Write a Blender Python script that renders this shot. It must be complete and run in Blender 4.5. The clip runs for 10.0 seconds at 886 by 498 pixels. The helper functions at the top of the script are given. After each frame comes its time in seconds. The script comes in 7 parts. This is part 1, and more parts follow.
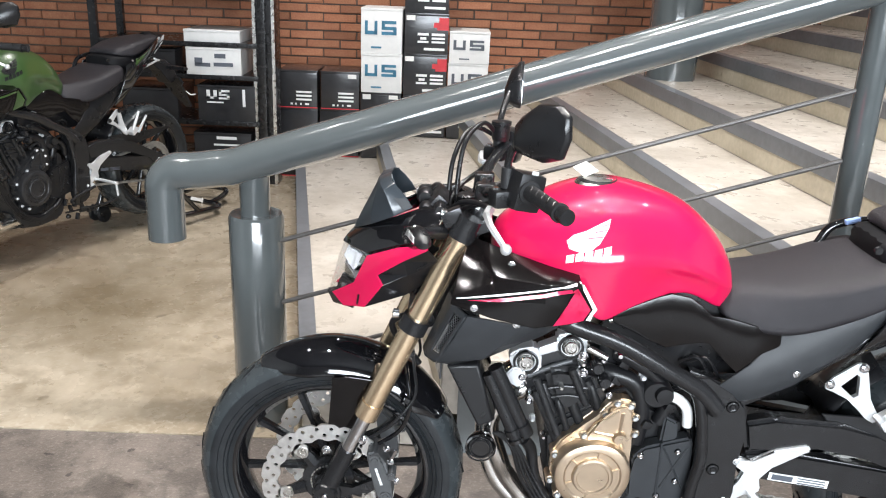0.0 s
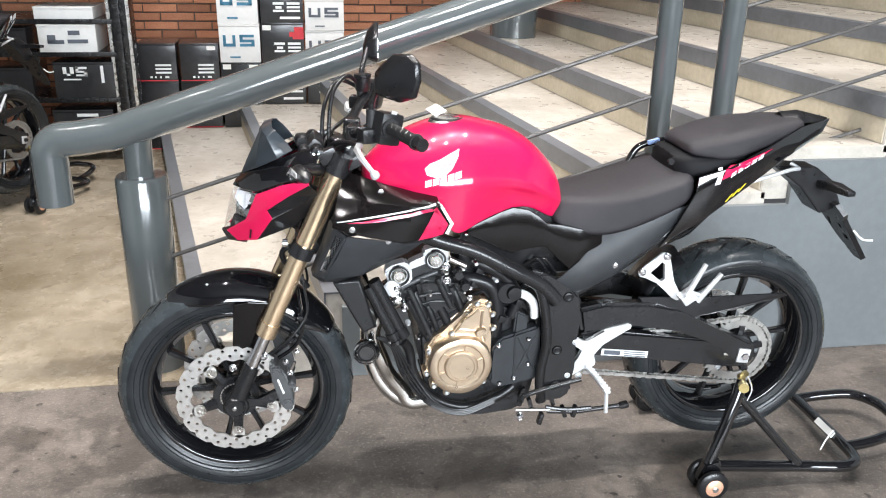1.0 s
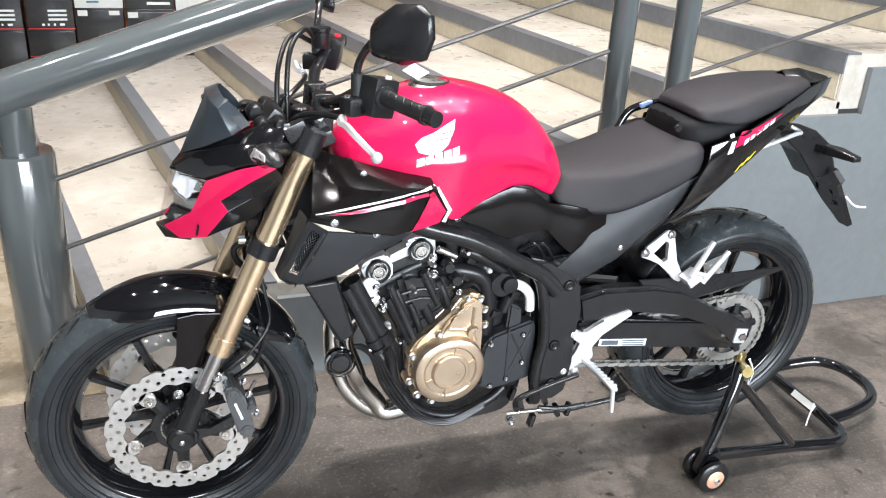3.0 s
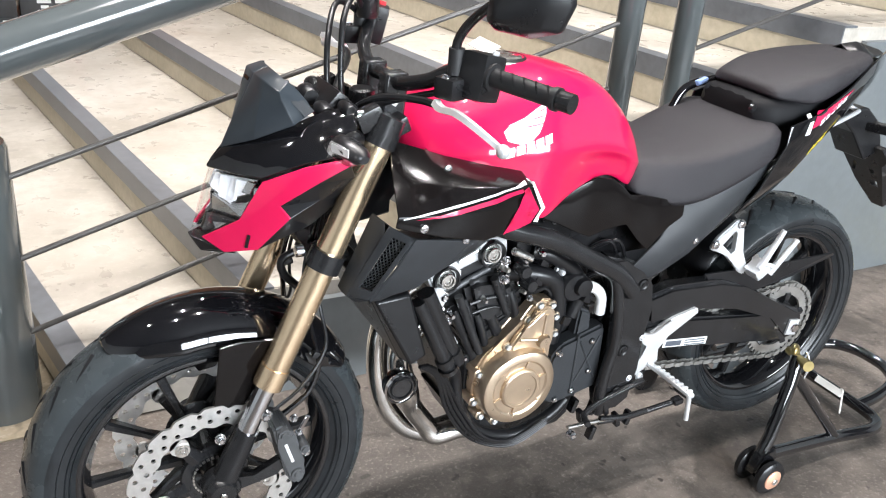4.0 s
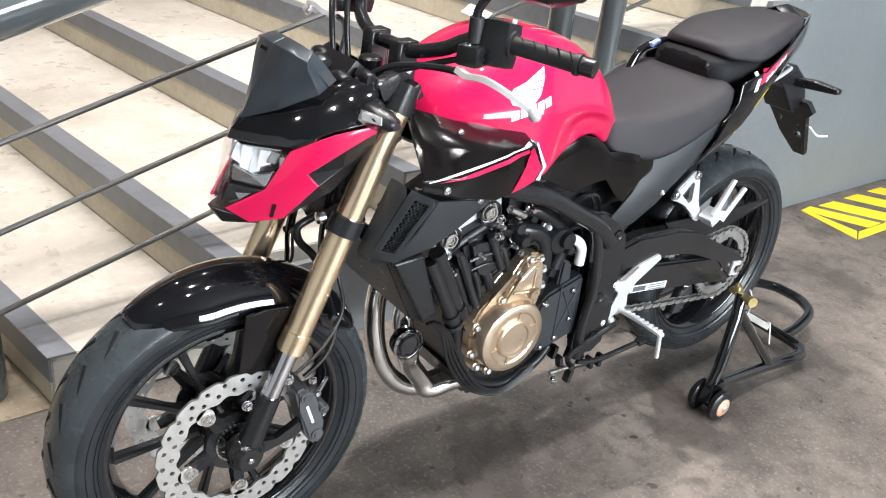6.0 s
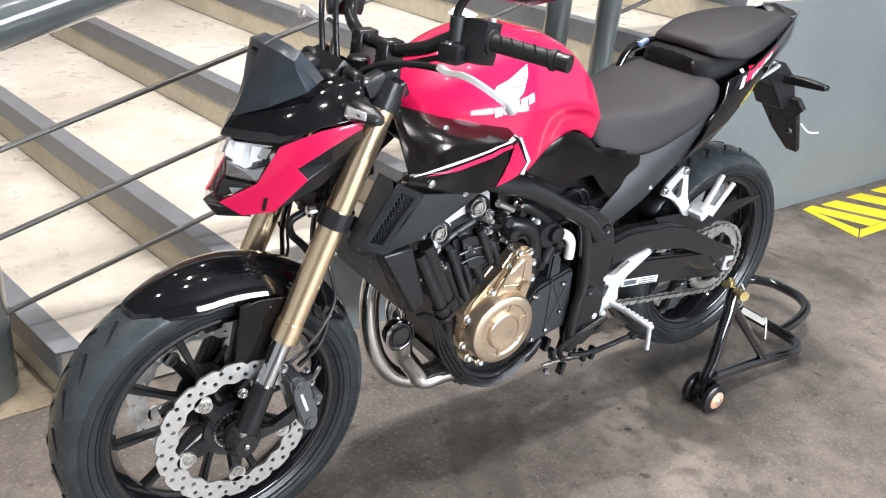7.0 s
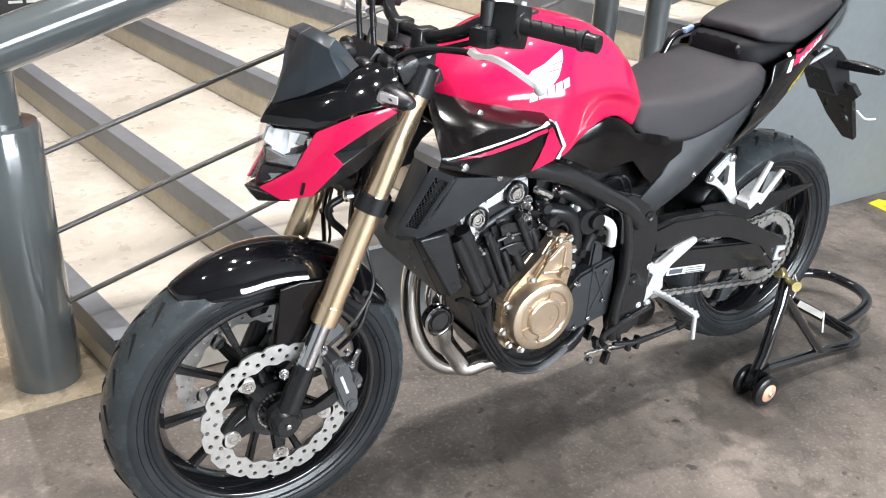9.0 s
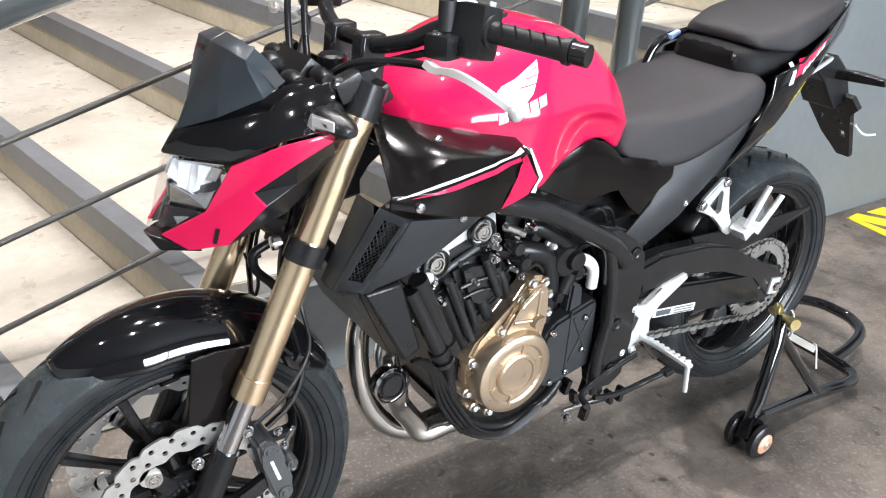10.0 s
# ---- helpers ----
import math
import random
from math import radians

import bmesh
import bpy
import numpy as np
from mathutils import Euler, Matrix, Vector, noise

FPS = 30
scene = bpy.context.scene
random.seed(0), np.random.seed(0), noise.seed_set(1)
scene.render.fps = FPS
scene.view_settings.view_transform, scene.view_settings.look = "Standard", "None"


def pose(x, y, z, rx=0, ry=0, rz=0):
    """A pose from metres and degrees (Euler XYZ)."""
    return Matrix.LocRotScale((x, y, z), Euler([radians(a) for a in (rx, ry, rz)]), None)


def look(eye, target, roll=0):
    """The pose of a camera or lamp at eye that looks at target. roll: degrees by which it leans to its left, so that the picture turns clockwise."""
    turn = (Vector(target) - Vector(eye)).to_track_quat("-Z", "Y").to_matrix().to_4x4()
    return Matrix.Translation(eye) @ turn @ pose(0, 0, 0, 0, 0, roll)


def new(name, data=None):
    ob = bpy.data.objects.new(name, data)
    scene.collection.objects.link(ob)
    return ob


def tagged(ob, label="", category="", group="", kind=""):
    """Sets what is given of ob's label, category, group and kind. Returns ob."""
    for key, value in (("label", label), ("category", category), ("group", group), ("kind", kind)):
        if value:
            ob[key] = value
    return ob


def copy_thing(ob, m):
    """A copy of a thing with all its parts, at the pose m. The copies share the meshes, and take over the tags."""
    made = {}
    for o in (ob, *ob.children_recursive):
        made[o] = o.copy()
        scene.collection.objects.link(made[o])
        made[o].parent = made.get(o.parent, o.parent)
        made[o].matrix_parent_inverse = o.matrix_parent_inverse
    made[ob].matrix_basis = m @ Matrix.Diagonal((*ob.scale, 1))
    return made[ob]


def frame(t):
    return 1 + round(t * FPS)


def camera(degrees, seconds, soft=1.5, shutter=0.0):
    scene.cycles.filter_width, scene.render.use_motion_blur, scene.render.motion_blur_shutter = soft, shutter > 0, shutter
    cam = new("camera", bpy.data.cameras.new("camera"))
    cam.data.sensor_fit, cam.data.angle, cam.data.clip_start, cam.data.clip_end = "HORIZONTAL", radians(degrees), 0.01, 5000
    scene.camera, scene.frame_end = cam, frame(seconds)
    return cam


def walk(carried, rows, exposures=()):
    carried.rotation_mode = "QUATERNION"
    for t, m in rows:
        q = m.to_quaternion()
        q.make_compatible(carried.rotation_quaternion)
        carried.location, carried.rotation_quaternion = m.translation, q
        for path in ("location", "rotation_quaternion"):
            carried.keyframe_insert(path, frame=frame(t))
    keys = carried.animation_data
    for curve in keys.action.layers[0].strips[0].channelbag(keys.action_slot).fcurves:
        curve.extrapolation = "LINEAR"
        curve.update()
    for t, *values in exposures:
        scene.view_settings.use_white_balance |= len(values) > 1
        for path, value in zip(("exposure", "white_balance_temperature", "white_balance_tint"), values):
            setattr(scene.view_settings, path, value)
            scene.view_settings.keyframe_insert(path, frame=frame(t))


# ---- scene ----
# ---- camera and its walk ----
cam = camera(55.6, 10.0, soft=1.1)
PATH = [
    (0, (0.255, -1.750, 1.471), (0.243, 0.142, 0.822), 2.38),
    (0.5, (0.189, -1.964, 1.478), (0.397, -0.098, 0.788), 0.82),
    (1, (0.227, -2.096, 1.489), (0.524, -0.250, 0.781), 1.10),
    (1.5, (0.230, -2.131, 1.484), (0.563, -0.292, 0.774), 0.69),
    (2, (0.200, -2.103, 1.481), (0.542, -0.267, 0.766), 0.49),
    (2.5, (0.072, -1.914, 1.461), (0.482, -0.096, 0.734), 1.77),
    (2.7, (0.031, -1.830, 1.456), (0.550, -0.060, 0.682), 2.74),
    (3.8, (-0.156, -1.346, 1.375), (0.631, 0.293, 0.541), 3.86),
    (4, (-0.260, -1.308, 1.366), (0.629, 0.272, 0.521), 5.03),
    (4.5, (-0.446, -1.261, 1.374), (0.591, 0.194, 0.477), 5.79),
    (5, (-0.481, -1.241, 1.374), (0.612, 0.170, 0.472), 6.77),
    (5.5, (-0.498, -1.234, 1.372), (0.622, 0.152, 0.466), 6.56),
    (7, (-0.490, -1.319, 1.374), (0.603, 0.103, 0.489), 5.37),
    (7.5, (-0.467, -1.433, 1.374), (0.581, 0.023, 0.489), 4.49),
    (8, (-0.453, -1.478, 1.374), (0.548, 0.011, 0.490), 3.50),
    (8.5, (-0.443, -1.475, 1.376), (0.525, 0.034, 0.491), 2.81),
    (9, (-0.460, -1.381, 1.350), (0.504, 0.133, 0.467), 2.91),
    (9.5, (-0.463, -1.230, 1.319), (0.569, 0.243, 0.446), 3.29),
    (10, (-0.297, -1.130, 1.296), (0.756, 0.328, 0.422), 3.79),
]
walk(cam, [(t, look(eye, target, roll)) for t, eye, target, roll in PATH],
     exposures=[(0.0, 0.40), (1.0, 0.48), (2.0, 0.52), (4.0, 0.55), (10.0, 0.55)])

# ---- world and lights ----
CEILING = 4.2
world = bpy.data.worlds.new("world")
scene.world = world
world.use_nodes = True
world.node_tree.nodes["Background"].inputs[0].default_value = (0.9, 0.93, 1.0, 1)
world.node_tree.nodes["Background"].inputs[1].default_value = 0.07


def area_lamp(name, eye, target, sx, sy, power, colour=(1, 0.96, 0.9)):
    data = bpy.data.lights.new(name, "AREA")
    data.shape, data.size, data.size_y, data.energy, data.color = "RECTANGLE", sx, sy, power, colour
    ob = new(name, data)
    ob.matrix_world = look(eye, target)
    return ob


def spot_lamp(name, eye, target, power, cone=75, radius=0.05, colour=(1, 0.965, 0.95)):
    data = bpy.data.lights.new(name, "SPOT")
    data.energy, data.spot_size, data.spot_blend, data.shadow_soft_size, data.color = power, radians(cone), 0.6, radius, colour
    ob = new(name, data)
    ob.matrix_world = look(eye, target)
    return ob


# ceiling spots, in the fittings that are built further down
SPOTS = [(-1.8, 0.1), (-0.7, -0.6), (0.2, -0.5), (1.1, -0.6), (2.4, -0.5), (-0.3, 0.6), (0.6, 0.7), (1.5, 0.6), (2.7, 0.9), (-0.5, 3.05), (0.6, 2.5), (2.0, 2.6), (3.4, 2.4)]
for sx_, sy_ in SPOTS:
    spot_lamp("ceiling_spot_lamp", (sx_, sy_, CEILING - 0.16), (sx_, sy_, 0), (40 if sx_ < -1 else 82 if sy_ < 0 else 100 if sx_ > 2 else 170) if sy_ < 2 else 265 if sx_ < 0 else 92 if sx_ < 1 else 74, 88, 0.026)
# daylight of the shop window behind the camera
PANES = (-0.10, 1.75, 3.60)
for px_ in PANES:
    area_lamp("window_light", (px_, -5.85, 2.05), (px_ - 0.4, 0, 1.5), 1.76, 1.5, 196, (0.84, 0.92, 1.0))

# ---- materials ----
MATS = {}


def material(name, colour, rough=0.5, metal=0.0, coat=0.0, scale=30.0, vary=0.12, rough_vary=0.1, bump=0.0, bump_scale=200.0, stretch=(1, 1, 1),
             colour2=None, blotch=3.0, coat_rough=0.03, ior=1.5, each=0.0, spec=0.5):
    """A surface with colour varied at two scales, uneven gloss and fine relief. each: how far alike pieces differ."""
    m = bpy.data.materials.new(name)
    m.use_nodes = True
    nt = m.node_tree
    n, l = nt.nodes, nt.links
    b = n["Principled BSDF"]
    tc = n.new("ShaderNodeTexCoord")
    mp = n.new("ShaderNodeMapping")
    mp.inputs["Scale"].default_value = stretch
    l.new(tc.outputs["Object"], mp.inputs["Vector"])
    big = n.new("ShaderNodeTexNoise")
    big.inputs["Scale"].default_value, big.inputs["Detail"].default_value = blotch, 5
    fine = n.new("ShaderNodeTexNoise")
    fine.inputs["Scale"].default_value, fine.inputs["Detail"].default_value = scale, 6
    l.new(mp.outputs[0], big.inputs["Vector"])
    l.new(mp.outputs[0], fine.inputs["Vector"])
    add = n.new("ShaderNodeMath")
    add.operation = "ADD"
    l.new(big.outputs["Fac"], add.inputs[0])
    l.new(fine.outputs["Fac"], add.inputs[1])
    ramp = n.new("ShaderNodeMapRange")
    ramp.inputs["From Min"].default_value, ramp.inputs["From Max"].default_value = 0.7, 1.3
    l.new(add.outputs[0], ramp.inputs["Value"])
    mix = n.new("ShaderNodeMix")
    mix.data_type = "RGBA"
    c2 = colour2 or tuple(min(1, c * (1 + vary * 1.5)) for c in colour)
    mix.inputs["A"].default_value = (*[c * (1 - vary) for c in colour], 1) if not colour2 else (*colour, 1)
    mix.inputs["B"].default_value = (*c2, 1)
    l.new(ramp.outputs[0], mix.inputs["Factor"])
    last = mix.outputs["Result"]
    if each:
        info = n.new("ShaderNodeObjectInfo")
        geo = n.new("ShaderNodeNewGeometry")
        s = n.new("ShaderNodeMath")
        s.operation = "ADD"
        l.new(info.outputs["Random"], s.inputs[0])
        l.new(geo.outputs["Random Per Island"], s.inputs[1])
        fr = n.new("ShaderNodeMath")
        fr.operation = "FRACT"
        l.new(s.outputs[0], fr.inputs[0])
        mr = n.new("ShaderNodeMapRange")
        mr.inputs["To Min"].default_value, mr.inputs["To Max"].default_value = 1 - each, 1 + each
        l.new(fr.outputs[0], mr.inputs["Value"])
        hs = n.new("ShaderNodeHueSaturation")
        l.new(mr.outputs[0], hs.inputs["Value"])
        l.new(last, hs.inputs["Color"])
        last = hs.outputs["Color"]
    l.new(last, b.inputs["Base Color"])
    rr = n.new("ShaderNodeMapRange")
    rr.inputs["To Min"].default_value, rr.inputs["To Max"].default_value = max(0.02, rough - rough_vary), min(1, rough + rough_vary)
    l.new(fine.outputs["Fac"], rr.inputs["Value"])
    l.new(rr.outputs[0], b.inputs["Roughness"])
    b.inputs["Metallic"].default_value = metal
    b.inputs["Coat Weight"].default_value = coat
    b.inputs["Coat Roughness"].default_value = coat_rough
    b.inputs["IOR"].default_value = ior
    b.inputs["Specular IOR Level"].default_value = spec
    if bump:
        rel = n.new("ShaderNodeTexNoise")
        rel.inputs["Scale"].default_value, rel.inputs["Detail"].default_value = bump_scale, 4
        l.new(mp.outputs[0], rel.inputs["Vector"])
        bp = n.new("ShaderNodeBump")
        bp.inputs["Strength"].default_value, bp.inputs["Distance"].default_value = bump, 0.004
        l.new(rel.outputs["Fac"], bp.inputs["Height"])
        l.new(bp.outputs["Normal"], b.inputs["Normal"])
    MATS[name] = m
    return m


def glass(name, colour=(0.95, 0.97, 1.0), rough=0.02, ior=1.3, alpha=0.25):
    m = bpy.data.materials.new(name)
    m.use_nodes = True
    b = m.node_tree.nodes["Principled BSDF"]
    b.inputs["Base Color"].default_value = (*colour, 1)
    b.inputs["Roughness"].default_value = rough
    b.inputs["IOR"].default_value = ior
    b.inputs["Transmission Weight"].default_value = 1.0
    b.inputs["Alpha"].default_value = alpha
    return m


def glow(name, colour, strength):
    m = bpy.data.materials.new(name)
    m.use_nodes = True
    b = m.node_tree.nodes["Principled BSDF"]
    b.inputs["Base Color"].default_value = (*colour, 1)
    b.inputs["Emission Color"].default_value = (*colour, 1)
    b.inputs["Emission Strength"].default_value = strength
    return m


RED = material("red_lacquer", (0.58, 0.007, 0.066), 0.35, coat=1.0, vary=0.04, rough_vary=0.03, blotch=6, spec=0.15)
GREEN = material("green_lacquer", (0.035, 0.075, 0.02), 0.3, coat=1.0, vary=0.05, rough_vary=0.03)
BLACK_GLOSS = material("black_lacquer", (0.005, 0.005, 0.006), 0.06, coat=1.0, vary=0.1, rough_vary=0.03, coat_rough=0.01)
BLACK_PANEL = material("glossy_black_plastic", (0.006, 0.005, 0.005), 0.13, vary=0.1, rough_vary=0.04, spec=0.32)
MATT_BLACK = material("matt_black_plastic", (0.007, 0.007, 0.008), 0.6, vary=0.15, bump=0.08, bump_scale=900, spec=0.15)
BLACK_SATIN = material("satin_black_plastic", (0.009, 0.009, 0.010), 0.30, vary=0.15, bump=0.06, bump_scale=900, spec=0.45)
BLACK_METAL = material("black_painted_metal", (0.013, 0.013, 0.014), 0.23, metal=0.0, vary=0.2, bump=0.04, bump_scale=500, spec=0.5)
CAST_BLACK = material("black_cast_engine_metal", (0.016, 0.016, 0.017), 0.30, vary=0.25, bump=0.15, bump_scale=700, blotch=12, spec=0.45)
GREY_PLASTIC = material("charcoal_moulded_plastic", (0.028, 0.030, 0.033), 0.46, vary=0.12, bump=0.12, bump_scale=1100, spec=0.35)
SCREEN = material("smoked_grey_screen", (0.026, 0.033, 0.040), 0.32, vary=0.08, rough_vary=0.05, coat=0.4, coat_rough=0.15)
VINYL = material("black_grained_vinyl", (0.023, 0.021, 0.024), 0.46, vary=0.12, bump=0.35, bump_scale=1500, rough_vary=0.08, spec=0.35)
RUBBER = material("tyre_rubber", (0.014, 0.016, 0.018), 0.32, vary=0.25, bump=0.12, bump_scale=350, rough_vary=0.12, blotch=9)
# paler than the sidewall: the tread's sheen is put into its colour
RUBBER_TREAD = material("sheen_tread_rubber", (0.034, 0.040, 0.043), 0.26, vary=0.2, bump=0.12, bump_scale=350, rough_vary=0.12, blotch=7)
RUBBER_WORN = material("grip_rubber", (0.014, 0.014, 0.015), 0.5, vary=0.2, bump=0.1, bump_scale=900)
GOLD = material("gold_anodised_metal", (1.0, 0.76, 0.51), 0.22, metal=0.94, vary=0.015, rough_vary=0.02, blotch=3, scale=8)
BRONZE = material("bronze_painted_casting", (0.62, 0.49, 0.36), 0.30, metal=0.9, vary=0.08, bump=0.12, bump_scale=1200, rough_vary=0.08)
CHROME = material("chrome", (0.78, 0.78, 0.8), 0.1, metal=1.0, vary=0.04, rough_vary=0.05)
STEEL = material("brushed_steel", (0.70, 0.68, 0.65), 0.28, metal=1.0, vary=0.1, rough_vary=0.1, blotch=8)
CHAIN = material("dull_chain_steel", (0.42, 0.41, 0.39), 0.38, metal=0.8, vary=0.2)
ALU = material("silver_cast_aluminium", (0.74, 0.75, 0.76), 0.36, metal=0.55, vary=0.08, bump=0.08, bump_scale=900)
DISC = material("drilled_disc_steel", (0.74, 0.73, 0.71), 0.33, metal=0.9, vary=0.08, rough_vary=0.1, scale=120)
CALIPER = material("dark_grey_cast_alloy", (0.085, 0.087, 0.09), 0.4, metal=0.3, vary=0.15, bump=0.15, bump_scale=900)
WHITE = material("white_print", (0.8, 0.8, 0.79), 0.4, vary=0.03)
PAPER = material("white_paper", (0.78, 0.77, 0.74), 0.8, vary=0.05)
YELLOW_TAG = material("yellow_chalk_mark", (0.75, 0.6, 0.03), 0.7, vary=0.1)
BLUE_CLIP = material("pale_blue_plastic", (0.25, 0.35, 0.6), 0.4)
AMBER = material("copper_wheel_cap", (0.72, 0.4, 0.27), 0.4, metal=0.4, vary=0.15)
BRASS = material("brass", (0.5, 0.4, 0.18), 0.35, metal=1.0, vary=0.15)
LENS = glass("clear_lamp_lens", alpha=0.13)
SIGNAL_LENS = glass("signal_lens", (0.9, 0.9, 0.92), 0.12, alpha=0.45)
MIRROR = material("mirror_silver", (0.85, 0.86, 0.88), 0.04, metal=1.0, vary=0.01, rough_vary=0.01)
REFLECTOR = material("lamp_reflector", (0.85, 0.86, 0.88), 0.12, metal=1.0, vary=0.03, rough_vary=0.04)
# plain white that carries the unlit headlight's bright reflections
LAMP_SHINE = material("white_lamp_shine", (0.85, 0.86, 0.88), 0.25, vary=0.02)

RISER = material("beige_rough_concrete", (0.42, 0.37, 0.27), 0.6, colour2=(0.56, 0.50, 0.39), blotch=4, scale=40, bump=0.2, bump_scale=90)
PIPE = material("polished_exhaust_steel", (0.90, 0.88, 0.85), 0.18, metal=1.0, vary=0.06, rough_vary=0.06, blotch=10)


def worn_floor(name, dark, pale, speck, rough, bump, cloud=1.4, grit=150.0, amount=0.35, spots=0.5, spill=0.0):
    """A trodden floor: cloudy stains, smaller smudges, grit and small dark spots, each with its own gloss."""
    m = bpy.data.materials.new(name)
    m.use_nodes = True
    n, l = m.node_tree.nodes, m.node_tree.links
    b = n["Principled BSDF"]
    tc = n.new("ShaderNodeTexCoord")

    def noise(scale, detail, warp=0.0):
        t = n.new("ShaderNodeTexNoise")
        t.inputs["Scale"].default_value, t.inputs["Detail"].default_value, t.inputs["Distortion"].default_value = scale, detail, warp
        t.inputs["Roughness"].default_value = 0.6
        l.new(tc.outputs["Object"], t.inputs["Vector"])
        return t.outputs["Fac"]

    def span(v, a, c, lo=0.0, hi=1.0):
        r = n.new("ShaderNodeMapRange")
        for key, val in (("From Min", a), ("From Max", c), ("To Min", lo), ("To Max", hi)):
            r.inputs[key].default_value = val
        l.new(v, r.inputs["Value"])
        return r.outputs[0]

    def mix(fac, a, c, kind="MIX"):
        x = n.new("ShaderNodeMix")
        x.data_type, x.blend_type = "RGBA", kind
        for key, val in (("A", a), ("B", c)):
            if isinstance(val, tuple):
                x.inputs[key].default_value = (*val, 1)
            else:
                l.new(val, x.inputs[key])
        l.new(fac, x.inputs["Factor"])
        return x.outputs["Result"]

    clouds, smudge, grain = noise(cloud, 7, 0.15), noise(cloud * 6, 6, 0.2), noise(grit, 4)
    base = mix(span(clouds, 0.36, 0.64), dark, pale)
    base = mix(span(smudge, 0.52, 0.70, 0.0, 0.55), base, dark)
    base = mix(span(noise(grit * 0.20, 5, 0.6), 0.46, 0.66, 0.0, 0.5), base, dark)
    base = mix(span(grain, 0.54, 0.70, 0.0, amount), base, speck)
    base = mix(span(noise(grit * 0.22, 2), 0.66, 0.72, 0.0, spots), base, tuple(c * 0.4 for c in dark))
    base = mix(span(noise(2.3, 8, 0.1), 0.555, 0.585, 0.0, spill), base, tuple(c * 0.7 for c in dark))
    l.new(base, b.inputs["Base Color"])
    l.new(span(smudge, 0.35, 0.65, rough - 0.12, rough + 0.12), b.inputs["Roughness"])
    bp = n.new("ShaderNodeBump")
    bp.inputs["Strength"].default_value, bp.inputs["Distance"].default_value = bump, 0.004
    l.new(grain, bp.inputs["Height"])
    l.new(bp.outputs["Normal"], b.inputs["Normal"])
    return m


CARPET = worn_floor("brown_grey_asphalt_floor", (0.060, 0.050, 0.043), (0.208, 0.174, 0.148), (0.44, 0.39, 0.345), 0.50, 0.7, 1.3, 95.0, 0.30, 0.8, 0.5)
FLOOR_BEIGE = worn_floor("beige_worn_concrete", (0.16, 0.124, 0.078), (0.46, 0.395, 0.305), (0.60, 0.54, 0.45), 0.28, 0.08, 0.9, 60.0, 0.25)
CONCRETE = worn_floor("beige_tread_concrete", (0.37, 0.335, 0.285), (0.58, 0.537, 0.478), (0.66, 0.615, 0.55), 0.36, 0.06, 1.9, 50.0, 0.25, 0.22)
GREY_WALL = material("grey_painted_plaster", (0.148, 0.161, 0.166), 0.55, vary=0.08, bump=0.1, bump_scale=80, blotch=2)
RAIL_GREY = material("grey_enamel", (0.083, 0.094, 0.096), 0.15, vary=0.02, coat=1.0, coat_rough=0.05, rough_vary=0.06, blotch=5, bump=0.03, bump_scale=60)
NOSING = material("grey_steel_angle", (0.130, 0.138, 0.150), 0.34, metal=0.0, vary=0.15, rough_vary=0.05, blotch=4)
CABLE = material("grey_steel_rod", (0.12, 0.115, 0.11), 0.4, metal=0.5, vary=0.15)
BRICK = material("red_brick", (0.30, 0.105, 0.055), 0.8, colour2=(0.42, 0.19, 0.10), blotch=9, scale=90, bump=0.4, bump_scale=120, each=0.25)
MORTAR = material("dark_mortar", (0.10, 0.075, 0.06), 0.9, vary=0.25, bump=0.4, bump_scale=150)
CEIL = material("dark_ceiling_paint", (0.09, 0.09, 0.092), 0.8, vary=0.08)
WALL_WHITE = material("grey_wall_paint", (0.50, 0.50, 0.49), 0.7, vary=0.05, bump=0.08, bump_scale=60)
YELLOW = material("yellow_road_paint", (0.80, 0.62, 0.02), 0.6, vary=0.06, bump=0.2, bump_scale=200)
BLACK_SHELF = material("black_shelf_enamel", (0.014, 0.014, 0.015), 0.25, vary=0.15)
BOX_BLACK = material("black_carton", (0.028, 0.028, 0.030), 0.20, vary=0.1, blotch=5)
BOX_WHITE = material("white_carton", (0.72, 0.71, 0.69), 0.5, vary=0.04)
INK_BLUE = material("teal_blue_ink", (0.03, 0.16, 0.26), 0.5)
INK_GREY = material("slate_ink", (0.08, 0.09, 0.11), 0.5)
INK_RED = material("red_ink", (0.55, 0.02, 0.03), 0.5)
WINDOW_GLOW = glow("daylit_window", (0.9, 0.95, 1.0), 1.5)
LAMP_GLOW = glow("lit_lamp_face", (1.0, 0.95, 0.86), 110.0)


# ---- helpers of this scene ----
def empty(name, x=0, y=0, z=0):
    ob = new(name)
    ob.matrix_world = pose(x, y, z)
    return ob


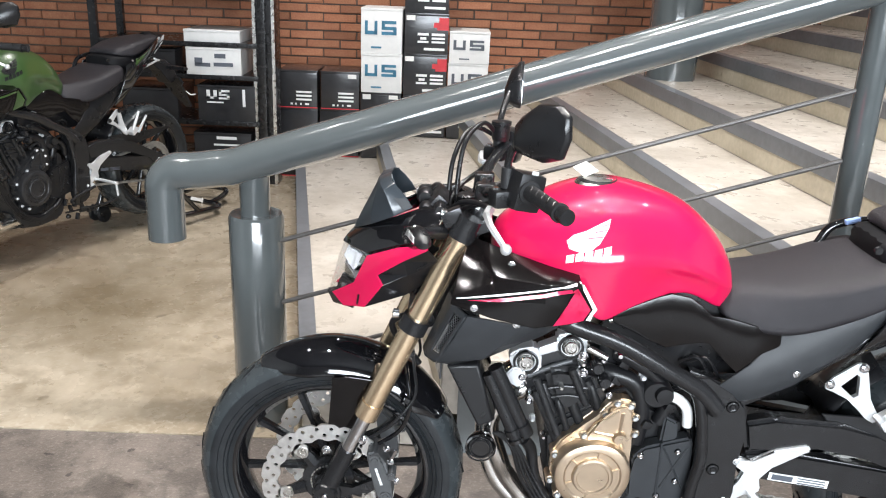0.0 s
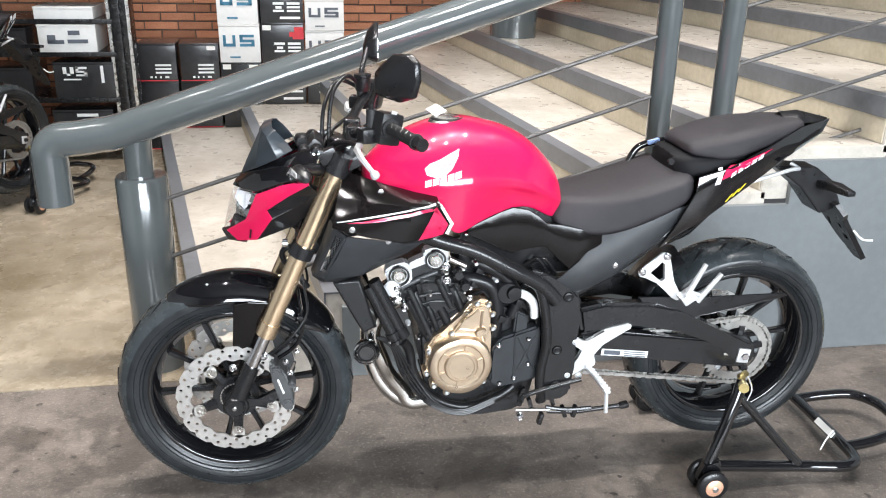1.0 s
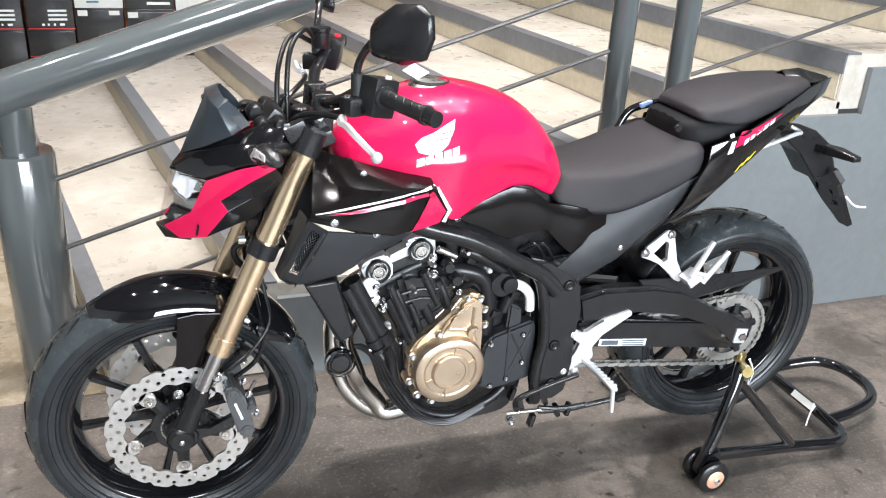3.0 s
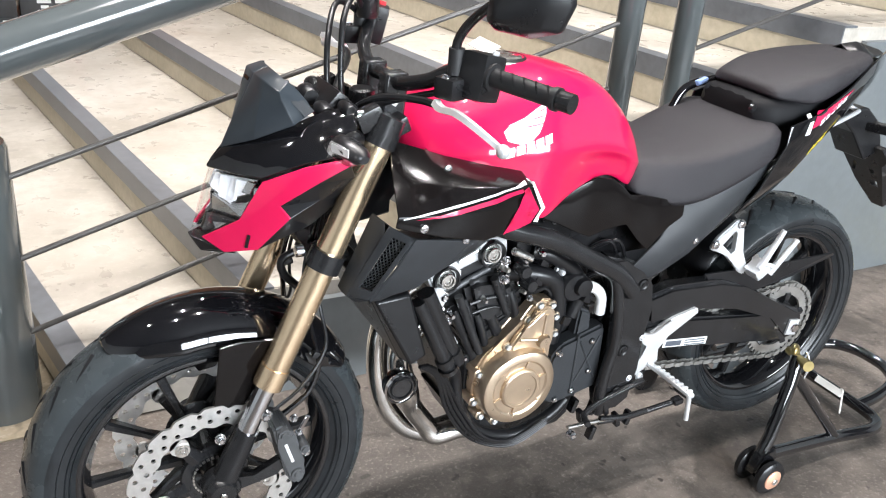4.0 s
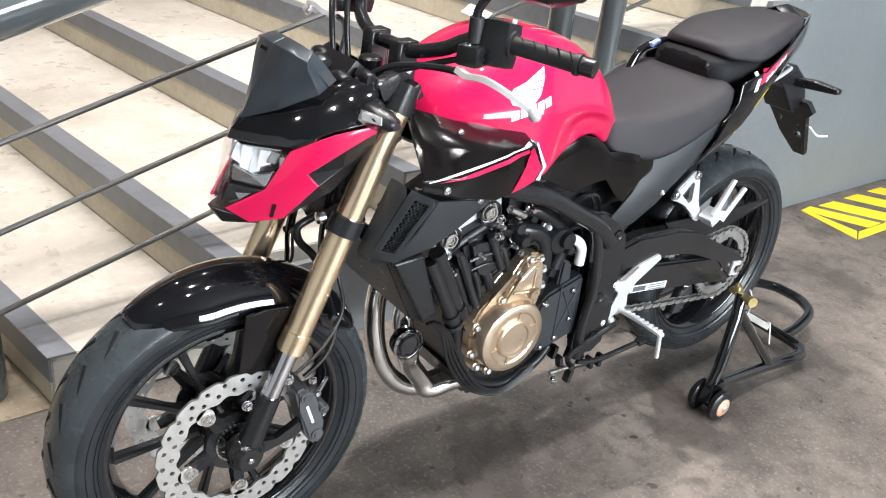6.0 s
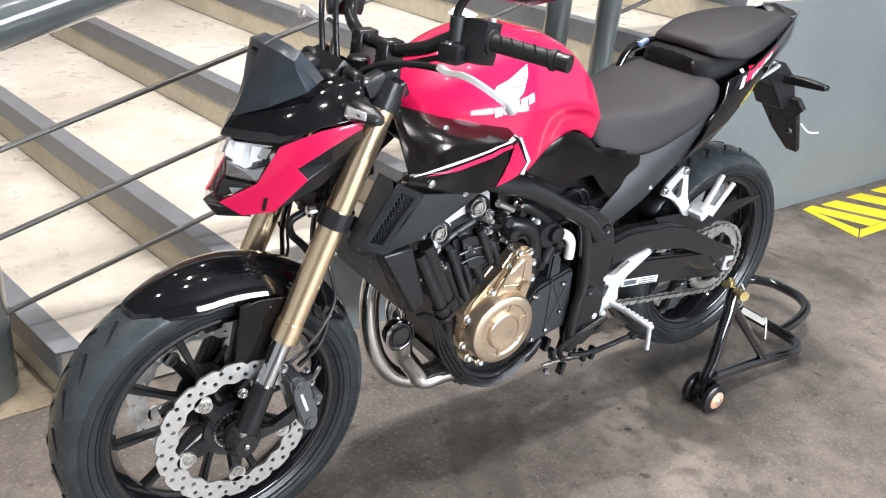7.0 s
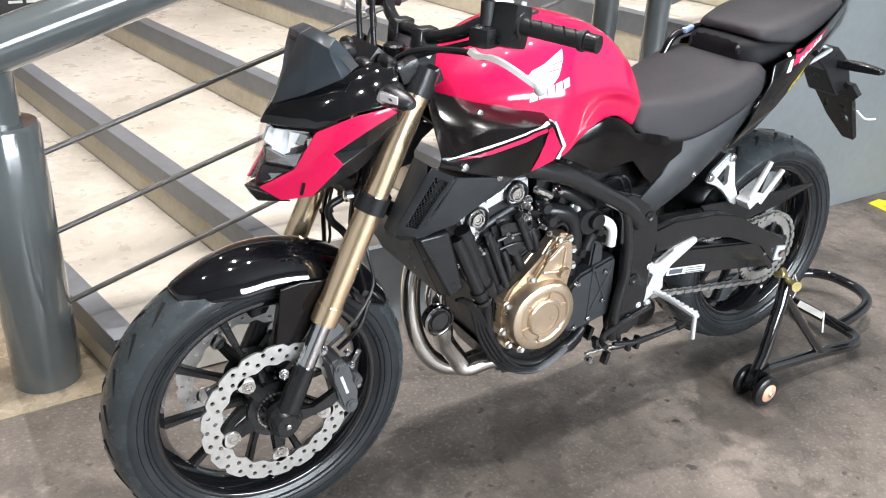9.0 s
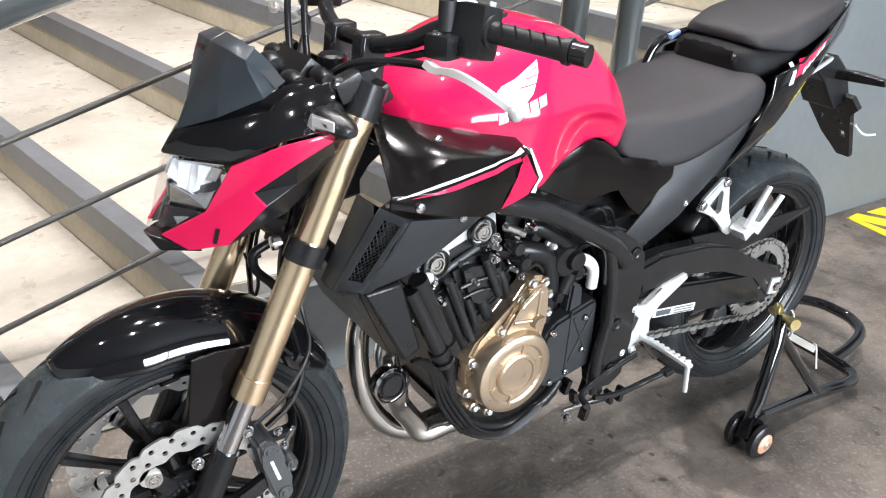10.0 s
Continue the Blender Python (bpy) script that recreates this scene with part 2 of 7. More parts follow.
def part(name, bm, mat, parent=None, label="", smooth=True, bevel=0.0, solid=0.0, subsurf=0, m=None, angle=40):
    """Links a bmesh as one mesh object under a thing or a part."""
    bmesh.ops.recalc_face_normals(bm, faces=bm.faces)
    me = bpy.data.meshes.new(name)
    if smooth:
        lim = radians(angle)
        for f in bm.faces:
            f.smooth = True
        for e in bm.edges:
            if len(e.link_faces) == 2 and e.calc_face_angle(0) > lim:
                e.smooth = False
    bm.to_mesh(me)
    bm.free()
    me.materials.append(mat)
    ob = new(name, me)
    if parent is not None:
        ob.parent = parent
    if m is not None:
        ob.matrix_basis = m
    if solid:
        mod = ob.modifiers.new("solid", "SOLIDIFY")
        mod.thickness, mod.offset = solid, 0
    if bevel:
        mod = ob.modifiers.new("bevel", "BEVEL")
        mod.width, mod.segments, mod.limit_method, mod.angle_limit = bevel, 2, "ANGLE", radians(30)
    if subsurf:
        mod = ob.modifiers.new("round", "SUBSURF")
        mod.levels = mod.render_levels = subsurf
    if label:
        ob["label"] = label
    return ob


def box(sx, sy, sz, at=(0, 0, 0), turn=(0, 0, 0), bevel=0.0, bm=None):
    bm = bm or bmesh.new()
    r = bmesh.ops.create_cube(bm, size=1, matrix=pose(*at, *turn) @ Matrix.Diagonal((sx, sy, sz, 1)))
    if bevel:
        es = list({e for v in r["verts"] for e in v.link_edges})
        bmesh.ops.bevel(bm, geom=es, offset=bevel, segments=2, affect="EDGES", profile=0.7)
    return bm


def prof(pts, y0, y1, bevel=0.0, segs=2):
    """A slab: the outline pts in x and z, from y0 to y1."""
    bm = bmesh.new()
    a = [bm.verts.new((x, y0, z)) for x, z in pts]
    b = [bm.verts.new((x, y1, z)) for x, z in pts]
    bm.faces.new(a)
    bm.faces.new(b[::-1])
    for i in range(len(pts)):
        j = (i + 1) % len(pts)
        bm.faces.new((a[j], a[i], b[i], b[j]))
    if bevel:
        bmesh.ops.bevel(bm, geom=list(bm.edges), offset=bevel, segments=segs, affect="EDGES", clamp_overlap=True)
    return bm


def panel(pts, thick=0.004, towards=(0, 1, 0), bm=None):
    """A bent panel: a closed outline in space, filled, with a thickness towards a side."""
    bm = bm or bmesh.new()
    d = Vector(towards).normalized() * thick
    a = [bm.verts.new(p) for p in pts]
    b = [bm.verts.new(Vector(p) + d) for p in pts]
    fa = bm.faces.new(a)
    fb = bm.faces.new(b[::-1])
    for i in range(len(pts)):
        j = (i + 1) % len(pts)
        bm.faces.new((a[j], a[i], b[i], b[j]))
    bmesh.ops.triangulate(bm, faces=[fa, fb])
    return bm


def shell(rows, close=False, bm=None):
    """A sheet of quads through rows of points."""
    bm = bm or bmesh.new()
    vs = [[bm.verts.new(p) for p in r] for r in rows]
    for i in range(len(vs) - 1):
        n = len(vs[i])
        for j in range(n if close else n - 1):
            k = (j + 1) % n
            bm.faces.new((vs[i][j], vs[i][k], vs[i + 1][k], vs[i + 1][j]))
    return bm


def loft(rings, bm=None):
    """A closed body through rings of points."""
    bm = bm or bmesh.new()
    vs = [[bm.verts.new(p) for p in r] for r in rings]
    n = len(vs[0])
    for i in range(len(vs) - 1):
        for j in range(n):
            k = (j + 1) % n
            bm.faces.new((vs[i][j], vs[i][k], vs[i + 1][k], vs[i + 1][j]))
    bm.faces.new(vs[0][::-1])
    bm.faces.new(vs[-1])
    return bm


def creased(rings, at, amount=0.0):
    """A loft whose lengthwise edges at some points of the rings stay crisp when it is rounded."""
    bm = loft(rings)
    bm.verts.index_update()
    n = len(rings[0])
    lay = bm.edges.layers.float.new("crease_edge")
    for e in bm.edges:
        i, j = e.verts[0].index, e.verts[1].index
        if i % n == j % n and i % n in at:
            e[lay] = at[i % n] if isinstance(at, dict) else amount
    return bm


def smooth_path(pts, steps=6, closed=False):
    p = [Vector(q) for q in pts]
    out = []
    n = len(p)
    for i in range(n if closed else n - 1):
        if closed:
            a, b, c, d = p[i - 1], p[i], p[(i + 1) % n], p[(i + 2) % n]
        else:
            a, b, c, d = p[max(0, i - 1)], p[i], p[i + 1], p[min(n - 1, i + 2)]
        for k in range(steps):
            t = k / steps
            out.append(0.5 * ((2 * b) + (c - a) * t + (2 * a - 5 * b + 4 * c - d) * t * t + (3 * b - a - 3 * c + d) * t ** 3))
    if not closed:
        out.append(p[-1])
    return out


def tube(pts, r, segs=12, steps=6, closed=False, bm=None, curve=True):
    """A round bar along points; r: a radius, or one for each point of the way."""
    path = smooth_path(pts, steps, closed) if curve and len(pts) > 2 else [Vector(q) for q in pts]
    bm = bm or bmesh.new()
    n = len(path)
    rings = []
    side = None
    for i, q in enumerate(path):
        if closed:
            t = path[(i + 1) % n] - path[i - 1]
        else:
            t = path[min(n - 1, i + 1)] - path[max(0, i - 1)]
        t.normalize()
        if side is None:
            side = t.orthogonal().normalized()
        side = (side - t * side.dot(t)).normalized()
        up = t.cross(side)
        rr = r if not isinstance(r, (list, tuple)) else r[0] + (r[-1] - r[0]) * i / max(1, n - 1)
        rings.append([bm.verts.new(q + (side * math.cos(2 * math.pi * k / segs) + up * math.sin(2 * math.pi * k / segs)) * rr) for k in range(segs)])
    for i in range(n if closed else n - 1):
        a, b = rings[i], rings[(i + 1) % n]
        for k in range(segs):
            bm.faces.new((a[k], a[(k + 1) % segs], b[(k + 1) % segs], b[k]))
    if not closed:
        bm.faces.new(rings[0][::-1])
        bm.faces.new(rings[-1])
    return bm


def lathe(profile, segs=32, axis="y", at=(0, 0, 0), closed=False, bm=None):
    """A turned body: profile of (radius, place along the axis)."""
    bm = bm or bmesh.new()
    c = Vector(at)

    def put(r, a, k):
        u, v = r * math.cos(2 * math.pi * k / segs), r * math.sin(2 * math.pi * k / segs)
        return c + Vector({"y": (u, a, v), "x": (a, u, v), "z": (u, v, a)}[axis])
    rings = []
    for r, a in profile:
        rings.append([bm.verts.new(put(0, a, 0))] if r == 0 else [bm.verts.new(put(r, a, k)) for k in range(segs)])
    pairs = list(zip(rings, rings[1:])) + ([(rings[-1], rings[0])] if closed else [])
    for a, b in pairs:
        for k in range(segs):
            q = (k + 1) % segs
            if len(a) == 1 and len(b) > 1:
                bm.faces.new((a[0], b[q], b[k]))
            elif len(b) == 1 and len(a) > 1:
                bm.faces.new((a[k], a[q], b[0]))
            elif len(a) > 1:
                bm.faces.new((a[k], a[q], b[q], b[k]))
    return bm


def rod(a, b, r, segs=12, bm=None):
    """A straight round bar from a to b."""
    return tube([a, b], r, segs, curve=False, bm=bm)


def hexbolt(at, r=0.007, depth=0.006, axis="y", sign=-1, bm=None):
    """A bolt head that stands proud along an axis."""
    return lathe([(0, sign * depth), (r * 0.45, sign * depth), (r * 0.5, sign * depth * 0.6), (r * 0.75, sign * depth), (r, sign * depth * 0.8), (r, 0.0), (r * 1.25, 0.0), (r * 1.25, -sign * 0.002)],
                 10, axis, at, bm=bm)


def drilled(ob, cutter_bm):
    """Cuts the cutter's bodies out of a mesh object."""
    me = bpy.data.meshes.new("cutter")
    bmesh.ops.recalc_face_normals(cutter_bm, faces=cutter_bm.faces)
    cutter_bm.to_mesh(me)
    cutter_bm.free()
    cut = new("cutter", me)
    mod = ob.modifiers.new("holes", "BOOLEAN")
    mod.object, mod.operation, mod.solver = cut, "DIFFERENCE", "EXACT"
    bpy.context.view_layer.update()
    cut.matrix_world = ob.matrix_world.copy()
    bpy.context.view_layer.update()
    done = bpy.data.meshes.new_from_object(ob.evaluated_get(bpy.context.evaluated_depsgraph_get()))
    ob.modifiers.clear()
    old = ob.data
    ob.data = done
    bpy.data.meshes.remove(old)
    bpy.data.objects.remove(cut)
    bpy.data.meshes.remove(me)

# ---- the place: floors, stairs, walls ----
EDGE, BACK = 0.585, 4.90
# the flight fans out slightly: x of each nosing near the railing and far inside
NEAR_X = (-0.202, 0.236, 0.787, 1.335, 1.796, 2.246, 2.845, 3.40, 3.95)
FAR_X = (-0.736, -0.193, 0.368, 0.940, 1.492, 2.011, 2.593, 3.14, 3.68)
STEPS = len(NEAR_X)


def tread_z(k):
    """Height of the k-th tread; 0 is the floor."""
    return 0.1614 * k - 0.0097 if k else 0.004


def on_step(k, y, ahead=0.0):
    """x of the k-th nosing at some y."""
    return NEAR_X[k - 1] + (FAR_X[k - 1] - NEAR_X[k - 1]) * (y - 0.7) / 2.8 + ahead


def strip_across(k, d0, d1, y0, y1):
    """The outline of a strip along the k-th nosing, from d0 to d1 behind its edge."""
    return [(on_step(k, y0, d0), y0), (on_step(k, y0, d1), y0), (on_step(k, y1, d1), y1), (on_step(k, y1, d0), y1)]


def slab(pts, z0, z1, bevel=0.0):
    bm = bmesh.new()
    a = [bm.verts.new((x, y, z0)) for x, y in pts]
    b = [bm.verts.new((x, y, z1)) for x, y in pts]
    bm.faces.new(a[::-1])
    bm.faces.new(b)
    for i in range(len(pts)):
        j = (i + 1) % len(pts)
        bm.faces.new((a[i], a[j], b[j], b[i]))
    if bevel:
        bmesh.ops.bevel(bm, geom=[e for e in bm.edges], offset=bevel, segments=2, affect="EDGES")
    return bm


X0, X1, Y0 = -5.0, 7.0, -6.0
floor = part("floor", slab([(X0, Y0), (X1, Y0), (X1, 0.56), (0.30, 0.56), (0.30, 0.60), (X0, 0.53)], -0.10, 0.0), CARPET, smooth=False)
tagged(floor, "brown-grey rough asphalt shop floor with stains", "floor", kind="structure")
upper = part("floor_concrete", slab([(X0, 0.53), (0.30, 0.60), (1.0, 0.60), (1.0, BACK), (X0, BACK)], -0.10, 0.004), FLOOR_BEIGE, smooth=False)
tagged(upper, "beige polished concrete floor with cloudy stains", "floor", kind="structure")

stairs = empty("staircase")
tagged(stairs, "wide beige concrete stairs with dark steel nosings", "stairs", kind="structure")
FLANGE = 0.067
for k in range(1, STEPS + 1):
    z0, z1 = tread_z(k - 1) - (0.03 if k > 1 else 0), tread_z(k)
    ends = [(on_step(k + 1, y, 0.02) if k < STEPS else on_step(k, y, 2.6), y) for y in (EDGE, BACK)]
    part("step", slab([(on_step(k, EDGE), EDGE), ends[0], ends[1], (on_step(k, BACK), BACK)], z0, z1 - 0.001, 0.003), CONCRETE, stairs, smooth=False)
    part("riser", slab(strip_across(k, -0.004, 0.0, EDGE + 0.01, BACK - 0.01), tread_z(k - 1) + 0.005, z1 - FLANGE), RISER, stairs, smooth=False)
    bm = slab(strip_across(k, -0.008, 0.056, EDGE - 0.004, BACK - 0.01), z1 - 0.002, z1 + 0.005)
    me = bpy.data.meshes.new("tmp")
    b2 = slab(strip_across(k, -0.009, -0.003, EDGE - 0.004, BACK - 0.01), z1 - FLANGE, z1 + 0.004)
    b2.to_mesh(me)
    b2.free()
    bm.from_mesh(me)
    bpy.data.meshes.remove(me)
    part("nosing", bm, NOSING, stairs, smooth=False)

# grey side wall of the stairs, stepped along its top
pts = [(0.306, 0.0), (X1, 0.0)]
top = [(X1, tread_z(STEPS) - 0.045)]
for k in range(STEPS, 2, -1):
    x = on_step(k, EDGE, 0.10)
    top += [(x, tread_z(k) - 0.045), (x, tread_z(k - 1) - 0.045)]
top += [(0.306, tread_z(2) - 0.045)]
side = part("wall_stair", prof(pts + top, 0.560, EDGE - 0.002), GREY_WALL, smooth=False)
tagged(side, "smooth grey painted side wall of the stairs", "wall", kind="structure")

# brick wall behind, with bricks set proud of the mortar
wall = part("wall_brick", box(X1 - X0, 0.20, CEILING, ((X0 + X1) / 2, BACK + 0.112, CEILING / 2)), MORTAR, smooth=False)
tagged(wall, "red brick wall with dark recessed mortar joints", "wall", kind="structure")
for nm, sx, sy, x, y in (("wall_west", 0.2, BACK - Y0, X0 - 0.1, (BACK + Y0) / 2), ("wall_east", 0.2, BACK - Y0, X1 + 0.1, (BACK + Y0) / 2)):
    w = part(nm, box(sx, sy, CEILING, (x, y, CEILING / 2)), WALL_WHITE, smooth=False)
    tagged(w, "grey painted plaster wall of the shop", "wall", kind="structure")
# south wall with its shop window
bm = box(X1 - X0, 0.2, 0.9, ((X0 + X1) / 2, Y0 - 0.1, 0.45))
box(X1 - X0, 0.2, CEILING - 2.9, ((X0 + X1) / 2, Y0 - 0.1, (CEILING + 2.9) / 2), bm=bm)
box(4.015, 0.2, 2.0, (X0 + 2.0075, Y0 - 0.1, 1.9), bm=bm)
box(2.515, 0.2, 2.0, (X1 - 1.2575, Y0 - 0.1, 1.9), bm=bm)
w = part("wall_south", bm, WALL_WHITE, smooth=False)
tagged(w, "grey shop wall with a wide window", "wall", kind="structure")
bm = bmesh.new()
for px_ in (-0.950, 0.825, 2.675, 4.450):
    box(0.07, 0.10, 2.0, (px_, Y0 - 0.06, 1.9), bm=bm)
for z_ in (0.935, 2.865):
    box(5.47, 0.08, 0.07, (1.750, Y0 - 0.06, z_), bm=bm)
w = part("window_1", bm, GREY_PLASTIC, smooth=False)
tagged(w, "dark metal frame of the wide shop window", "window", kind="structure")
bd = part("backdrop", box(9, 0.02, 4, (0.8, Y0 - 0.9, 2)), WINDOW_GLOW, smooth=False)
tagged(bd, "bright daylight outside the shop window", "backdrop", kind="structure")
c = part("ceiling", box(X1 - X0, BACK - Y0, 0.2, ((X0 + X1) / 2, (BACK + Y0) / 2, CEILING + 0.1)), CEIL, smooth=False)
tagged(c, "plain grey painted shop ceiling", "ceiling", kind="structure")

for sx_, sy_ in SPOTS:
    lamp = empty("ceiling_spotlight", sx_, sy_, CEILING)
    tagged(lamp, "round recessed ceiling spotlight, switched on", "spotlight", group="ceiling spotlights")
    part("housing", lathe([(0.06, 0.0), (0.065, -0.10), (0.062, -0.10), (0.055, -0.02), (0, -0.02)], 20, "z"), BLACK_METAL, lamp)
    part("bulb", lathe([(0, -0.03), (0.026, -0.032), (0.029, -0.024), (0, -0.022)], 20, "z"), LAMP_GLOW, lamp)

# yellow hatched floor marking
mark = empty("floor_marking")
tagged(mark, "yellow painted hatched floor marking", "floor marking", kind="structure")


def stripe(pts):
    part("stripe", slab(pts, 0.0, 0.003), YELLOW, mark, smooth=False)


stripe([(2.918, 0.507), (2.940, 0.470), (2.952, 0.256), (2.872, 0.212)])
stripe([(2.928, 0.505), (3.000, 0.512), (3.150, 0.256), (3.045, 0.256)])
for i in range(5):
    x = 3.057 + 0.21 * i
    stripe([(x, 0.502), (x + 0.117, 0.500), (x + 0.27, 0.256), (x + 0.145, 0.256)])
stripe([(2.956, 0.250), (4.4, 0.250), (4.4, 0.208), (2.878, 0.208)])

# ---- railing along the stairs ----
RAIL_Y = 0.71
rail = empty("stair_railing", -0.343, 0.735, 0)
tagged(rail, "grey enamelled tubular railing with horizontal steel rods", "railing")
part("bollard", lathe([(0, 0.004), (0.085, 0.004), (0.085, 0.698), (0.079, 0.710), (0.0, 0.710)], 40, "z"), RAIL_GREY, rail, "thick grey bollard post")
inv = pose(0.343, -0.735, 0)


def rpart(name, bm, mat, label=""):
    bm.transform(inv)
    return part(name, bm, mat, rail, label)


SL = 0.328


def rail_z(x):
    return 1.054 + (x - 0.19) * SL


rpart("post", lathe([(0.046, 0.70), (0.046, 0.87)], 24, "z", (-0.343, 0.725, 0)), RAIL_GREY)
handrail = [(-0.615, RAIL_Y, 0.625), (-0.615, RAIL_Y, 0.70), (-0.615, RAIL_Y, 0.785)]
for a in range(1, 6):
    q = a / 5 * math.pi / 2
    handrail.append((-0.615 + 0.055 * (1 - math.cos(q)), RAIL_Y, 0.785 + 0.055 * math.sin(q)))
handrail += [(-0.515, RAIL_Y, 0.843), (-0.455, RAIL_Y, 0.852), (-0.395, RAIL_Y, rail_z(-0.395)), (-0.2, RAIL_Y, rail_z(-0.2)), (1.2, RAIL_Y, rail_z(1.2)), (4.2, RAIL_Y, rail_z(4.2))]
rpart("handrail", tube(handrail, 0.057, 32, 4), RAIL_GREY, "thick grey handrail with a bent down end")
for x in (1.447, 1.680):
    k = max(i for i in range(1, STEPS + 1) if on_step(i, RAIL_Y) < x)
    rpart("post", rod((x, RAIL_Y, tread_z(k)), (x, RAIL_Y, rail_z(x) - 0.02), 0.041, 24), RAIL_GREY)
    rpart("foot_plate", lathe([(0, 0.004), (0.07, 0.004), (0.07, -0.004), (0, -0.004)], 24, "z", (x, RAIL_Y, tread_z(k) + 0.008)), RAIL_GREY)
for z in (0.634, 0.428, 0.228):
    rpart("rod", rod((-0.30, RAIL_Y, z - 0.014), (1.43, RAIL_Y, z - 0.014 + 1.73 * 0.318), 0.0075, 10), CABLE)
for z in (0.674, 0.871, 1.068, 1.265):
    rpart("rod", rod((1.69, RAIL_Y, z - 0.010), (4.2, RAIL_Y, z - 0.010 + 2.51 * 0.292), 0.0075, 10), CABLE)

# the bollard of the far railing
far = empty("far_bollard", 1.66, 3.88, tread_z(5))
tagged(far, "thick grey bollard post standing on the stairs", "bollard")
part("post", lathe([(0, 0), (0.165, 0), (0.165, 1.2), (0.155, 1.212), (0, 1.212)], 32, "z"), RAIL_GREY, far)

# ---- the red motorcycle ----
bike = empty("motorcycle")
tagged(bike, "red and black naked motorcycle with gold forks on a rear stand", "motorcycle")


def mirror(pts):
    return [(x, -y, z) for x, y, z in pts]


def both(name, make, mat, parent=None, **kw):
    """The left and the right one of a pair; make takes the side, -1 for the left."""
    return [part(name, make(s), mat, parent or bike, **kw) for s in (-1, 1)]


# wheels
def tyre_profile(r, rim, w):
    h = w / 2
    return [(rim - 0.004, -h * 0.70), (rim + 0.006, -h * 0.80), (rim + 0.016, -h * 0.92), (rim + (r - rim) * 0.40, -h), (rim + (r - rim) * 0.62, -h * 0.985), (rim + (r - rim) * 0.76, -h * 0.88),
            (rim + (r - rim) * 0.90, -h * 0.62), (r - 0.002, -h * 0.30), (r, 0), (r - 0.002, h * 0.30), (rim + (r - rim) * 0.90, h * 0.62), (rim + (r - rim) * 0.76, h * 0.88),
            (rim + (r - rim) * 0.62, h * 0.985), (rim + (r - rim) * 0.40, h), (rim + 0.016, h * 0.92), (rim + 0.006, h * 0.80), (rim - 0.004, h * 0.70)]


def groove(r, rim, w, s):
    """One slanting tread groove: a sunken matt black bar, its black standing for shade."""
    side = sorted((y, q) for q, y in tyre_profile(r, rim, w) if y >= 0 and q > rim + (r - rim) * 0.6)

    def face(y):
        for (a, p), (b, q) in zip(side, side[1:]):
            if a <= y <= b:
                return p + (q - p) * (y - a) / (b - a)
        return side[-1][1]
    pts = []
    for u in (0.0, 0.33, 0.66, 1.0):
        y = s * w * (0.10 + 0.24 * u)
        rr = face(abs(y)) - 0.0040
        a = 0.17 * u * (1 + 0.25 * u)
        pts.append(Vector((rr * math.cos(a), y, rr * math.sin(a))))
    return tube(pts, [0.0078, 0.0036], 6, 3)


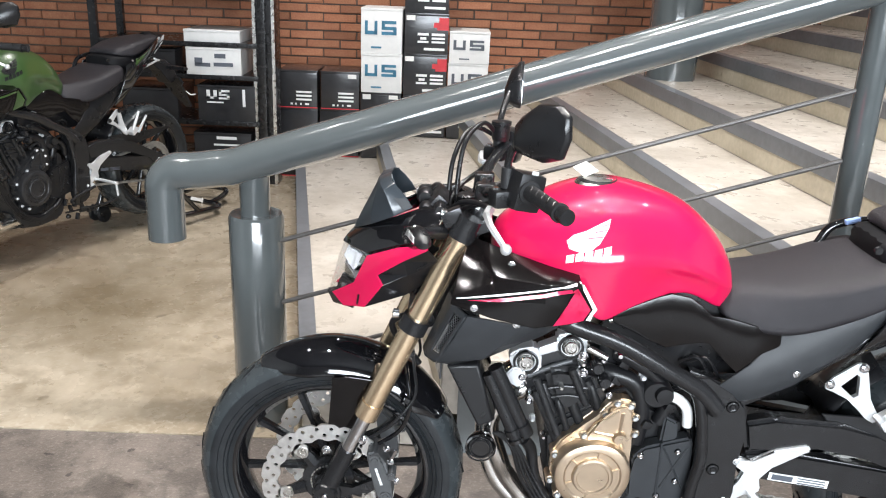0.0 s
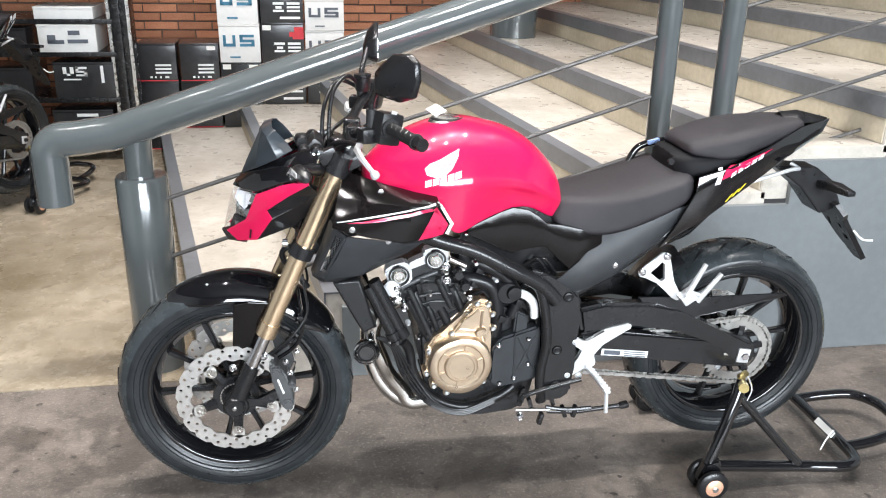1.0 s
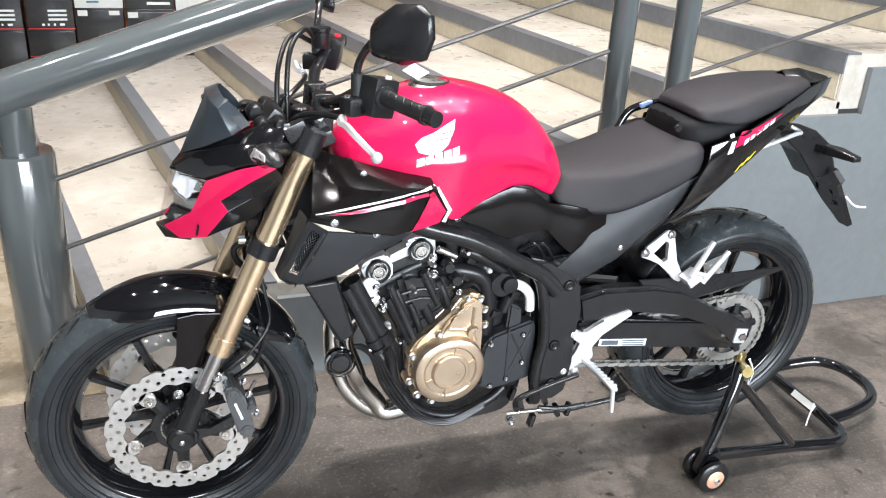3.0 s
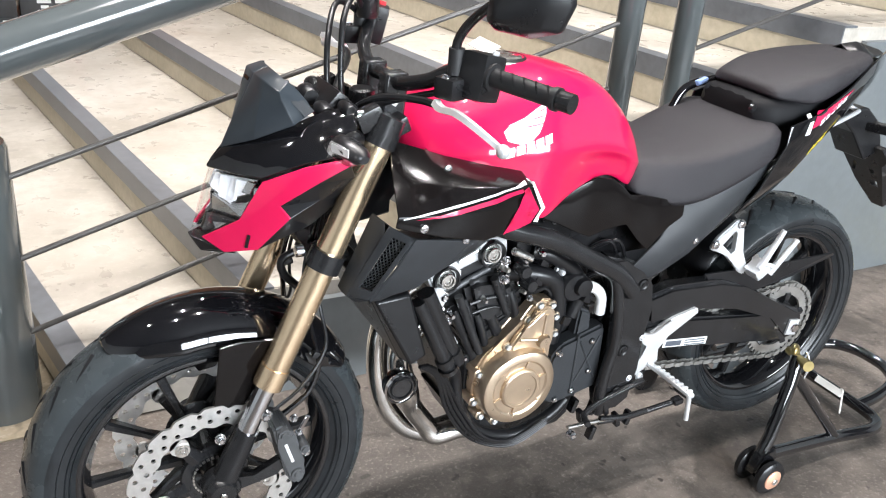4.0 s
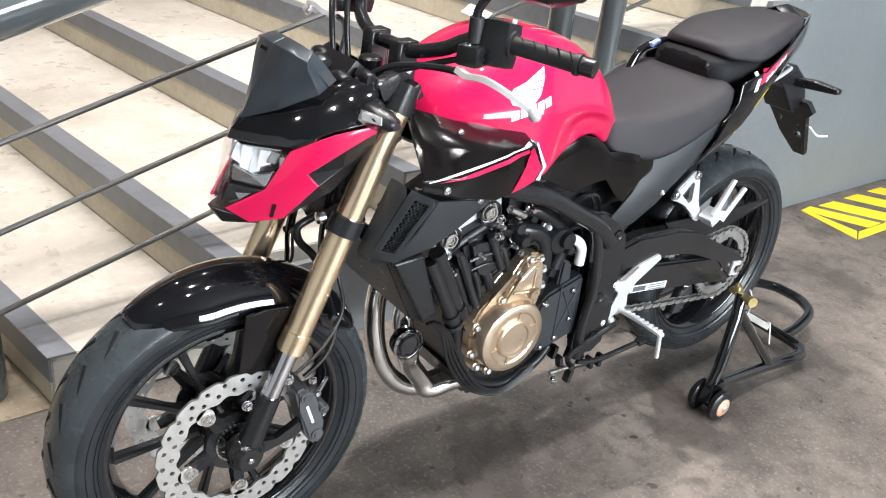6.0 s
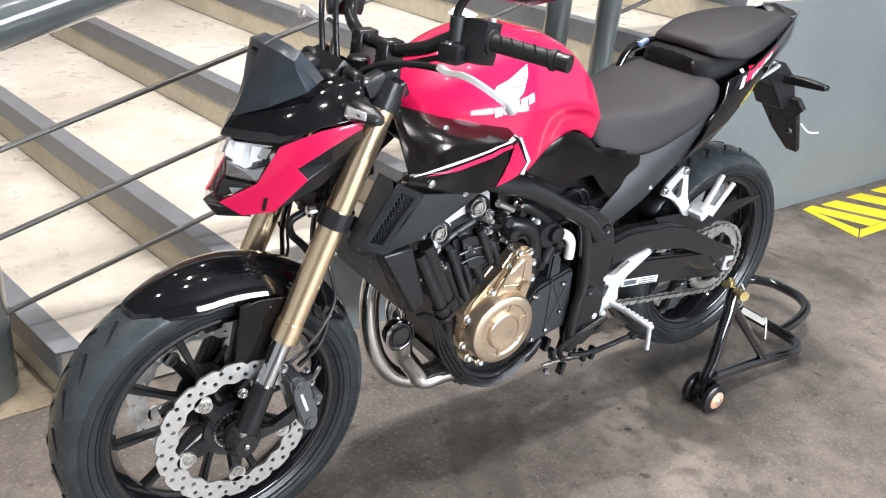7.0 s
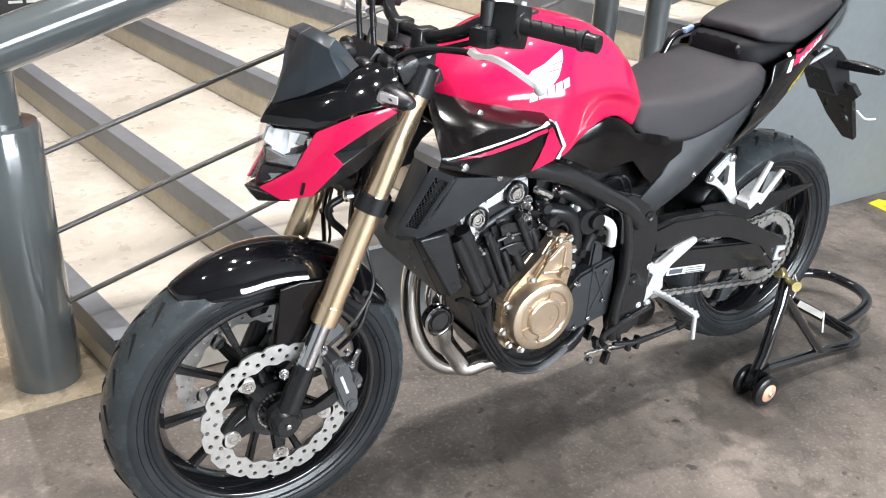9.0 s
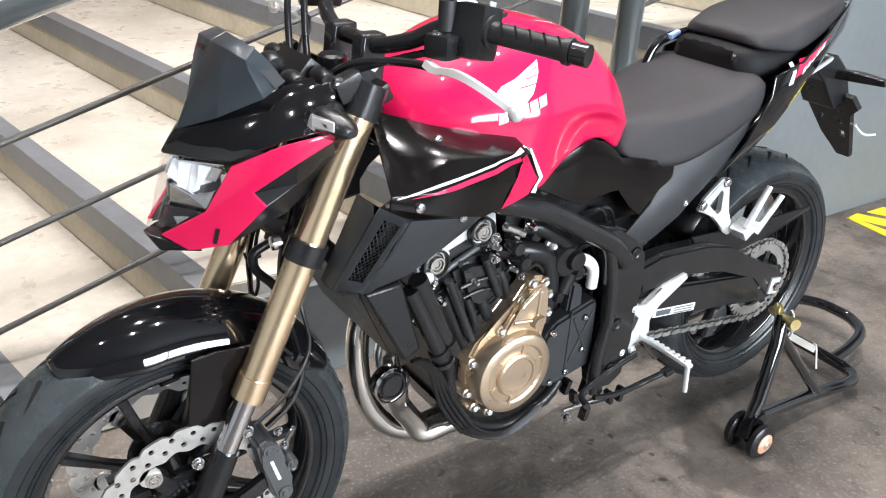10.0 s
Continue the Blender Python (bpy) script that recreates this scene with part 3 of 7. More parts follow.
def wheel(name, centre, r, rim, w, spokes, hub_r, hub_w, label):
    c = Vector(centre)
    wh = empty(name, *centre)
    wh.parent = bike
    wh["label"] = label
    part("tyre", lathe(tyre_profile(r, rim, w), 96, "y", closed=False), RUBBER, wh, "black road tyre with slanting grooves", angle=70)
    # band over the crown whose paler grey stands for sheen
    crown = [(q + 0.0006, y * 1.002) for q, y in tyre_profile(r, rim, w)[4:13]]
    part("tread", lathe(crown, 96, "y"), RUBBER_TREAD, wh, "dusty tread band", angle=70)
    n = 26
    for s in (-1, 1):
        me = None
        for i in range(n):
            m = Matrix.Rotation(2 * math.pi * (i + (0.5 if s > 0 else 0)) / n, 4, "Y")
            if me is None:
                first = part("groove", groove(r, rim, w, s), MATT_BLACK, wh, m=m)
                me = first.data
            else:
                g = new("groove", me)
                g.parent = wh
                g.matrix_basis = m
    h = w / 2 * 0.74
    part("rim", lathe([(rim + 0.003, -h), (rim - 0.004, -h - 0.003), (rim - 0.010, -h), (rim - 0.014, -h * 0.75), (rim - 0.026, -h * 0.45), (rim - 0.028, 0), (rim - 0.026, h * 0.45), (rim - 0.014, h * 0.75),
                       (rim - 0.010, h), (rim - 0.004, h + 0.003), (rim + 0.003, h), (rim - 0.008, h * 0.6), (rim - 0.012, 0), (rim - 0.008, -h * 0.6)], 96, "y", closed=True), BLACK_GLOSS, wh, "black cast alloy rim", angle=60)
    for q_ in (0.012, 0.020, 0.034):
        for s in (-1, 1):
            yy = s * w / 2 * (0.89 if q_ < 0.015 else 0.945 if q_ < 0.03 else 1.0)
            part("sidewall_ridge", lathe([(rim + q_ - 0.0025, yy - s * 0.002), (rim + q_, yy + s * 0.0016), (rim + q_ + 0.0025, yy - s * 0.002)], 96, "y"), RUBBER, wh)
    part("hub", lathe([(0.0, -hub_w), (hub_r * 0.45, -hub_w), (hub_r * 0.5, -hub_w * 0.8), (hub_r, -hub_w * 0.55), (hub_r, hub_w * 0.55), (hub_r * 0.5, hub_w * 0.8), (hub_r * 0.45, hub_w), (0, hub_w)], 32, "y"), BLACK_METAL, wh)
    for i in range(spokes):
        a = 2 * math.pi * i / spokes + radians(22)
        for d in (-1, 1):
            p0 = Vector((math.cos(a + d * 0.40) * hub_r * 0.85, 0, math.sin(a + d * 0.40) * hub_r * 0.85))
            p1 = Vector((math.cos(a + d * 0.314) * (rim - 0.022), 0, math.sin(a + d * 0.314) * (rim - 0.022)))
            t = (p1 - p0).normalized()
            nrm = Vector((-t.z, 0, t.x))
            rings = []
            for q, wd, th in ((p0, 0.011, 0.015), ((p0 + p1) / 2, 0.0065, 0.010), (p1, 0.009, 0.012)):
                rings.append([q + nrm * wd + Vector((0, -th * 0.6, 0)), q + nrm * wd * 0.6 + Vector((0, -th, 0)), q - nrm * wd * 0.6 + Vector((0, -th, 0)), q - nrm * wd + Vector((0, -th * 0.6, 0)),
                              q - nrm * wd + Vector((0, th * 0.6, 0)), q - nrm * wd * 0.6 + Vector((0, th, 0)), q + nrm * wd * 0.6 + Vector((0, th, 0)), q + nrm * wd + Vector((0, th * 0.6, 0))])
            part("spoke", loft(rings), BLACK_METAL, wh, angle=30)
    return wh


FR = (0.0, 0.0, 0.314)
RR = (1.409, 0.0, 0.375)
front = wheel("front_wheel", FR, 0.314, 0.231, 0.124, 5, 0.048, 0.075, "front wheel with black alloy rim and drilled discs")
rear = wheel("rear_wheel", RR, 0.303, 0.224, 0.164, 5, 0.055, 0.085, "rear wheel with black alloy rim and chain sprocket")


def petal_disc(outer, inner, thick, waves, holes, y, parent, label):
    bm = bmesh.new()
    n = 180
    rings = []
    for r0, yy in ((outer, y - thick / 2), (outer, y + thick / 2), (inner, y + thick / 2), (inner, y - thick / 2)):
        ring = []
        for k in range(n):
            a = 2 * math.pi * k / n
            r = r0
            if r0 == outer:
                r = r0 - 0.0065 * max(0.0, math.cos(waves * a)) ** 3
            else:
                r = r0 + 0.003 * math.cos(waves * a)
            ring.append(bm.verts.new((r * math.cos(a), yy, r * math.sin(a))))
        rings.append(ring)
    for i in range(4):
        p, q = rings[i], rings[(i + 1) % 4]
        for k in range(n):
            j = (k + 1) % n
            bm.faces.new((p[k], p[j], q[j], q[k]))
    ob = part("brake_disc", bm, DISC, parent, label, smooth=False)
    cut = bmesh.new()
    for k in range(holes):
        a = 2 * math.pi * k / holes
        r = inner + (outer - inner) * (0.30, 0.70)[k % 2]
        lathe([(0, -0.02), (0.0047, -0.02), (0.0047, 0.02), (0, 0.02)], 8, "y", (r * math.cos(a), y, r * math.sin(a)), bm=cut)
    drilled(ob, cut)
    return ob


for s in (-1, 1):
    petal_disc(0.155, 0.115, 0.005, 18, 54, s * 0.084, front, "drilled wavy steel brake disc")
    bm = lathe([(0.035, s * 0.074), (0.060, s * 0.076), (0.062, s * 0.070), (0.035, s * 0.066)], 32, "y", closed=True)
    for k in range(5):
        a = 2 * math.pi * k / 5 + radians(54)
        p, q = Vector((0.055 * math.cos(a), s * 0.073, 0.055 * math.sin(a))), Vector((0.100 * math.cos(a), s * 0.077, 0.100 * math.sin(a)))
        tube([p, q], [0.016, 0.012], 6, curve=False, bm=bm)
    part("disc_carrier", bm, BLACK_METAL, front)
    for k in range(5):
        a = 2 * math.pi * k / 5 + radians(54)
        at = Vector((0.097 * math.cos(a), s * 0.084, 0.097 * math.sin(a)))
        part("disc_tab", lathe([(0, s * 0.0025), (0.017, s * 0.0025), (0.017, -s * 0.0025), (0, -s * 0.0025)], 18, "y", Vector((0.105 * math.cos(a), s * 0.084, 0.105 * math.sin(a)))), DISC, front)
        bm = lathe([(0, s * 0.005), (0.004, s * 0.005), (0.0055, s * 0.007), (0.008, s * 0.007), (0.0095, s * 0.005), (0.013, s * 0.005), (0.0135, s * 0.003), (0.0135, -s * 0.003), (0, -s * 0.004)], 20, "y", at)
        part("disc_rivet", bm, STEEL, front, "silver floating rivet")
# hub ring with slots beside the left disc
bm = bmesh.new()
for k in range(30):
    a = 2 * math.pi * k / 30
    box(0.003, 0.004, 0.005, (0.040 * math.cos(a), -0.078, 0.040 * math.sin(a)), (0, -math.degrees(a), 0), bm=bm)
part("sensor_ring", bm, STEEL, front)
# sprocket and rear disc
bm = bmesh.new()
teeth = 41
ra = []
for yy in (-0.092, -0.086):
    ra.append([bm.verts.new(((0.098 + 0.006 * math.cos(teeth * 2 * math.pi * k / 246)) * math.cos(2 * math.pi * k / 246), yy, (0.098 + 0.006 * math.cos(teeth * 2 * math.pi * k / 246)) * math.sin(2 * math.pi * k / 246))) for k in range(246)])
for yy in (-0.086, -0.092):
    ra.append([bm.verts.new((0.072 * math.cos(2 * math.pi * k / 246), yy, 0.072 * math.sin(2 * math.pi * k / 246))) for k in range(246)])
for i in range(4):
    for k in range(246):
        j = (k + 1) % 246
        bm.faces.new((ra[i][k], ra[i][j], ra[(i + 1) % 4][j], ra[(i + 1) % 4][k]))
part("sprocket", bm, CHAIN, rear, "steel chain sprocket", smooth=False)
bm = lathe([(0.02, -0.088), (0.05, -0.088), (0.055, -0.082), (0.02, -0.08)], 32, "y", closed=True)
for k in range(5):
    a = 2 * math.pi * k / 5 + 0.2
    tube([(0.045 * math.cos(a), -0.086, 0.045 * math.sin(a)), (0.078 * math.cos(a), -0.088, 0.078 * math.sin(a))], 0.012, 6, curve=False, bm=bm)
part("sprocket_carrier", bm, BLACK_METAL, rear)
petal_disc(0.12, 0.09, 0.005, 14, 36, 0.07, rear, "drilled rear brake disc")

# front fork
RAKE = (0.299 - FR[0]) / (0.978 - FR[2])


def fork_at(z, s, off=0.0):
    return Vector((FR[0] + (z - FR[2]) * RAKE + off, s * (0.112 - 0.010 * (z - 0.3)), z))


for s in (-1, 1):
    leg = part("fork_tube", tube([fork_at(0.515, s), fork_at(0.525, s), fork_at(0.53, s), fork_at(0.96, s)], 0.0245, 32, curve=False), GOLD, bike, "gold anodised upper fork tube")
    part("fork_collar", tube([fork_at(0.510, s), fork_at(0.545, s)], 0.0265, 32, curve=False), GOLD, leg)
    part("fork_cap", tube([fork_at(0.955, s), fork_at(0.978, s)], 0.0265, 32, curve=False), BLACK_METAL, leg)
    part("fork_stanchion", tube([fork_at(0.40, s), fork_at(0.52, s)], 0.0175, 24, curve=False), CHROME, bike, "chrome lower fork rod")
    bm = tube([fork_at(0.29, s), fork_at(0.36, s), fork_at(0.425, s)], [0.024, 0.0215], 20, curve=False)
    lathe([(0, -0.026), (0.022, -0.026), (0.027, -0.020), (0.030, 0.0), (0.030, 0.022), (0, 0.022)], 24, "y", (FR[0], s * 0.112, FR[2]), bm=bm)
    lug = part("fork_lug", bm, BLACK_METAL, bike, "black cast fork foot")
    part("axle_bolt", hexbolt((FR[0], s * 0.138, FR[2]), 0.006, 0.004, "y", s), CHROME, lug)
    # caliper and bracket, behind the leg
    bm = prof([(0.02, 0.30), (0.10, 0.315), (0.135, 0.345), (0.125, 0.36), (0.06, 0.325), (0.02, 0.335)], s * 0.112 - 0.008, s * 0.112 + 0.008, 0.002)
    part("caliper_bracket", bm, BLACK_METAL, bike)
    bm = prof([(0.092, 0.425), (0.114, 0.430), (0.134, 0.405), (0.150, 0.345), (0.154, 0.302), (0.138, 0.288), (0.118, 0.308), (0.100, 0.385)], s * 0.132, s * 0.058, 0.006)
    cal = part("brake_caliper", bm, CALIPER, bike, "dark grey brake caliper")
    for x, z in ((0.146, 0.395), (0.160, 0.345), (0.136, 0.428)):
        part("bolt", hexbolt((x, s * 0.112, z), 0.0065, 0.006, "y", s), CHROME, cal)
    for x, z, r_ in ((0.112, 0.412, 0.013), (0.137, 0.318, 0.013), (0.150, 0.372, 0.010)):
        part("piston_boss", lathe([(0, s * 0.139), (r_ * 0.5, s * 0.139), (r_ * 0.6, s * 0.136), (r_ * 0.9, s * 0.136), (r_, s * 0.130), (r_, s * 0.10)], 18, "y", (x, 0, z)), CALIPER, cal)
    part("bleed_nipple", rod((0.148, s * 0.118, 0.408), (0.160, s * 0.120, 0.432), 0.004, 8), CHROME, cal)
    if s < 0:
        for i, (x, z) in enumerate(((0.116, 0.385), (0.1195, 0.374), (0.123, 0.363), (0.1265, 0.352))):
            part("marking", box(0.010, 0.001, 0.0055, (x, -0.1325, z), (0, 72, 0)), WHITE, cal)
    part("brake_hose", tube([(0.118, s * 0.108, 0.44), (0.165, s * 0.106, 0.475), (0.185, s * 0.102, 0.53), (0.178, s * 0.085, 0.59), (0.17, s * 0.06, 0.68), (0.20, s * 0.04, 0.80)], 0.0052, 8), BLACK_GLOSS, bike)
    part("sensor_wire", tube([(0.098, s * 0.112, 0.455), (0.150, s * 0.116, 0.498), (0.196, s * 0.104, 0.560), (0.192, s * 0.090, 0.625), (0.186, s * 0.066, 0.69), (0.21, s * 0.045, 0.80)], 0.0034, 8), BLACK_SATIN, bike)
    part("hose_clip", box(0.022, 0.016, 0.014, (0.183, s * 0.098, 0.545), (0, 30, 0), 0.004), BLACK_METAL, bike)
    part("hose_clip", box(0.026, 0.018, 0.012, (0.180, s * 0.076, 0.650), (0, -10, 0), 0.004), BLACK_METAL, bike)
    part("bolt", hexbolt((0.082, s * 0.118, 0.452), 0.009, 0.008, "y", s), CHROME, bike)
    part("bolt", hexbolt((0.002, s * 0.120, 0.424), 0.008, 0.008, "y", s), CHROME, bike)
for s in (-1, 1):
    part("fork_foot", lathe([(0, s * 0.131), (0.011, s * 0.131), (0.013, s * 0.127), (0.028, s * 0.125), (0.035, s * 0.117), (0.036, s * 0.096), (0, s * 0.096)], 28, "y", (FR[0] + 0.004, 0, FR[2])), BLACK_METAL, bike, "black cast foot of the fork leg")
part("axle", rod((FR[0], -0.13, FR[2]), (FR[0], 0.13, FR[2]), 0.011), STEEL, bike)

# lower and upper fork clamps
bm = bmesh.new()
for s in (-1, 1):
    tube([fork_at(0.722, s), fork_at(0.752, s)], 0.031, 28, curve=False, bm=bm)
box(0.060, 0.20, 0.035, (0.205, 0, 0.736), (0, -24, 0), 0.006, bm=bm)
clamp = part("lower_fork_clamp", bm, BLACK_METAL, bike, "black fork clamp with steel bolts")
for s in (-1, 1):
    part("bolt", lathe([(0, -0.008), (0.006, -0.008), (0.011, -0.006), (0.011, 0.006), (0, 0.006)], 14, "x", (0.150, s * 0.092, 0.752)), CHROME, clamp)
bm = bmesh.new()
for s in (-1, 1):
    tube([fork_at(0.932, s), fork_at(0.956, s)], 0.0285, 28, curve=False, bm=bm)
box(0.075, 0.19, 0.028, (0.305, 0, 0.945), (0, -24, 0), 0.006, bm=bm)
for s in (-1, 1):
    box(0.045, 0.030, 0.034, (0.262, s * 0.100, 0.976), (0, -24, 0), 0.008, bm=bm)
clamp = part("upper_fork_clamp", bm, BLACK_METAL, bike)
for s in (-1, 1):
    part("bolt", lathe([(0, -0.008), (0.006, -0.008), (0.010, -0.006), (0.010, 0.006), (0, 0.006)], 14, "x", (0.244, s * 0.103, 0.982)), CHROME, clamp)
part("steering_stem", tube([(0.20, 0, 0.70), (0.315, 0, 0.96)], 0.03, 20, curve=False), BLACK_METAL, bike)

# front fender: a crowned black shell over the tyre, with side flaps to the fork
rows = []
for i in range(25):
    u = i / 24
    a = radians(121 - 88 * u)
    tip, fade = min(1.0, (u + 0.006) * 4.0) ** 0.5, min(1.0, (1.02 - u) * 6)
    w = (0.026 + 0.052 * tip) * (0.68 + 0.32 * fade)
    drop = (0.010 + 0.048 * tip) * (0.35 + 0.65 * fade)
    R = 0.322 + 0.014 * math.sin(math.pi * u)
    row = []
    for j in range(13):
        v = -1 + 2 * j / 12
        th = v * 1.32
        yy = w * math.sin(th) / math.sin(1.32)
        rr = R - drop * 1.1 * (1 - math.cos(th)) / (1 - math.cos(1.32))
        row.append((FR[0] + rr * math.cos(a), yy, FR[2] + rr * math.sin(a)))
    rows.append(row)
fender = part("front_fender", shell(rows), BLACK_GLOSS, bike, "glossy black front mudguard", solid=0.004, angle=80, subsurf=1)
for s in (-1, 1):
    pts = [(0.012, s * 0.094, 0.590), (0.05, s * 0.095, 0.596), (0.11, s * 0.095, 0.590), (0.078, s * 0.088, 0.50), (0.042, s * 0.084, 0.442), (0.010, s * 0.083, 0.438), (0.0, s * 0.084, 0.455), (0.006, s * 0.089, 0.52)]
    part("fork_guard", panel(pts, 0.005, (0, -s, 0)), BLACK_PANEL, bike, "black flap beside the fork", smooth=False, bevel=0.002)

# headlight, its red cheeks, cowl and screen
hl = part("headlight", loft([[(0.036, -0.030, 0.776), (0.036, 0.030, 0.776), (0.112, 0.066, 0.870), (0.112, -0.066, 0.870)],
                             [(0.110, -0.050, 0.775), (0.110, 0.050, 0.775), (0.150, 0.085, 0.880), (0.150, -0.085, 0.880)]]), BLACK_SATIN, bike, "pointed headlight with a clear lens", smooth=False)
lens_rows = []
for z, ridge, edge, mid in ((0.764, -0.006, (0.003, 0.026, 0.770), 0.003), (0.790, 0.000, (0.034, 0.052, 0.792), 0.006), (0.812, 0.006, (0.056, 0.068, 0.812), 0.012), (0.845, 0.014, (0.074, 0.084, 0.848), 0.018), (0.877, 0.026, (0.086, 0.094, 0.880), 0.014)):
    x, y, ze = edge
    half = [(ridge, 0.0, z), (ridge + (x - ridge) * 0.45 - mid * 0.45, y * 0.55, z + (ze - z) * 0.5), (x, y, ze)]
    lens_rows.append([(q[0], -q[1], q[2]) for q in half[::-1]] + half[1:])
for s in (-1, 1):
    edge = [Vector(r[0 if s < 0 else -1]) for r in lens_rows]
    part("lens_frame", shell([[q + Vector((0.004, -s * 0.004, 0)) for q in edge], [q + Vector((0.050, -s * 0.006, 0.002)) for q in edge]]), BLACK_SATIN, hl, solid=0.002)
    part("reflector", panel([(0.040, s * 0.012, 0.872), (0.090, s * 0.062, 0.872), (0.094, s * 0.066, 0.850), (0.060, s * 0.040, 0.852)], 0.004, (1, 0, 0)), REFLECTOR, hl, smooth=False)
part("lens", shell(lens_rows), LENS, hl, "clear plastic lens", solid=0.002, angle=25).visible_shadow = False
for s in (-1, 1):
    def q(x, y, z):
        return (x - 0.004, s * y * 1.25, z + 0.002)
    # lamp bar facets, painted white where the reflector would catch light
    for k in range(5):
        u, v, dx = k / 5, (k + 1) / 5, 0.005 * (k % 2)
        part("lamp_bar", panel([q(0.040 + 0.046 * u - dx, 0.004 + 0.056 * u, 0.870), q(0.040 + 0.046 * v, 0.004 + 0.056 * v, 0.869), q(0.030 + 0.048 * v + dx, 0.004 + 0.052 * v, (0.838, 0.826, 0.832, 0.846, 0.850)[k]), q(0.030 + 0.048 * u, 0.004 + 0.052 * u, (0.846, 0.832, 0.822, 0.838, 0.850)[k])], 0.005, (1, 0, 0)),
             REFLECTOR if k == 4 else LAMP_SHINE, hl, "bright white lamp bar", smooth=False, bevel=0.001)
    part("reflector", panel([q(0.032, 0.005, 0.836), q(0.052, 0.032, 0.825), q(0.076, 0.055, 0.838), q(0.064, 0.052, 0.810), q(0.030, 0.005, 0.806)], 0.008, (1, 0, 0)), REFLECTOR, hl, smooth=False, bevel=0.003)
    part("reflector", panel([q(0.084, 0.060, 0.862), q(0.096, 0.068, 0.866), q(0.082, 0.063, 0.836)], 0.006, (1, 0, 0)), REFLECTOR, hl, smooth=False)
    part("lamp_bezel", panel([q(0.024, 0.004, 0.800), q(0.056, 0.050, 0.804), q(0.036, 0.030, 0.784), q(0.012, 0.004, 0.768)], 0.008, (1, 0, 0)), CAST_BLACK, hl, smooth=False, bevel=0.002)
    part("reflector", panel([q(0.032, 0.022, 0.792), q(0.048, 0.042, 0.798), q(0.034, 0.031, 0.784)], 0.004, (-1, 0, 0)), REFLECTOR, hl, smooth=False)
part("chin", loft([[(-0.012, -0.008, 0.766), (-0.012, 0.008, 0.766), (0.004, 0.020, 0.740), (0.004, -0.020, 0.740)], [(0.032, -0.058, 0.757), (0.032, 0.058, 0.757), (0.056, 0.058, 0.744), (0.056, -0.058, 0.744)]]), BLACK_SATIN, hl, "black chin under the lens", smooth=False, bevel=0.003)


def cheek(s):
    """The angular red panel beside the lens: its corners, and the facets between them."""
    p = [(0.004, 0.030, 0.771), (0.033, 0.062, 0.753), (0.082, 0.088, 0.762), (0.123, 0.131, 0.830), (0.111, 0.115, 0.846), (0.165, 0.140, 0.888), (0.215, 0.151, 0.917), (0.215, 0.152, 0.930), (0.150, 0.126, 0.912), (0.087, 0.098, 0.883), (0.057, 0.071, 0.812)]
    bm = bmesh.new()
    v = [bm.verts.new((x, s * y, z)) for x, y, z in p]
    for f in ((0, 1, 2, 10), (10, 2, 3, 4), (10, 4, 9), (9, 4, 5, 8), (8, 5, 6, 7)):
        bm.faces.new([v[i] for i in f])
    return bm


both("cheek_panel", cheek, RED, solid=0.005, bevel=0.0015, angle=50, label="glossy red cheek panel of the headlight")
both("cheek_slot", lambda s: panel([(0.066, s * 0.0845, 0.788), (0.070, s * 0.0875, 0.788), (0.066, s * 0.0825, 0.764), (0.062, s * 0.0795, 0.764)], 0.003, (0, -s, 0)), BLACK_SATIN, smooth=False)


def cheek_black(s):
    return shell([[(0.111, s * 0.112, 0.846), (0.165, s * 0.137, 0.888), (0.214, s * 0.149, 0.918)], [(0.122, s * 0.127, 0.829), (0.175, s * 0.118, 0.852), (0.235, s * 0.115, 0.885)],
                  [(0.082, s * 0.084, 0.762), (0.170, s * 0.085, 0.795), (0.235, s * 0.080, 0.840)]])


both("cheek_lower", cheek_black, BLACK_SATIN, solid=0.005, smooth=False, bevel=0.002)


def cowl(s):
    def q(x, y, z):
        return (x, s * y, z)
    return shell([[q(0.024, 0.001, 0.880), q(0.056, 0.056, 0.884), q(0.086, 0.097, 0.888), q(0.150, 0.124, 0.916), q(0.216, 0.150, 0.934)],
                  [q(0.032, 0.001, 0.893), q(0.062, 0.050, 0.900), q(0.100, 0.088, 0.912), q(0.165, 0.112, 0.940), q(0.232, 0.124, 0.958)],
                  [q(0.046, 0.001, 0.909), q(0.078, 0.044, 0.922), q(0.122, 0.076, 0.940), q(0.180, 0.092, 0.968), q(0.246, 0.098, 0.984)],
                  [q(0.075, 0.001, 0.925), q(0.105, 0.038, 0.940), q(0.146, 0.062, 0.960), q(0.196, 0.072, 0.982), q(0.255, 0.070, 0.990)]])


both("cowl", cowl, BLACK_GLOSS, solid=0.004, bevel=0.002, angle=25, label="glossy black headlight cowl")


def screen(s):
    def q(x, y, z):
        return (x, s * y, z)
    return shell([[q(0.047, 0.0, 0.911), q(0.090, 0.048, 0.936), q(0.142, 0.088, 0.968), q(0.178, 0.074, 0.984)],
                  [q(0.066, 0.0, 0.952), q(0.090, 0.053, 0.961), q(0.134, 0.087, 0.984), q(0.168, 0.073, 1.000)],
                  [q(0.088, 0.0, 0.996), q(0.098, 0.055, 0.999), q(0.123, 0.083, 1.008), q(0.153, 0.071, 1.018)],
                  [q(0.104, 0.0, 1.030), q(0.107, 0.052, 1.029), q(0.118, 0.088, 1.021), q(0.139, 0.068, 1.031)],
                  [q(0.128, 0.0, 1.040), q(0.130, 0.045, 1.038), q(0.134, 0.062, 1.034), q(0.141, 0.066, 1.033)]])


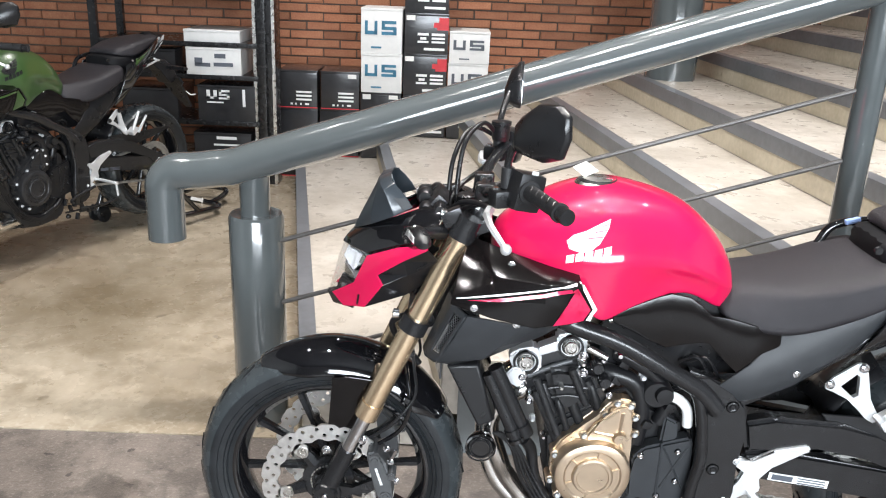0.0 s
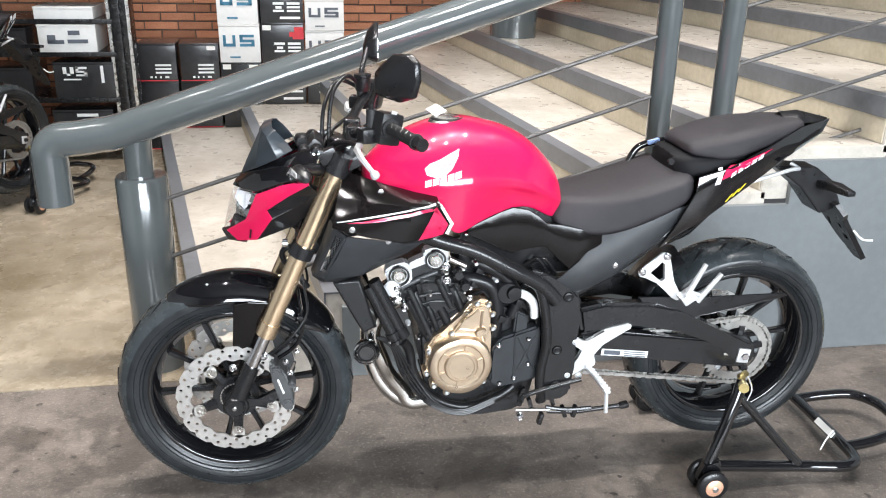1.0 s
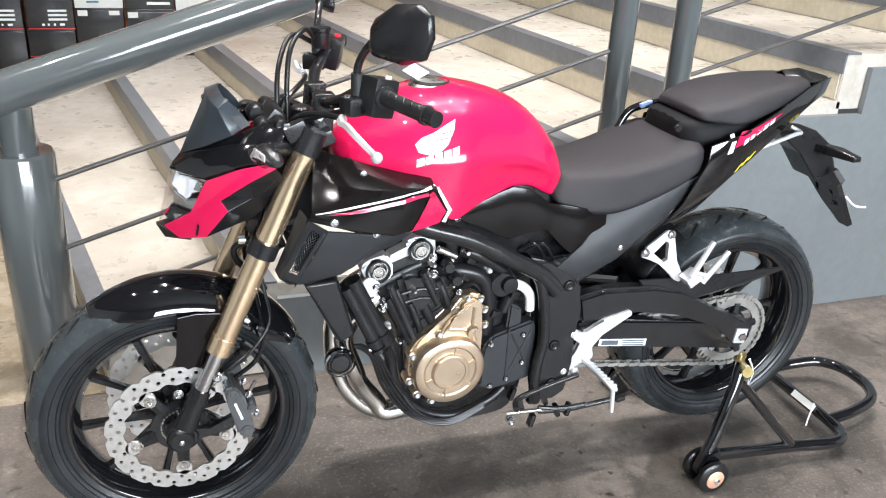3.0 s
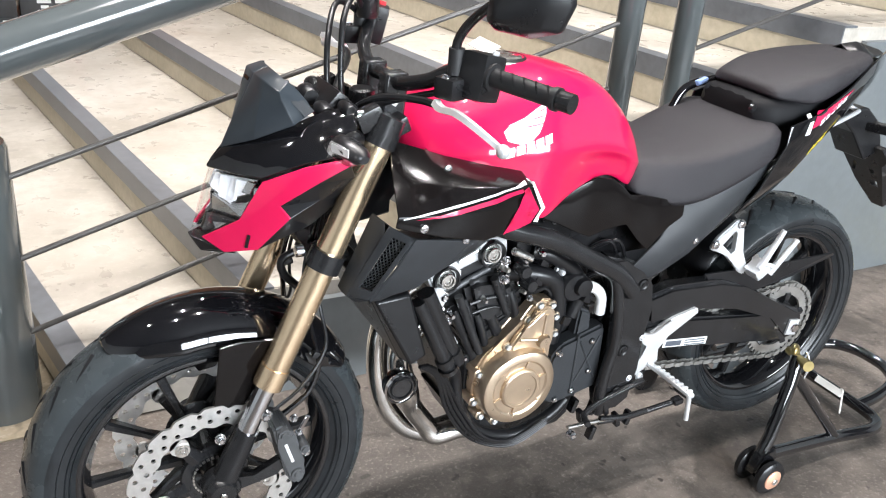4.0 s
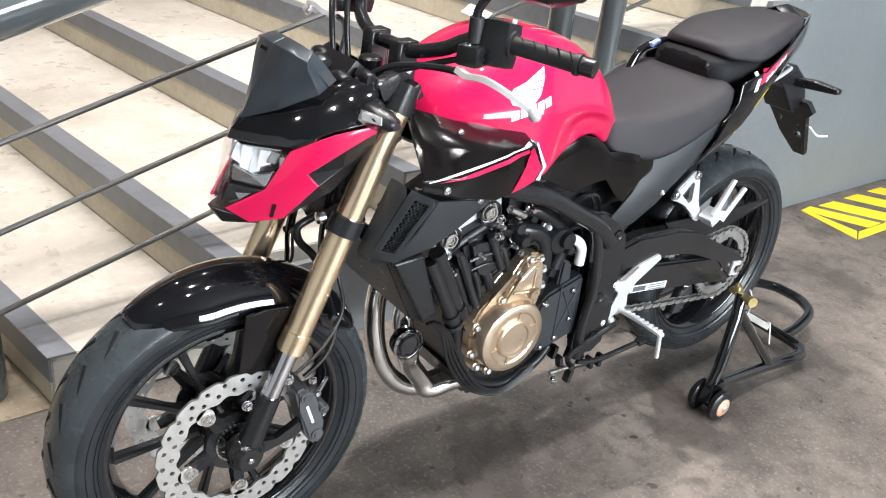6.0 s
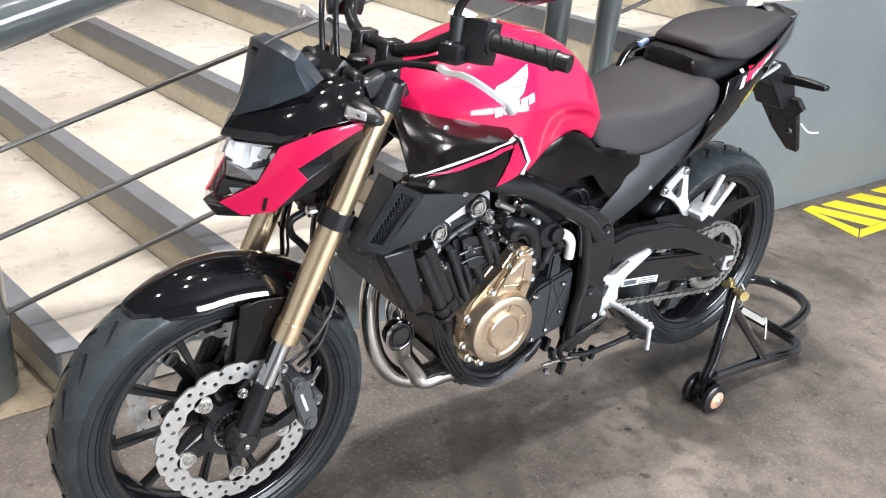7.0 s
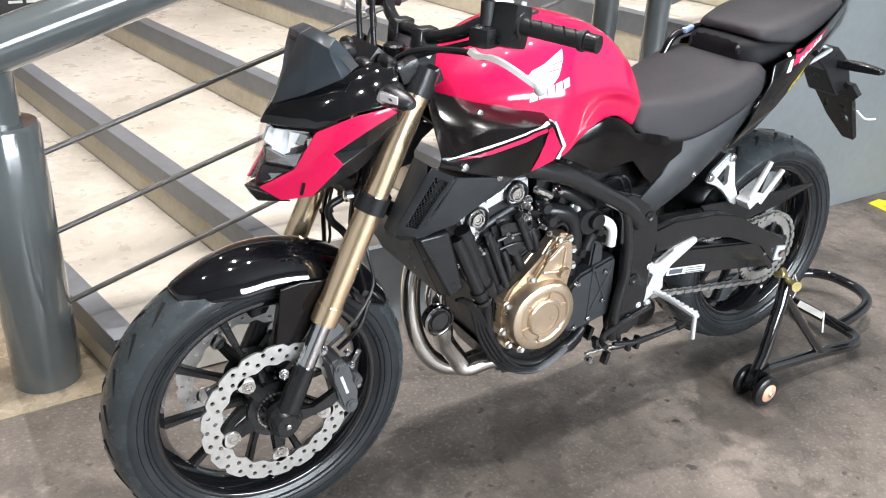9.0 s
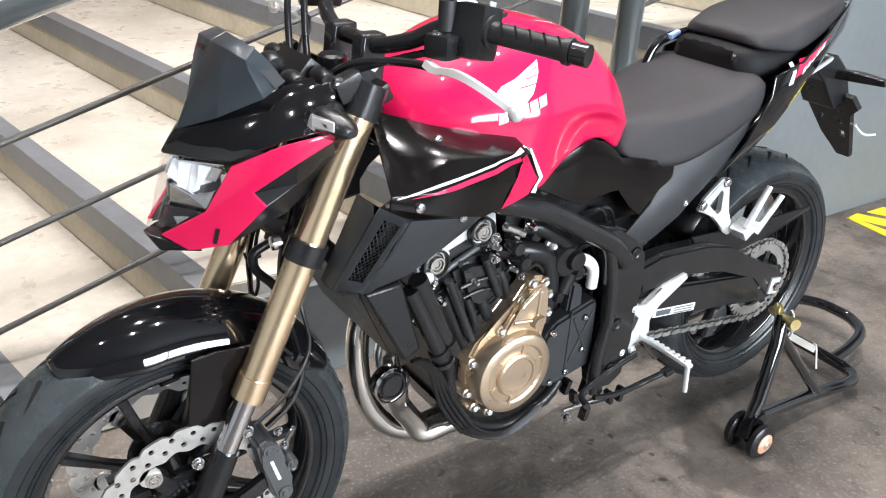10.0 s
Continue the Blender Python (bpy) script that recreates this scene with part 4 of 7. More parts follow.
both("flyscreen", screen, SCREEN, solid=0.003, smooth=True, angle=38, bevel=0.0015, label="smoked grey flyscreen")
part("screen_edge", panel([(0.1245, -0.0780, 1.022), (0.140, -0.0710, 1.028), (0.178, -0.0780, 0.986), (0.160, -0.0850, 0.979)], 0.003), GREY_PLASTIC, bike, smooth=False)
part("screen_slot", box(0.004, 0.022, 0.006, (0.099, 0.022, 1.018), (0, 24, 0)), BLACK_GLOSS, bike)
part("instrument", box(0.030, 0.11, 0.045, (0.228, 0.005, 0.982), (0, 40, 0), 0.008), BLACK_SATIN, bike, "instrument panel behind the screen")
for x, y, z, w in ((0.205, -0.045, 0.975, 0.030), (0.200, 0.02, 0.985, 0.036), (0.235, -0.075, 0.985, 0.026), (0.225, 0.06, 0.99, 0.028)):
    part("dash_housing", lathe([(0, -0.020), (w * 0.36, -0.020), (w * 0.5, -0.012), (w * 0.52, 0.010), (w * 0.4, 0.020), (0, 0.022)], 18, "y", (x, y, z)), BLACK_SATIN, bike)


# turn signals at the front: an oval black body with a clear cap in front
def oval(s, dx, grow, cut=0.0):
    rings = []
    for u, w, h in ((0.0, 0.30, 0.35), (0.10, 0.72, 0.75), (0.30, 0.95, 1.0), (0.60, 1.0, 1.0), (0.85, 0.78, 0.80), (0.97, 0.40, 0.42)):
        c = Vector((0.184 + 0.022 * u + dx, s * (0.152 + 0.064 * u + cut), 0.963 - 0.016 * u))
        rings.append([c + Vector((0.020 * w * grow * math.cos(q) - 0.004 * u, 0, 0.0145 * h * grow * math.sin(q))) for q in (math.pi * 2 * k / 14 for k in range(14))])
    return loft(rings)


for s in (-1, 1):
    sg = part("turn_signal", oval(s, 0.007, 1.0), BLACK_SATIN, bike, "black front turn signal with clear lens")
    part("stalk", tube([(0.240, s * 0.100, 0.942), (0.222, s * 0.135, 0.952), (0.204, s * 0.168, 0.960)], [0.016, 0.011], 14, curve=False), BLACK_SATIN, sg)
    part("lens", oval(s, -0.010, 0.94, 0.004), SIGNAL_LENS, sg, "clear lens").visible_shadow = False
    part("lamp_foil", box(0.002, 0.040, 0.013, (0.1815, s * 0.184, 0.955), (0, 0, -s * 18), 0.001), ALU, sg, "silver lamp foil")
part("hose", tube([(0.205, -0.03, 0.738), (0.170, -0.032, 0.724), (0.140, -0.030, 0.708), (0.143, -0.030, 0.680), (0.170, -0.030, 0.648), (0.20, -0.02, 0.60)], 0.0075, 12), BLACK_SATIN, bike, "curved black hose at the fork clamp")

# handlebar and controls
part("handlebar", tube([(0.455, -0.365, 1.062), (0.385, -0.20, 1.072), (0.345, -0.13, 1.040), (0.330, -0.06, 1.020), (0.328, 0, 1.020), (0.330, 0.06, 1.020), (0.345, 0.13, 1.040), (0.385, 0.20, 1.072), (0.455, 0.365, 1.062)], 0.0125, 16), BLACK_METAL, bike, "black handlebar")
both("bar_riser", lambda s: loft([[(0.30, s * 0.03, 0.955), (0.345, s * 0.03, 0.955), (0.345, s * 0.06, 0.955), (0.30, s * 0.06, 0.955)], [(0.308, s * 0.028, 1.036), (0.350, s * 0.028, 1.036), (0.350, s * 0.062, 1.036), (0.308, s * 0.062, 1.036)]]), BLACK_METAL, bevel=0.005)
for s in (-1, 1):
    d = Vector((0.070, s * 0.165, -0.010)).normalized()
    a = Vector((0.401, s * 0.238, 1.071))
    grip = part("grip", tube([a, a + d * 0.118], 0.0148, 24, curve=False), RUBBER_WORN, bike, "black rubber handlebar grip")
    bm = bmesh.new()
    for k in range(5):
        q = a + d * (0.015 + 0.021 * k)
        tube([q + Vector((0, 0, 0.0146)), q + d * 0.012 + Vector((-0.0105, 0, 0.0098)), q + d * 0.02 + Vector((-0.0150, 0, 0.0))], 0.0021, 6, bm=bm)
    part("grip_rib", bm, BLACK_SATIN, grip)
    part("grip_flange", tube([a + d * 0.112, a + d * 0.120], 0.0180, 24, curve=False), RUBBER_WORN, grip)
    part("grip_flange", tube([a - d * 0.004, a + d * 0.004], 0.0215, 24, curve=False), RUBBER_WORN, grip)
    part("bar_end", tube([a + d * 0.122, a + d * 0.144], 0.0150, 24, curve=False), BLACK_METAL, bike, "black bar end weight")
    sw = a - d * 0.026
    part("switch_box", box(0.056, 0.050, 0.074, sw + Vector((0.004, 0, -0.006)), (0, 12, -s * 23), 0.012), BLACK_SATIN, bike, "black switch housing")
    part("switch_button", box(0.014, 0.004, 0.010, sw + Vector((0.020, -0.012, 0.030)), (0, 12, -s * 23), 0.002), ALU if s < 0 else INK_RED, bike)
    # lever, its perch and the mirror
    pv = Vector((0.338, s * 0.218, 1.026))
    part("lever_perch", box(0.05, 0.040, 0.034, (0.357, s * 0.200, 1.048), (0, 0, -s * 20), 0.008), BLACK_SATIN, bike)
    part("bolt", lathe([(0, 0.018), (0.006, 0.018), (0.008, 0.014), (0.008, 0.0), (0, 0)], 12, "z", (0.342, s * 0.200, 1.050)), CHROME, bike)
    bm = bmesh.new()
    way = smooth_path([pv + Vector((-0.006, -s * 0.022, -0.002)), pv + Vector((-0.012, s * 0.01, -0.004)), pv + Vector((-0.012, s * 0.050, 0.002)), pv + Vector((-0.006, s * 0.095, -0.004)), pv + Vector((0.018, s * 0.142, -0.028))], 5)
    rings = []
    for i, q in enumerate(way):
        u = i / (len(way) - 1)
        w, h = 0.010 - 0.005 * u, 0.006 - 0.001 * u
        rings.append([q + Vector((-w, 0, -h * 0.4)), q + Vector((-w * 0.5, 0, h)), q + Vector((w * 0.5, 0, h)), q + Vector((w, 0, -h * 0.4)), q + Vector((0, 0, -h))])
    loft(rings, bm)
    bmesh.ops.create_uvsphere(bm, u_segments=14, v_segments=10, radius=0.0105, matrix=Matrix.Translation(way[-1]))
    part("lever", bm, ALU, bike, "silver hand lever with a ball end")
    part("cable", tube([pv + Vector((-0.004, -s * 0.02, -0.006)), (0.326, s * 0.158, 1.017), (0.300, s * 0.106, 1.010), (0.275, s * 0.072, 0.997), (0.255, s * 0.040, 0.966), (0.262, s * 0.03, 0.92)], [0.0065, 0.0055], 8), BLACK_SATIN, bike)
    st = [(0.362, s * 0.192, 1.075), (0.362, s * 0.192, 1.115), (0.370, s * 0.215, 1.150), (0.385, s * 0.255, 1.185)]
    mr = part("mirror", tube(st, 0.0075, 12), BLACK_METAL, bike, "black rear-view mirror on a stalk")
    part("boot", tube([(0.362, s * 0.192, 1.066), (0.362, s * 0.192, 1.106)], 0.0125, 16, curve=False), RUBBER_WORN, mr)
    cx = Vector((0.412, s * 0.295, 1.195))
    rings = []
    for off, sc, oy, oz in ((-0.036, 0.22, -0.022, -0.018), (-0.024, 0.66, -0.008, -0.006), (-0.006, 0.90, 0, 0), (0.006, 0.92, 0, 0)):
        ring = []
        for yy, zz in ((-0.066, -0.040), (-0.050, -0.054), (0.012, -0.058), (0.060, -0.042), (0.076, 0.0), (0.072, 0.040), (0.045, 0.058), (-0.012, 0.052), (-0.060, 0.020)):
            d_ = Vector((math.sin(radians(36 if s < 0 else 6)), s * math.cos(radians(36 if s < 0 else 6)), 0))
            n_ = Vector((math.cos(radians(36 if s < 0 else 6)), -s * math.sin(radians(36 if s < 0 else 6)), 0))
            ring.append(cx + n_ * off + d_ * (yy * sc + oy) + Vector((0, 0, zz * sc + oz)))
        rings.append(ring)
    part("head", loft(rings), BLACK_SATIN, mr, "black mirror housing", bevel=0.004, angle=32)
    ring = rings[-1]
    part("mirror_glass", panel([cx + (q - cx) * 0.92 + n_ * 0.0008 for q in ring], 0.0006, -n_), MIRROR, mr, smooth=False)
# master cylinder on the right bar, hoses and wires in front of it
part("brake_reservoir", lathe([(0, 0.0), (0.019, 0.0), (0.021, 0.006), (0.021, 0.034), (0.023, 0.036), (0.023, 0.044), (0, 0.046)], 24, "z", (0.365, 0.165, 1.085)), BLACK_SATIN, bike, "black brake fluid reservoir")
for pts in ([(0.36, 0.17, 1.09), (0.325, 0.13, 1.13), (0.285, 0.08, 1.10), (0.27, 0.05, 1.02), (0.27, 0.03, 0.93)], [(0.37, 0.19, 1.08), (0.30, 0.15, 1.115), (0.26, 0.09, 1.06), (0.25, 0.06, 0.97)],
            [(0.40, -0.21, 1.05), (0.340, -0.13, 1.018), (0.290, -0.06, 0.985), (0.275, 0.0, 0.955)]):
    part("hose", tube(pts, 0.0055, 10), BLACK_SATIN, bike)
part("ignition_lock", lathe([(0, 0.0), (0.022, 0.0), (0.022, 0.03), (0.018, 0.034), (0, 0.034)], 20, "z", (0.29, 0, 0.965)), BLACK_SATIN, bike)
part("paper_tag", box(0.012, 0.001, 0.022, (0.315, -0.09, 1.0), (20, 30, 10)), PAPER, bike, "small white paper tag")

# tank
def ring(x, top, low, w, wz, lw, crown=0.010):
    """Cross-section of the tank: top and lower edge, greatest half width and its height, half width at the lower edge."""
    dent = 0.013 * math.exp(-((x - 0.72) / 0.06) ** 2)
    half = [(0.0, top), (w * 0.46, top - crown * 0.7), (w * 0.80, top - crown - (top - wz) * 0.30), (w, wz - 0.012), (w * 0.5 + lw * 0.5 - dent, (wz + low) / 2), (lw, low), (lw - 0.003, low - 0.004), (lw * 0.7, low)]
    return [(x, -y, z) for y, z in half] + [(x, y, z) for y, z in half[:0:-1]]


BODY = [(0.346, 0.930, 0.880, 0.060, 0.904, 0.055), (0.370, 0.962, 0.872, 0.096, 0.914, 0.090), (0.42, 0.996, 0.862, 0.134, 0.920, 0.126), (0.48, 1.026, 0.850, 0.160, 0.928, 0.158),
        (0.535, 1.043, 0.826, 0.172, 0.932, 0.180), (0.567, 1.048, 0.789, 0.176, 0.931, 0.180), (0.60, 1.050, 0.802, 0.175, 0.930, 0.170), (0.64, 1.045, 0.820, 0.164, 0.926, 0.152), (0.70, 1.031, 0.838, 0.149, 0.916, 0.132),
        (0.75, 1.012, 0.846, 0.142, 0.906, 0.122), (0.79, 0.984, 0.828, 0.131, 0.892, 0.110), (0.830, 0.945, 0.801, 0.113, 0.870, 0.098), (0.854, 0.908, 0.804, 0.094, 0.855, 0.084), (0.866, 0.884, 0.820, 0.075, 0.850, 0.070)]
rings = [ring(*b, crown=0.012) for b in BODY]
tank = part("fuel_tank", creased(rings, {3: 0.65, 12: 0.65, 5: 0.9, 10: 0.9, 6: 0.9, 9: 0.9}), RED, bike, "glossy red fuel tank", subsurf=2, angle=180)


def side_of(body, x, z, miss=-0.16):
    """y of a body's left face at a place of its side."""
    hit, at, _, _ = body.ray_cast((x, -1, z), (0, 1, 0))
    return at.y if hit else miss


def printed(name, pts, mat, label="", out=0.001, body=None, miss=-0.16, cuts=4):
    """A printed shape on a body's left face, from its outline in x and z."""
    bm = bmesh.new()
    f = bm.faces.new([bm.verts.new((x, 0, z)) for x, z in pts])
    bmesh.ops.triangulate(bm, faces=[f])
    bmesh.ops.subdivide_edges(bm, edges=bm.edges, cuts=cuts, use_grid_fill=True)
    for v in bm.verts:
        v.co.y = side_of(body or tank_body, v.co.x, v.co.z, miss) - out
    return part(name, bm, mat, bike, label, angle=80)


def seen_body(ob):
    """A thing's shape with its modifiers, to lay prints on."""
    bpy.context.view_layer.update()
    return ob.evaluated_get(bpy.context.evaluated_depsgraph_get())


# plain winged emblem and five blocks under it
tank_body = seen_body(tank)
printed("emblem", [(0.497, 0.936), (0.492, 0.950), (0.505, 0.962), (0.530, 0.972), (0.556, 0.986), (0.578, 0.996), (0.574, 0.980), (0.566, 0.966), (0.556, 0.950), (0.540, 0.937), (0.520, 0.931)], WHITE, "white wing-shaped emblem")
for k in range(5):
    x, z = 0.491 + 0.0182 * k, 0.9075 + 0.0052 * k
    printed("emblem_block", [(x, z), (x + 0.0012, z + 0.0155), (x + 0.0162, z + 0.0200), (x + 0.0150, z + 0.0045)], WHITE, "white printed block", 0.0018, cuts=4)
for z0, dx in ((0.958, 0.0), (0.970, 0.014), (0.981, 0.028)):
    printed("emblem_line", [(0.533 + dx, z0), (0.533 + dx, z0 + 0.0015), (0.566 + dx * 0.3, z0 + 0.007), (0.566 + dx * 0.3, z0 + 0.0055)], RED, out=0.0016)
cap = part("fuel_cap", lathe([(0, 0.012), (0.030, 0.012), (0.036, 0.010), (0.046, 0.007), (0.052, 0.0), (0.052, -0.01), (0, -0.01)], 40, "z", (0.570, 0, 1.034)), STEEL, bike, "round steel fuel cap")
part("cap_ring", lathe([(0.036, 0.0125), (0.044, 0.0095), (0.044, 0.007), (0.036, 0.010)], 40, "z", (0.570, 0, 1.034), closed=True), BLACK_SATIN, cap)
part("paper_tag", box(0.034, 0.050, 0.0015, (0.545, 0.035, 1.056), (12, -20, 20)), PAPER, bike, "white folded paper slip by the fuel cap")


# side shrouds below the tank
def shroud(s):
    return shell([[(0.300, s * 0.100, 0.936), (0.395, s * 0.118, 0.906), (0.470, s * 0.150, 0.893), (0.520, s * 0.172, 0.886)],
                  [(0.280, s * 0.165, 0.892), (0.375, s * 0.198, 0.880), (0.450, s * 0.208, 0.875), (0.524, s * 0.205, 0.872)],
                  [(0.268, s * 0.218, 0.850), (0.345, s * 0.226, 0.846), (0.450, s * 0.219, 0.842), (0.556, s * 0.201, 0.826)],
                  [(0.264, s * 0.220, 0.834), (0.345, s * 0.230, 0.812), (0.430, s * 0.219, 0.790), (0.543, s * 0.197, 0.800)],
                  [(0.30, s * 0.15, 0.805), (0.370, s * 0.180, 0.785), (0.440, s * 0.180, 0.772), (0.500, s * 0.176, 0.780)]])


shroud_body = seen_body(both("tank_shroud", shroud, BLACK_PANEL, solid=0.005, bevel=0.003, angle=20, label="glossy black side cover below the tank")[0])


def on_shroud(name, pts, mat, label, out=0.0012):
    return printed(name, pts, mat, label, out, shroud_body, -0.203)


on_shroud("pinstripe", [(0.276, 0.8455), (0.276, 0.8475), (0.345, 0.8562), (0.45, 0.869), (0.513, 0.879), (0.513, 0.8755), (0.45, 0.8655), (0.345, 0.8530)], WHITE, "thin white stripe")
on_shroud("pinstripe", [(0.296, 0.8435), (0.345, 0.8490), (0.45, 0.8610), (0.503, 0.869), (0.506, 0.862), (0.45, 0.8535), (0.37, 0.845)], RED, "thin red stripe")
on_shroud("chevron", [(0.518, 0.881), (0.526, 0.879), (0.5565, 0.828), (0.544, 0.801), (0.536, 0.803), (0.547, 0.828)], WHITE, "white chevron stripe", 0.002)
on_shroud("chevron", [(0.505, 0.866), (0.514, 0.872), (0.543, 0.827), (0.531, 0.802), (0.47, 0.789), (0.47, 0.7915), (0.516, 0.806), (0.530, 0.827)], RED, "red chevron stripe", 0.002)
for x, z in ((0.385, 0.897), (0.311, 0.829), (0.397, 0.793)):
    part("bolt", hexbolt((x, side_of(shroud_body, x, z, -0.2) - 0.002, z), 0.006, 0.003), CHROME, bike)


# radiator shrouds: matt charcoal, with a mesh let into the front
def rad_rows(s):
    return [[(0.262, s * 0.135, 0.824), (0.270, s * 0.184, 0.820), (0.298, s * 0.224, 0.811), (0.41, s * 0.212, 0.788), (0.488, s * 0.160, 0.768)],
            [(0.240, s * 0.125, 0.760), (0.246, s * 0.166, 0.758), (0.274, s * 0.208, 0.751), (0.370, s * 0.194, 0.735), (0.45, s * 0.158, 0.742)],
            [(0.212, s * 0.118, 0.690), (0.216, s * 0.146, 0.684), (0.242, s * 0.184, 0.688), (0.335, s * 0.166, 0.690), (0.42, s * 0.14, 0.722)],
            [(0.225, s * 0.10, 0.668), (0.236, s * 0.140, 0.666), (0.275, s * 0.155, 0.670), (0.335, s * 0.142, 0.680), (0.41, s * 0.12, 0.705)]]


for s in (-1, 1):
    rr_ = rad_rows(s)
    # the front face is a frame round an opening
    a, b = Vector(rr_[0][1]), Vector(rr_[0][2])
    c, d = Vector(rr_[2][1]), Vector(rr_[2][2])

    def at(u, v):
        return (a.lerp(b, u)).lerp(c.lerp(d, u), v)
    bm = shell([[r[0], r[1]] for r in rr_])
    shell([r[2:] for r in rr_], bm=bm)
    shell([[rr_[2][1], rr_[2][2]], [rr_[3][1], rr_[3][2]]], bm=bm)
    us, vs = (0, 0.30, 0.84, 1), (0, 0.10, 0.86, 1)
    for i in range(3):
        for j in range(3):
            if i == 1 and j == 1:
                continue
            bm.faces.new([bm.verts.new(at(us[i + di], vs[j + dj])) for di, dj in ((0, 0), (1, 0), (1, 1), (0, 1))])
    bmesh.ops.remove_doubles(bm, verts=bm.verts, dist=0.0008)
    sh = part("radiator_shroud", bm, GREY_PLASTIC, bike, "matt charcoal radiator shroud with mesh", solid=0.005, bevel=0.002, angle=16)
    q = [at(0.28, 0.08), at(0.86, 0.08), at(0.86, 0.88), at(0.28, 0.88)]
    back = Vector((0.012, -s * 0.012, 0))
    part("mesh_back", panel([p + back for p in q], 0.003, back), BLACK_GLOSS, sh, smooth=False)
    bm = bmesh.new()
    n = 12
    for i in range(-4, n):
        for e, f in ((0.0, 1.0), (1.0, 0.0)):
            v0, v1 = 0.08 + 0.80 * i / n, 0.08 + 0.80 * (i + 4) / n
            e0, f0 = e, f
            if v0 < 0.08:
                e0 = e + (f - e) * (0.08 - v0) / (v1 - v0)
                v0 = 0.08
            if v1 > 0.88:
                f0 = e + (f - e) * (0.88 - (0.08 + 0.80 * i / n)) / (v1 - (0.08 + 0.80 * i / n))
                v1 = 0.88
            rod(at(0.28 + 0.58 * e0, v0) + back * 0.5, at(0.28 + 0.58 * f0, v1) + back * 0.5, 0.0010, 4, bm=bm)
    part("mesh", bm, GREY_PLASTIC, sh, "black wire mesh")
# radiator, its cap tank and hose
part("radiator", loft([[(0.262, -0.13, 0.668), (0.300, -0.13, 0.676), (0.375, -0.13, 0.525), (0.336, -0.13, 0.512)], [(0.262, 0.13, 0.668), (0.300, 0.13, 0.676), (0.375, 0.13, 0.525), (0.336, 0.13, 0.512)]]), BLACK_SATIN, bike, "black radiator", bevel=0.004, smooth=False)
both("radiator_tank", lambda s: loft([[(0.262, s * 0.118, 0.672), (0.335, s * 0.118, 0.676), (0.376, s * 0.118, 0.535), (0.332, s * 0.118, 0.520)], [(0.262, s * 0.162, 0.668), (0.330, s * 0.160, 0.672), (0.368, s * 0.166, 0.542), (0.336, s * 0.168, 0.528)]]), BLACK_SATIN, bevel=0.005)
part("water_pipe", tube([(0.365, -0.150, 0.665), (0.40, -0.150, 0.590), (0.436, -0.148, 0.512)], 0.0165, 16, curve=False), BLACK_METAL, bike, "black coolant pipe")
part("pipe_collar", tube([(0.428, -0.149, 0.530), (0.440, -0.148, 0.504)], 0.0195, 16, curve=False), BLACK_SATIN, bike)
part("hose", tube([(0.435, -0.145, 0.51), (0.455, -0.13, 0.475), (0.47, -0.13, 0.40), (0.52, -0.13, 0.325), (0.61, -0.13, 0.290), (0.70, -0.13, 0.315), (0.745, -0.12, 0.34)], 0.013, 12), BLACK_SATIN, bike, "bundle of black hoses under the engine", m=pose(0.004, 0.010, -0.026))
for k in range(4):
    o = 0.005 * (k - 1.5)
    part("hose", tube([(0.375 + o, -0.146, 0.525), (0.415 + o, -0.142, 0.49), (0.455 + o * 2, -0.142, 0.40), (0.515 + o, -0.144 - o, 0.318 + o), (0.60, -0.145, 0.283 + o), (0.69, -0.140, 0.312 + o)], 0.0042, 8), BLACK_SATIN, bike, m=pose(0.004, 0.010, -0.026))

# frame
for s in (-1, 1):
    bm = tube([(0.36, s * 0.09, 0.90), (0.42, s * 0.135, 0.835), (0.50, s * 0.150, 0.778), (0.62, s * 0.155, 0.735), (0.72, s * 0.155, 0.680), (0.80, s * 0.150, 0.632), (0.845, s * 0.150, 0.585)], 0.0195, 16)
    part("frame_tube", bm, BLACK_METAL, bike, "black steel frame tube")
    bm = prof([(0.770, 0.672), (0.822, 0.655), (0.880, 0.630), (0.915, 0.590), (0.917, 0.525), (0.908, 0.450), (0.900, 0.380), (0.908, 0.300), (0.870, 0.275), (0.826, 0.280), (0.812, 0.340), (0.816, 0.400), (0.824, 0.470), (0.818, 0.540), (0.798, 0.605)], s * 0.100, s * 0.146, 0.010, 3)
    fp = part("frame_plate", bm, BLACK_METAL, bike, "black frame plate behind the engine")
    for x, z in ((0.878, 0.592), (0.857, 0.436), (0.860, 0.330)):
        part("bolt", hexbolt((x, s * 0.146, z), 0.012, 0.004, "y", s), BLACK_SATIN, fp)
    part("lower_frame_tube", tube([(0.765, s * 0.150, 0.655), (0.800, s * 0.150, 0.615), (0.818, s * 0.150, 0.545), (0.826, s * 0.150, 0.465), (0.816, s * 0.150, 0.395), (0.814, s * 0.148, 0.335), (0.826, s * 0.138, 0.280)], 0.013, 14), BLACK_METAL, bike)

# engine
eng = empty("engine")
eng.parent = bike
eng.location = (0.006, 0.030, -0.028)
eng["label"] = "black twin-cylinder engine with a bronze clutch cover"


def epart(name, bm, mat, label="", **kw):
    return part(name, bm, mat, eng, label, **kw)


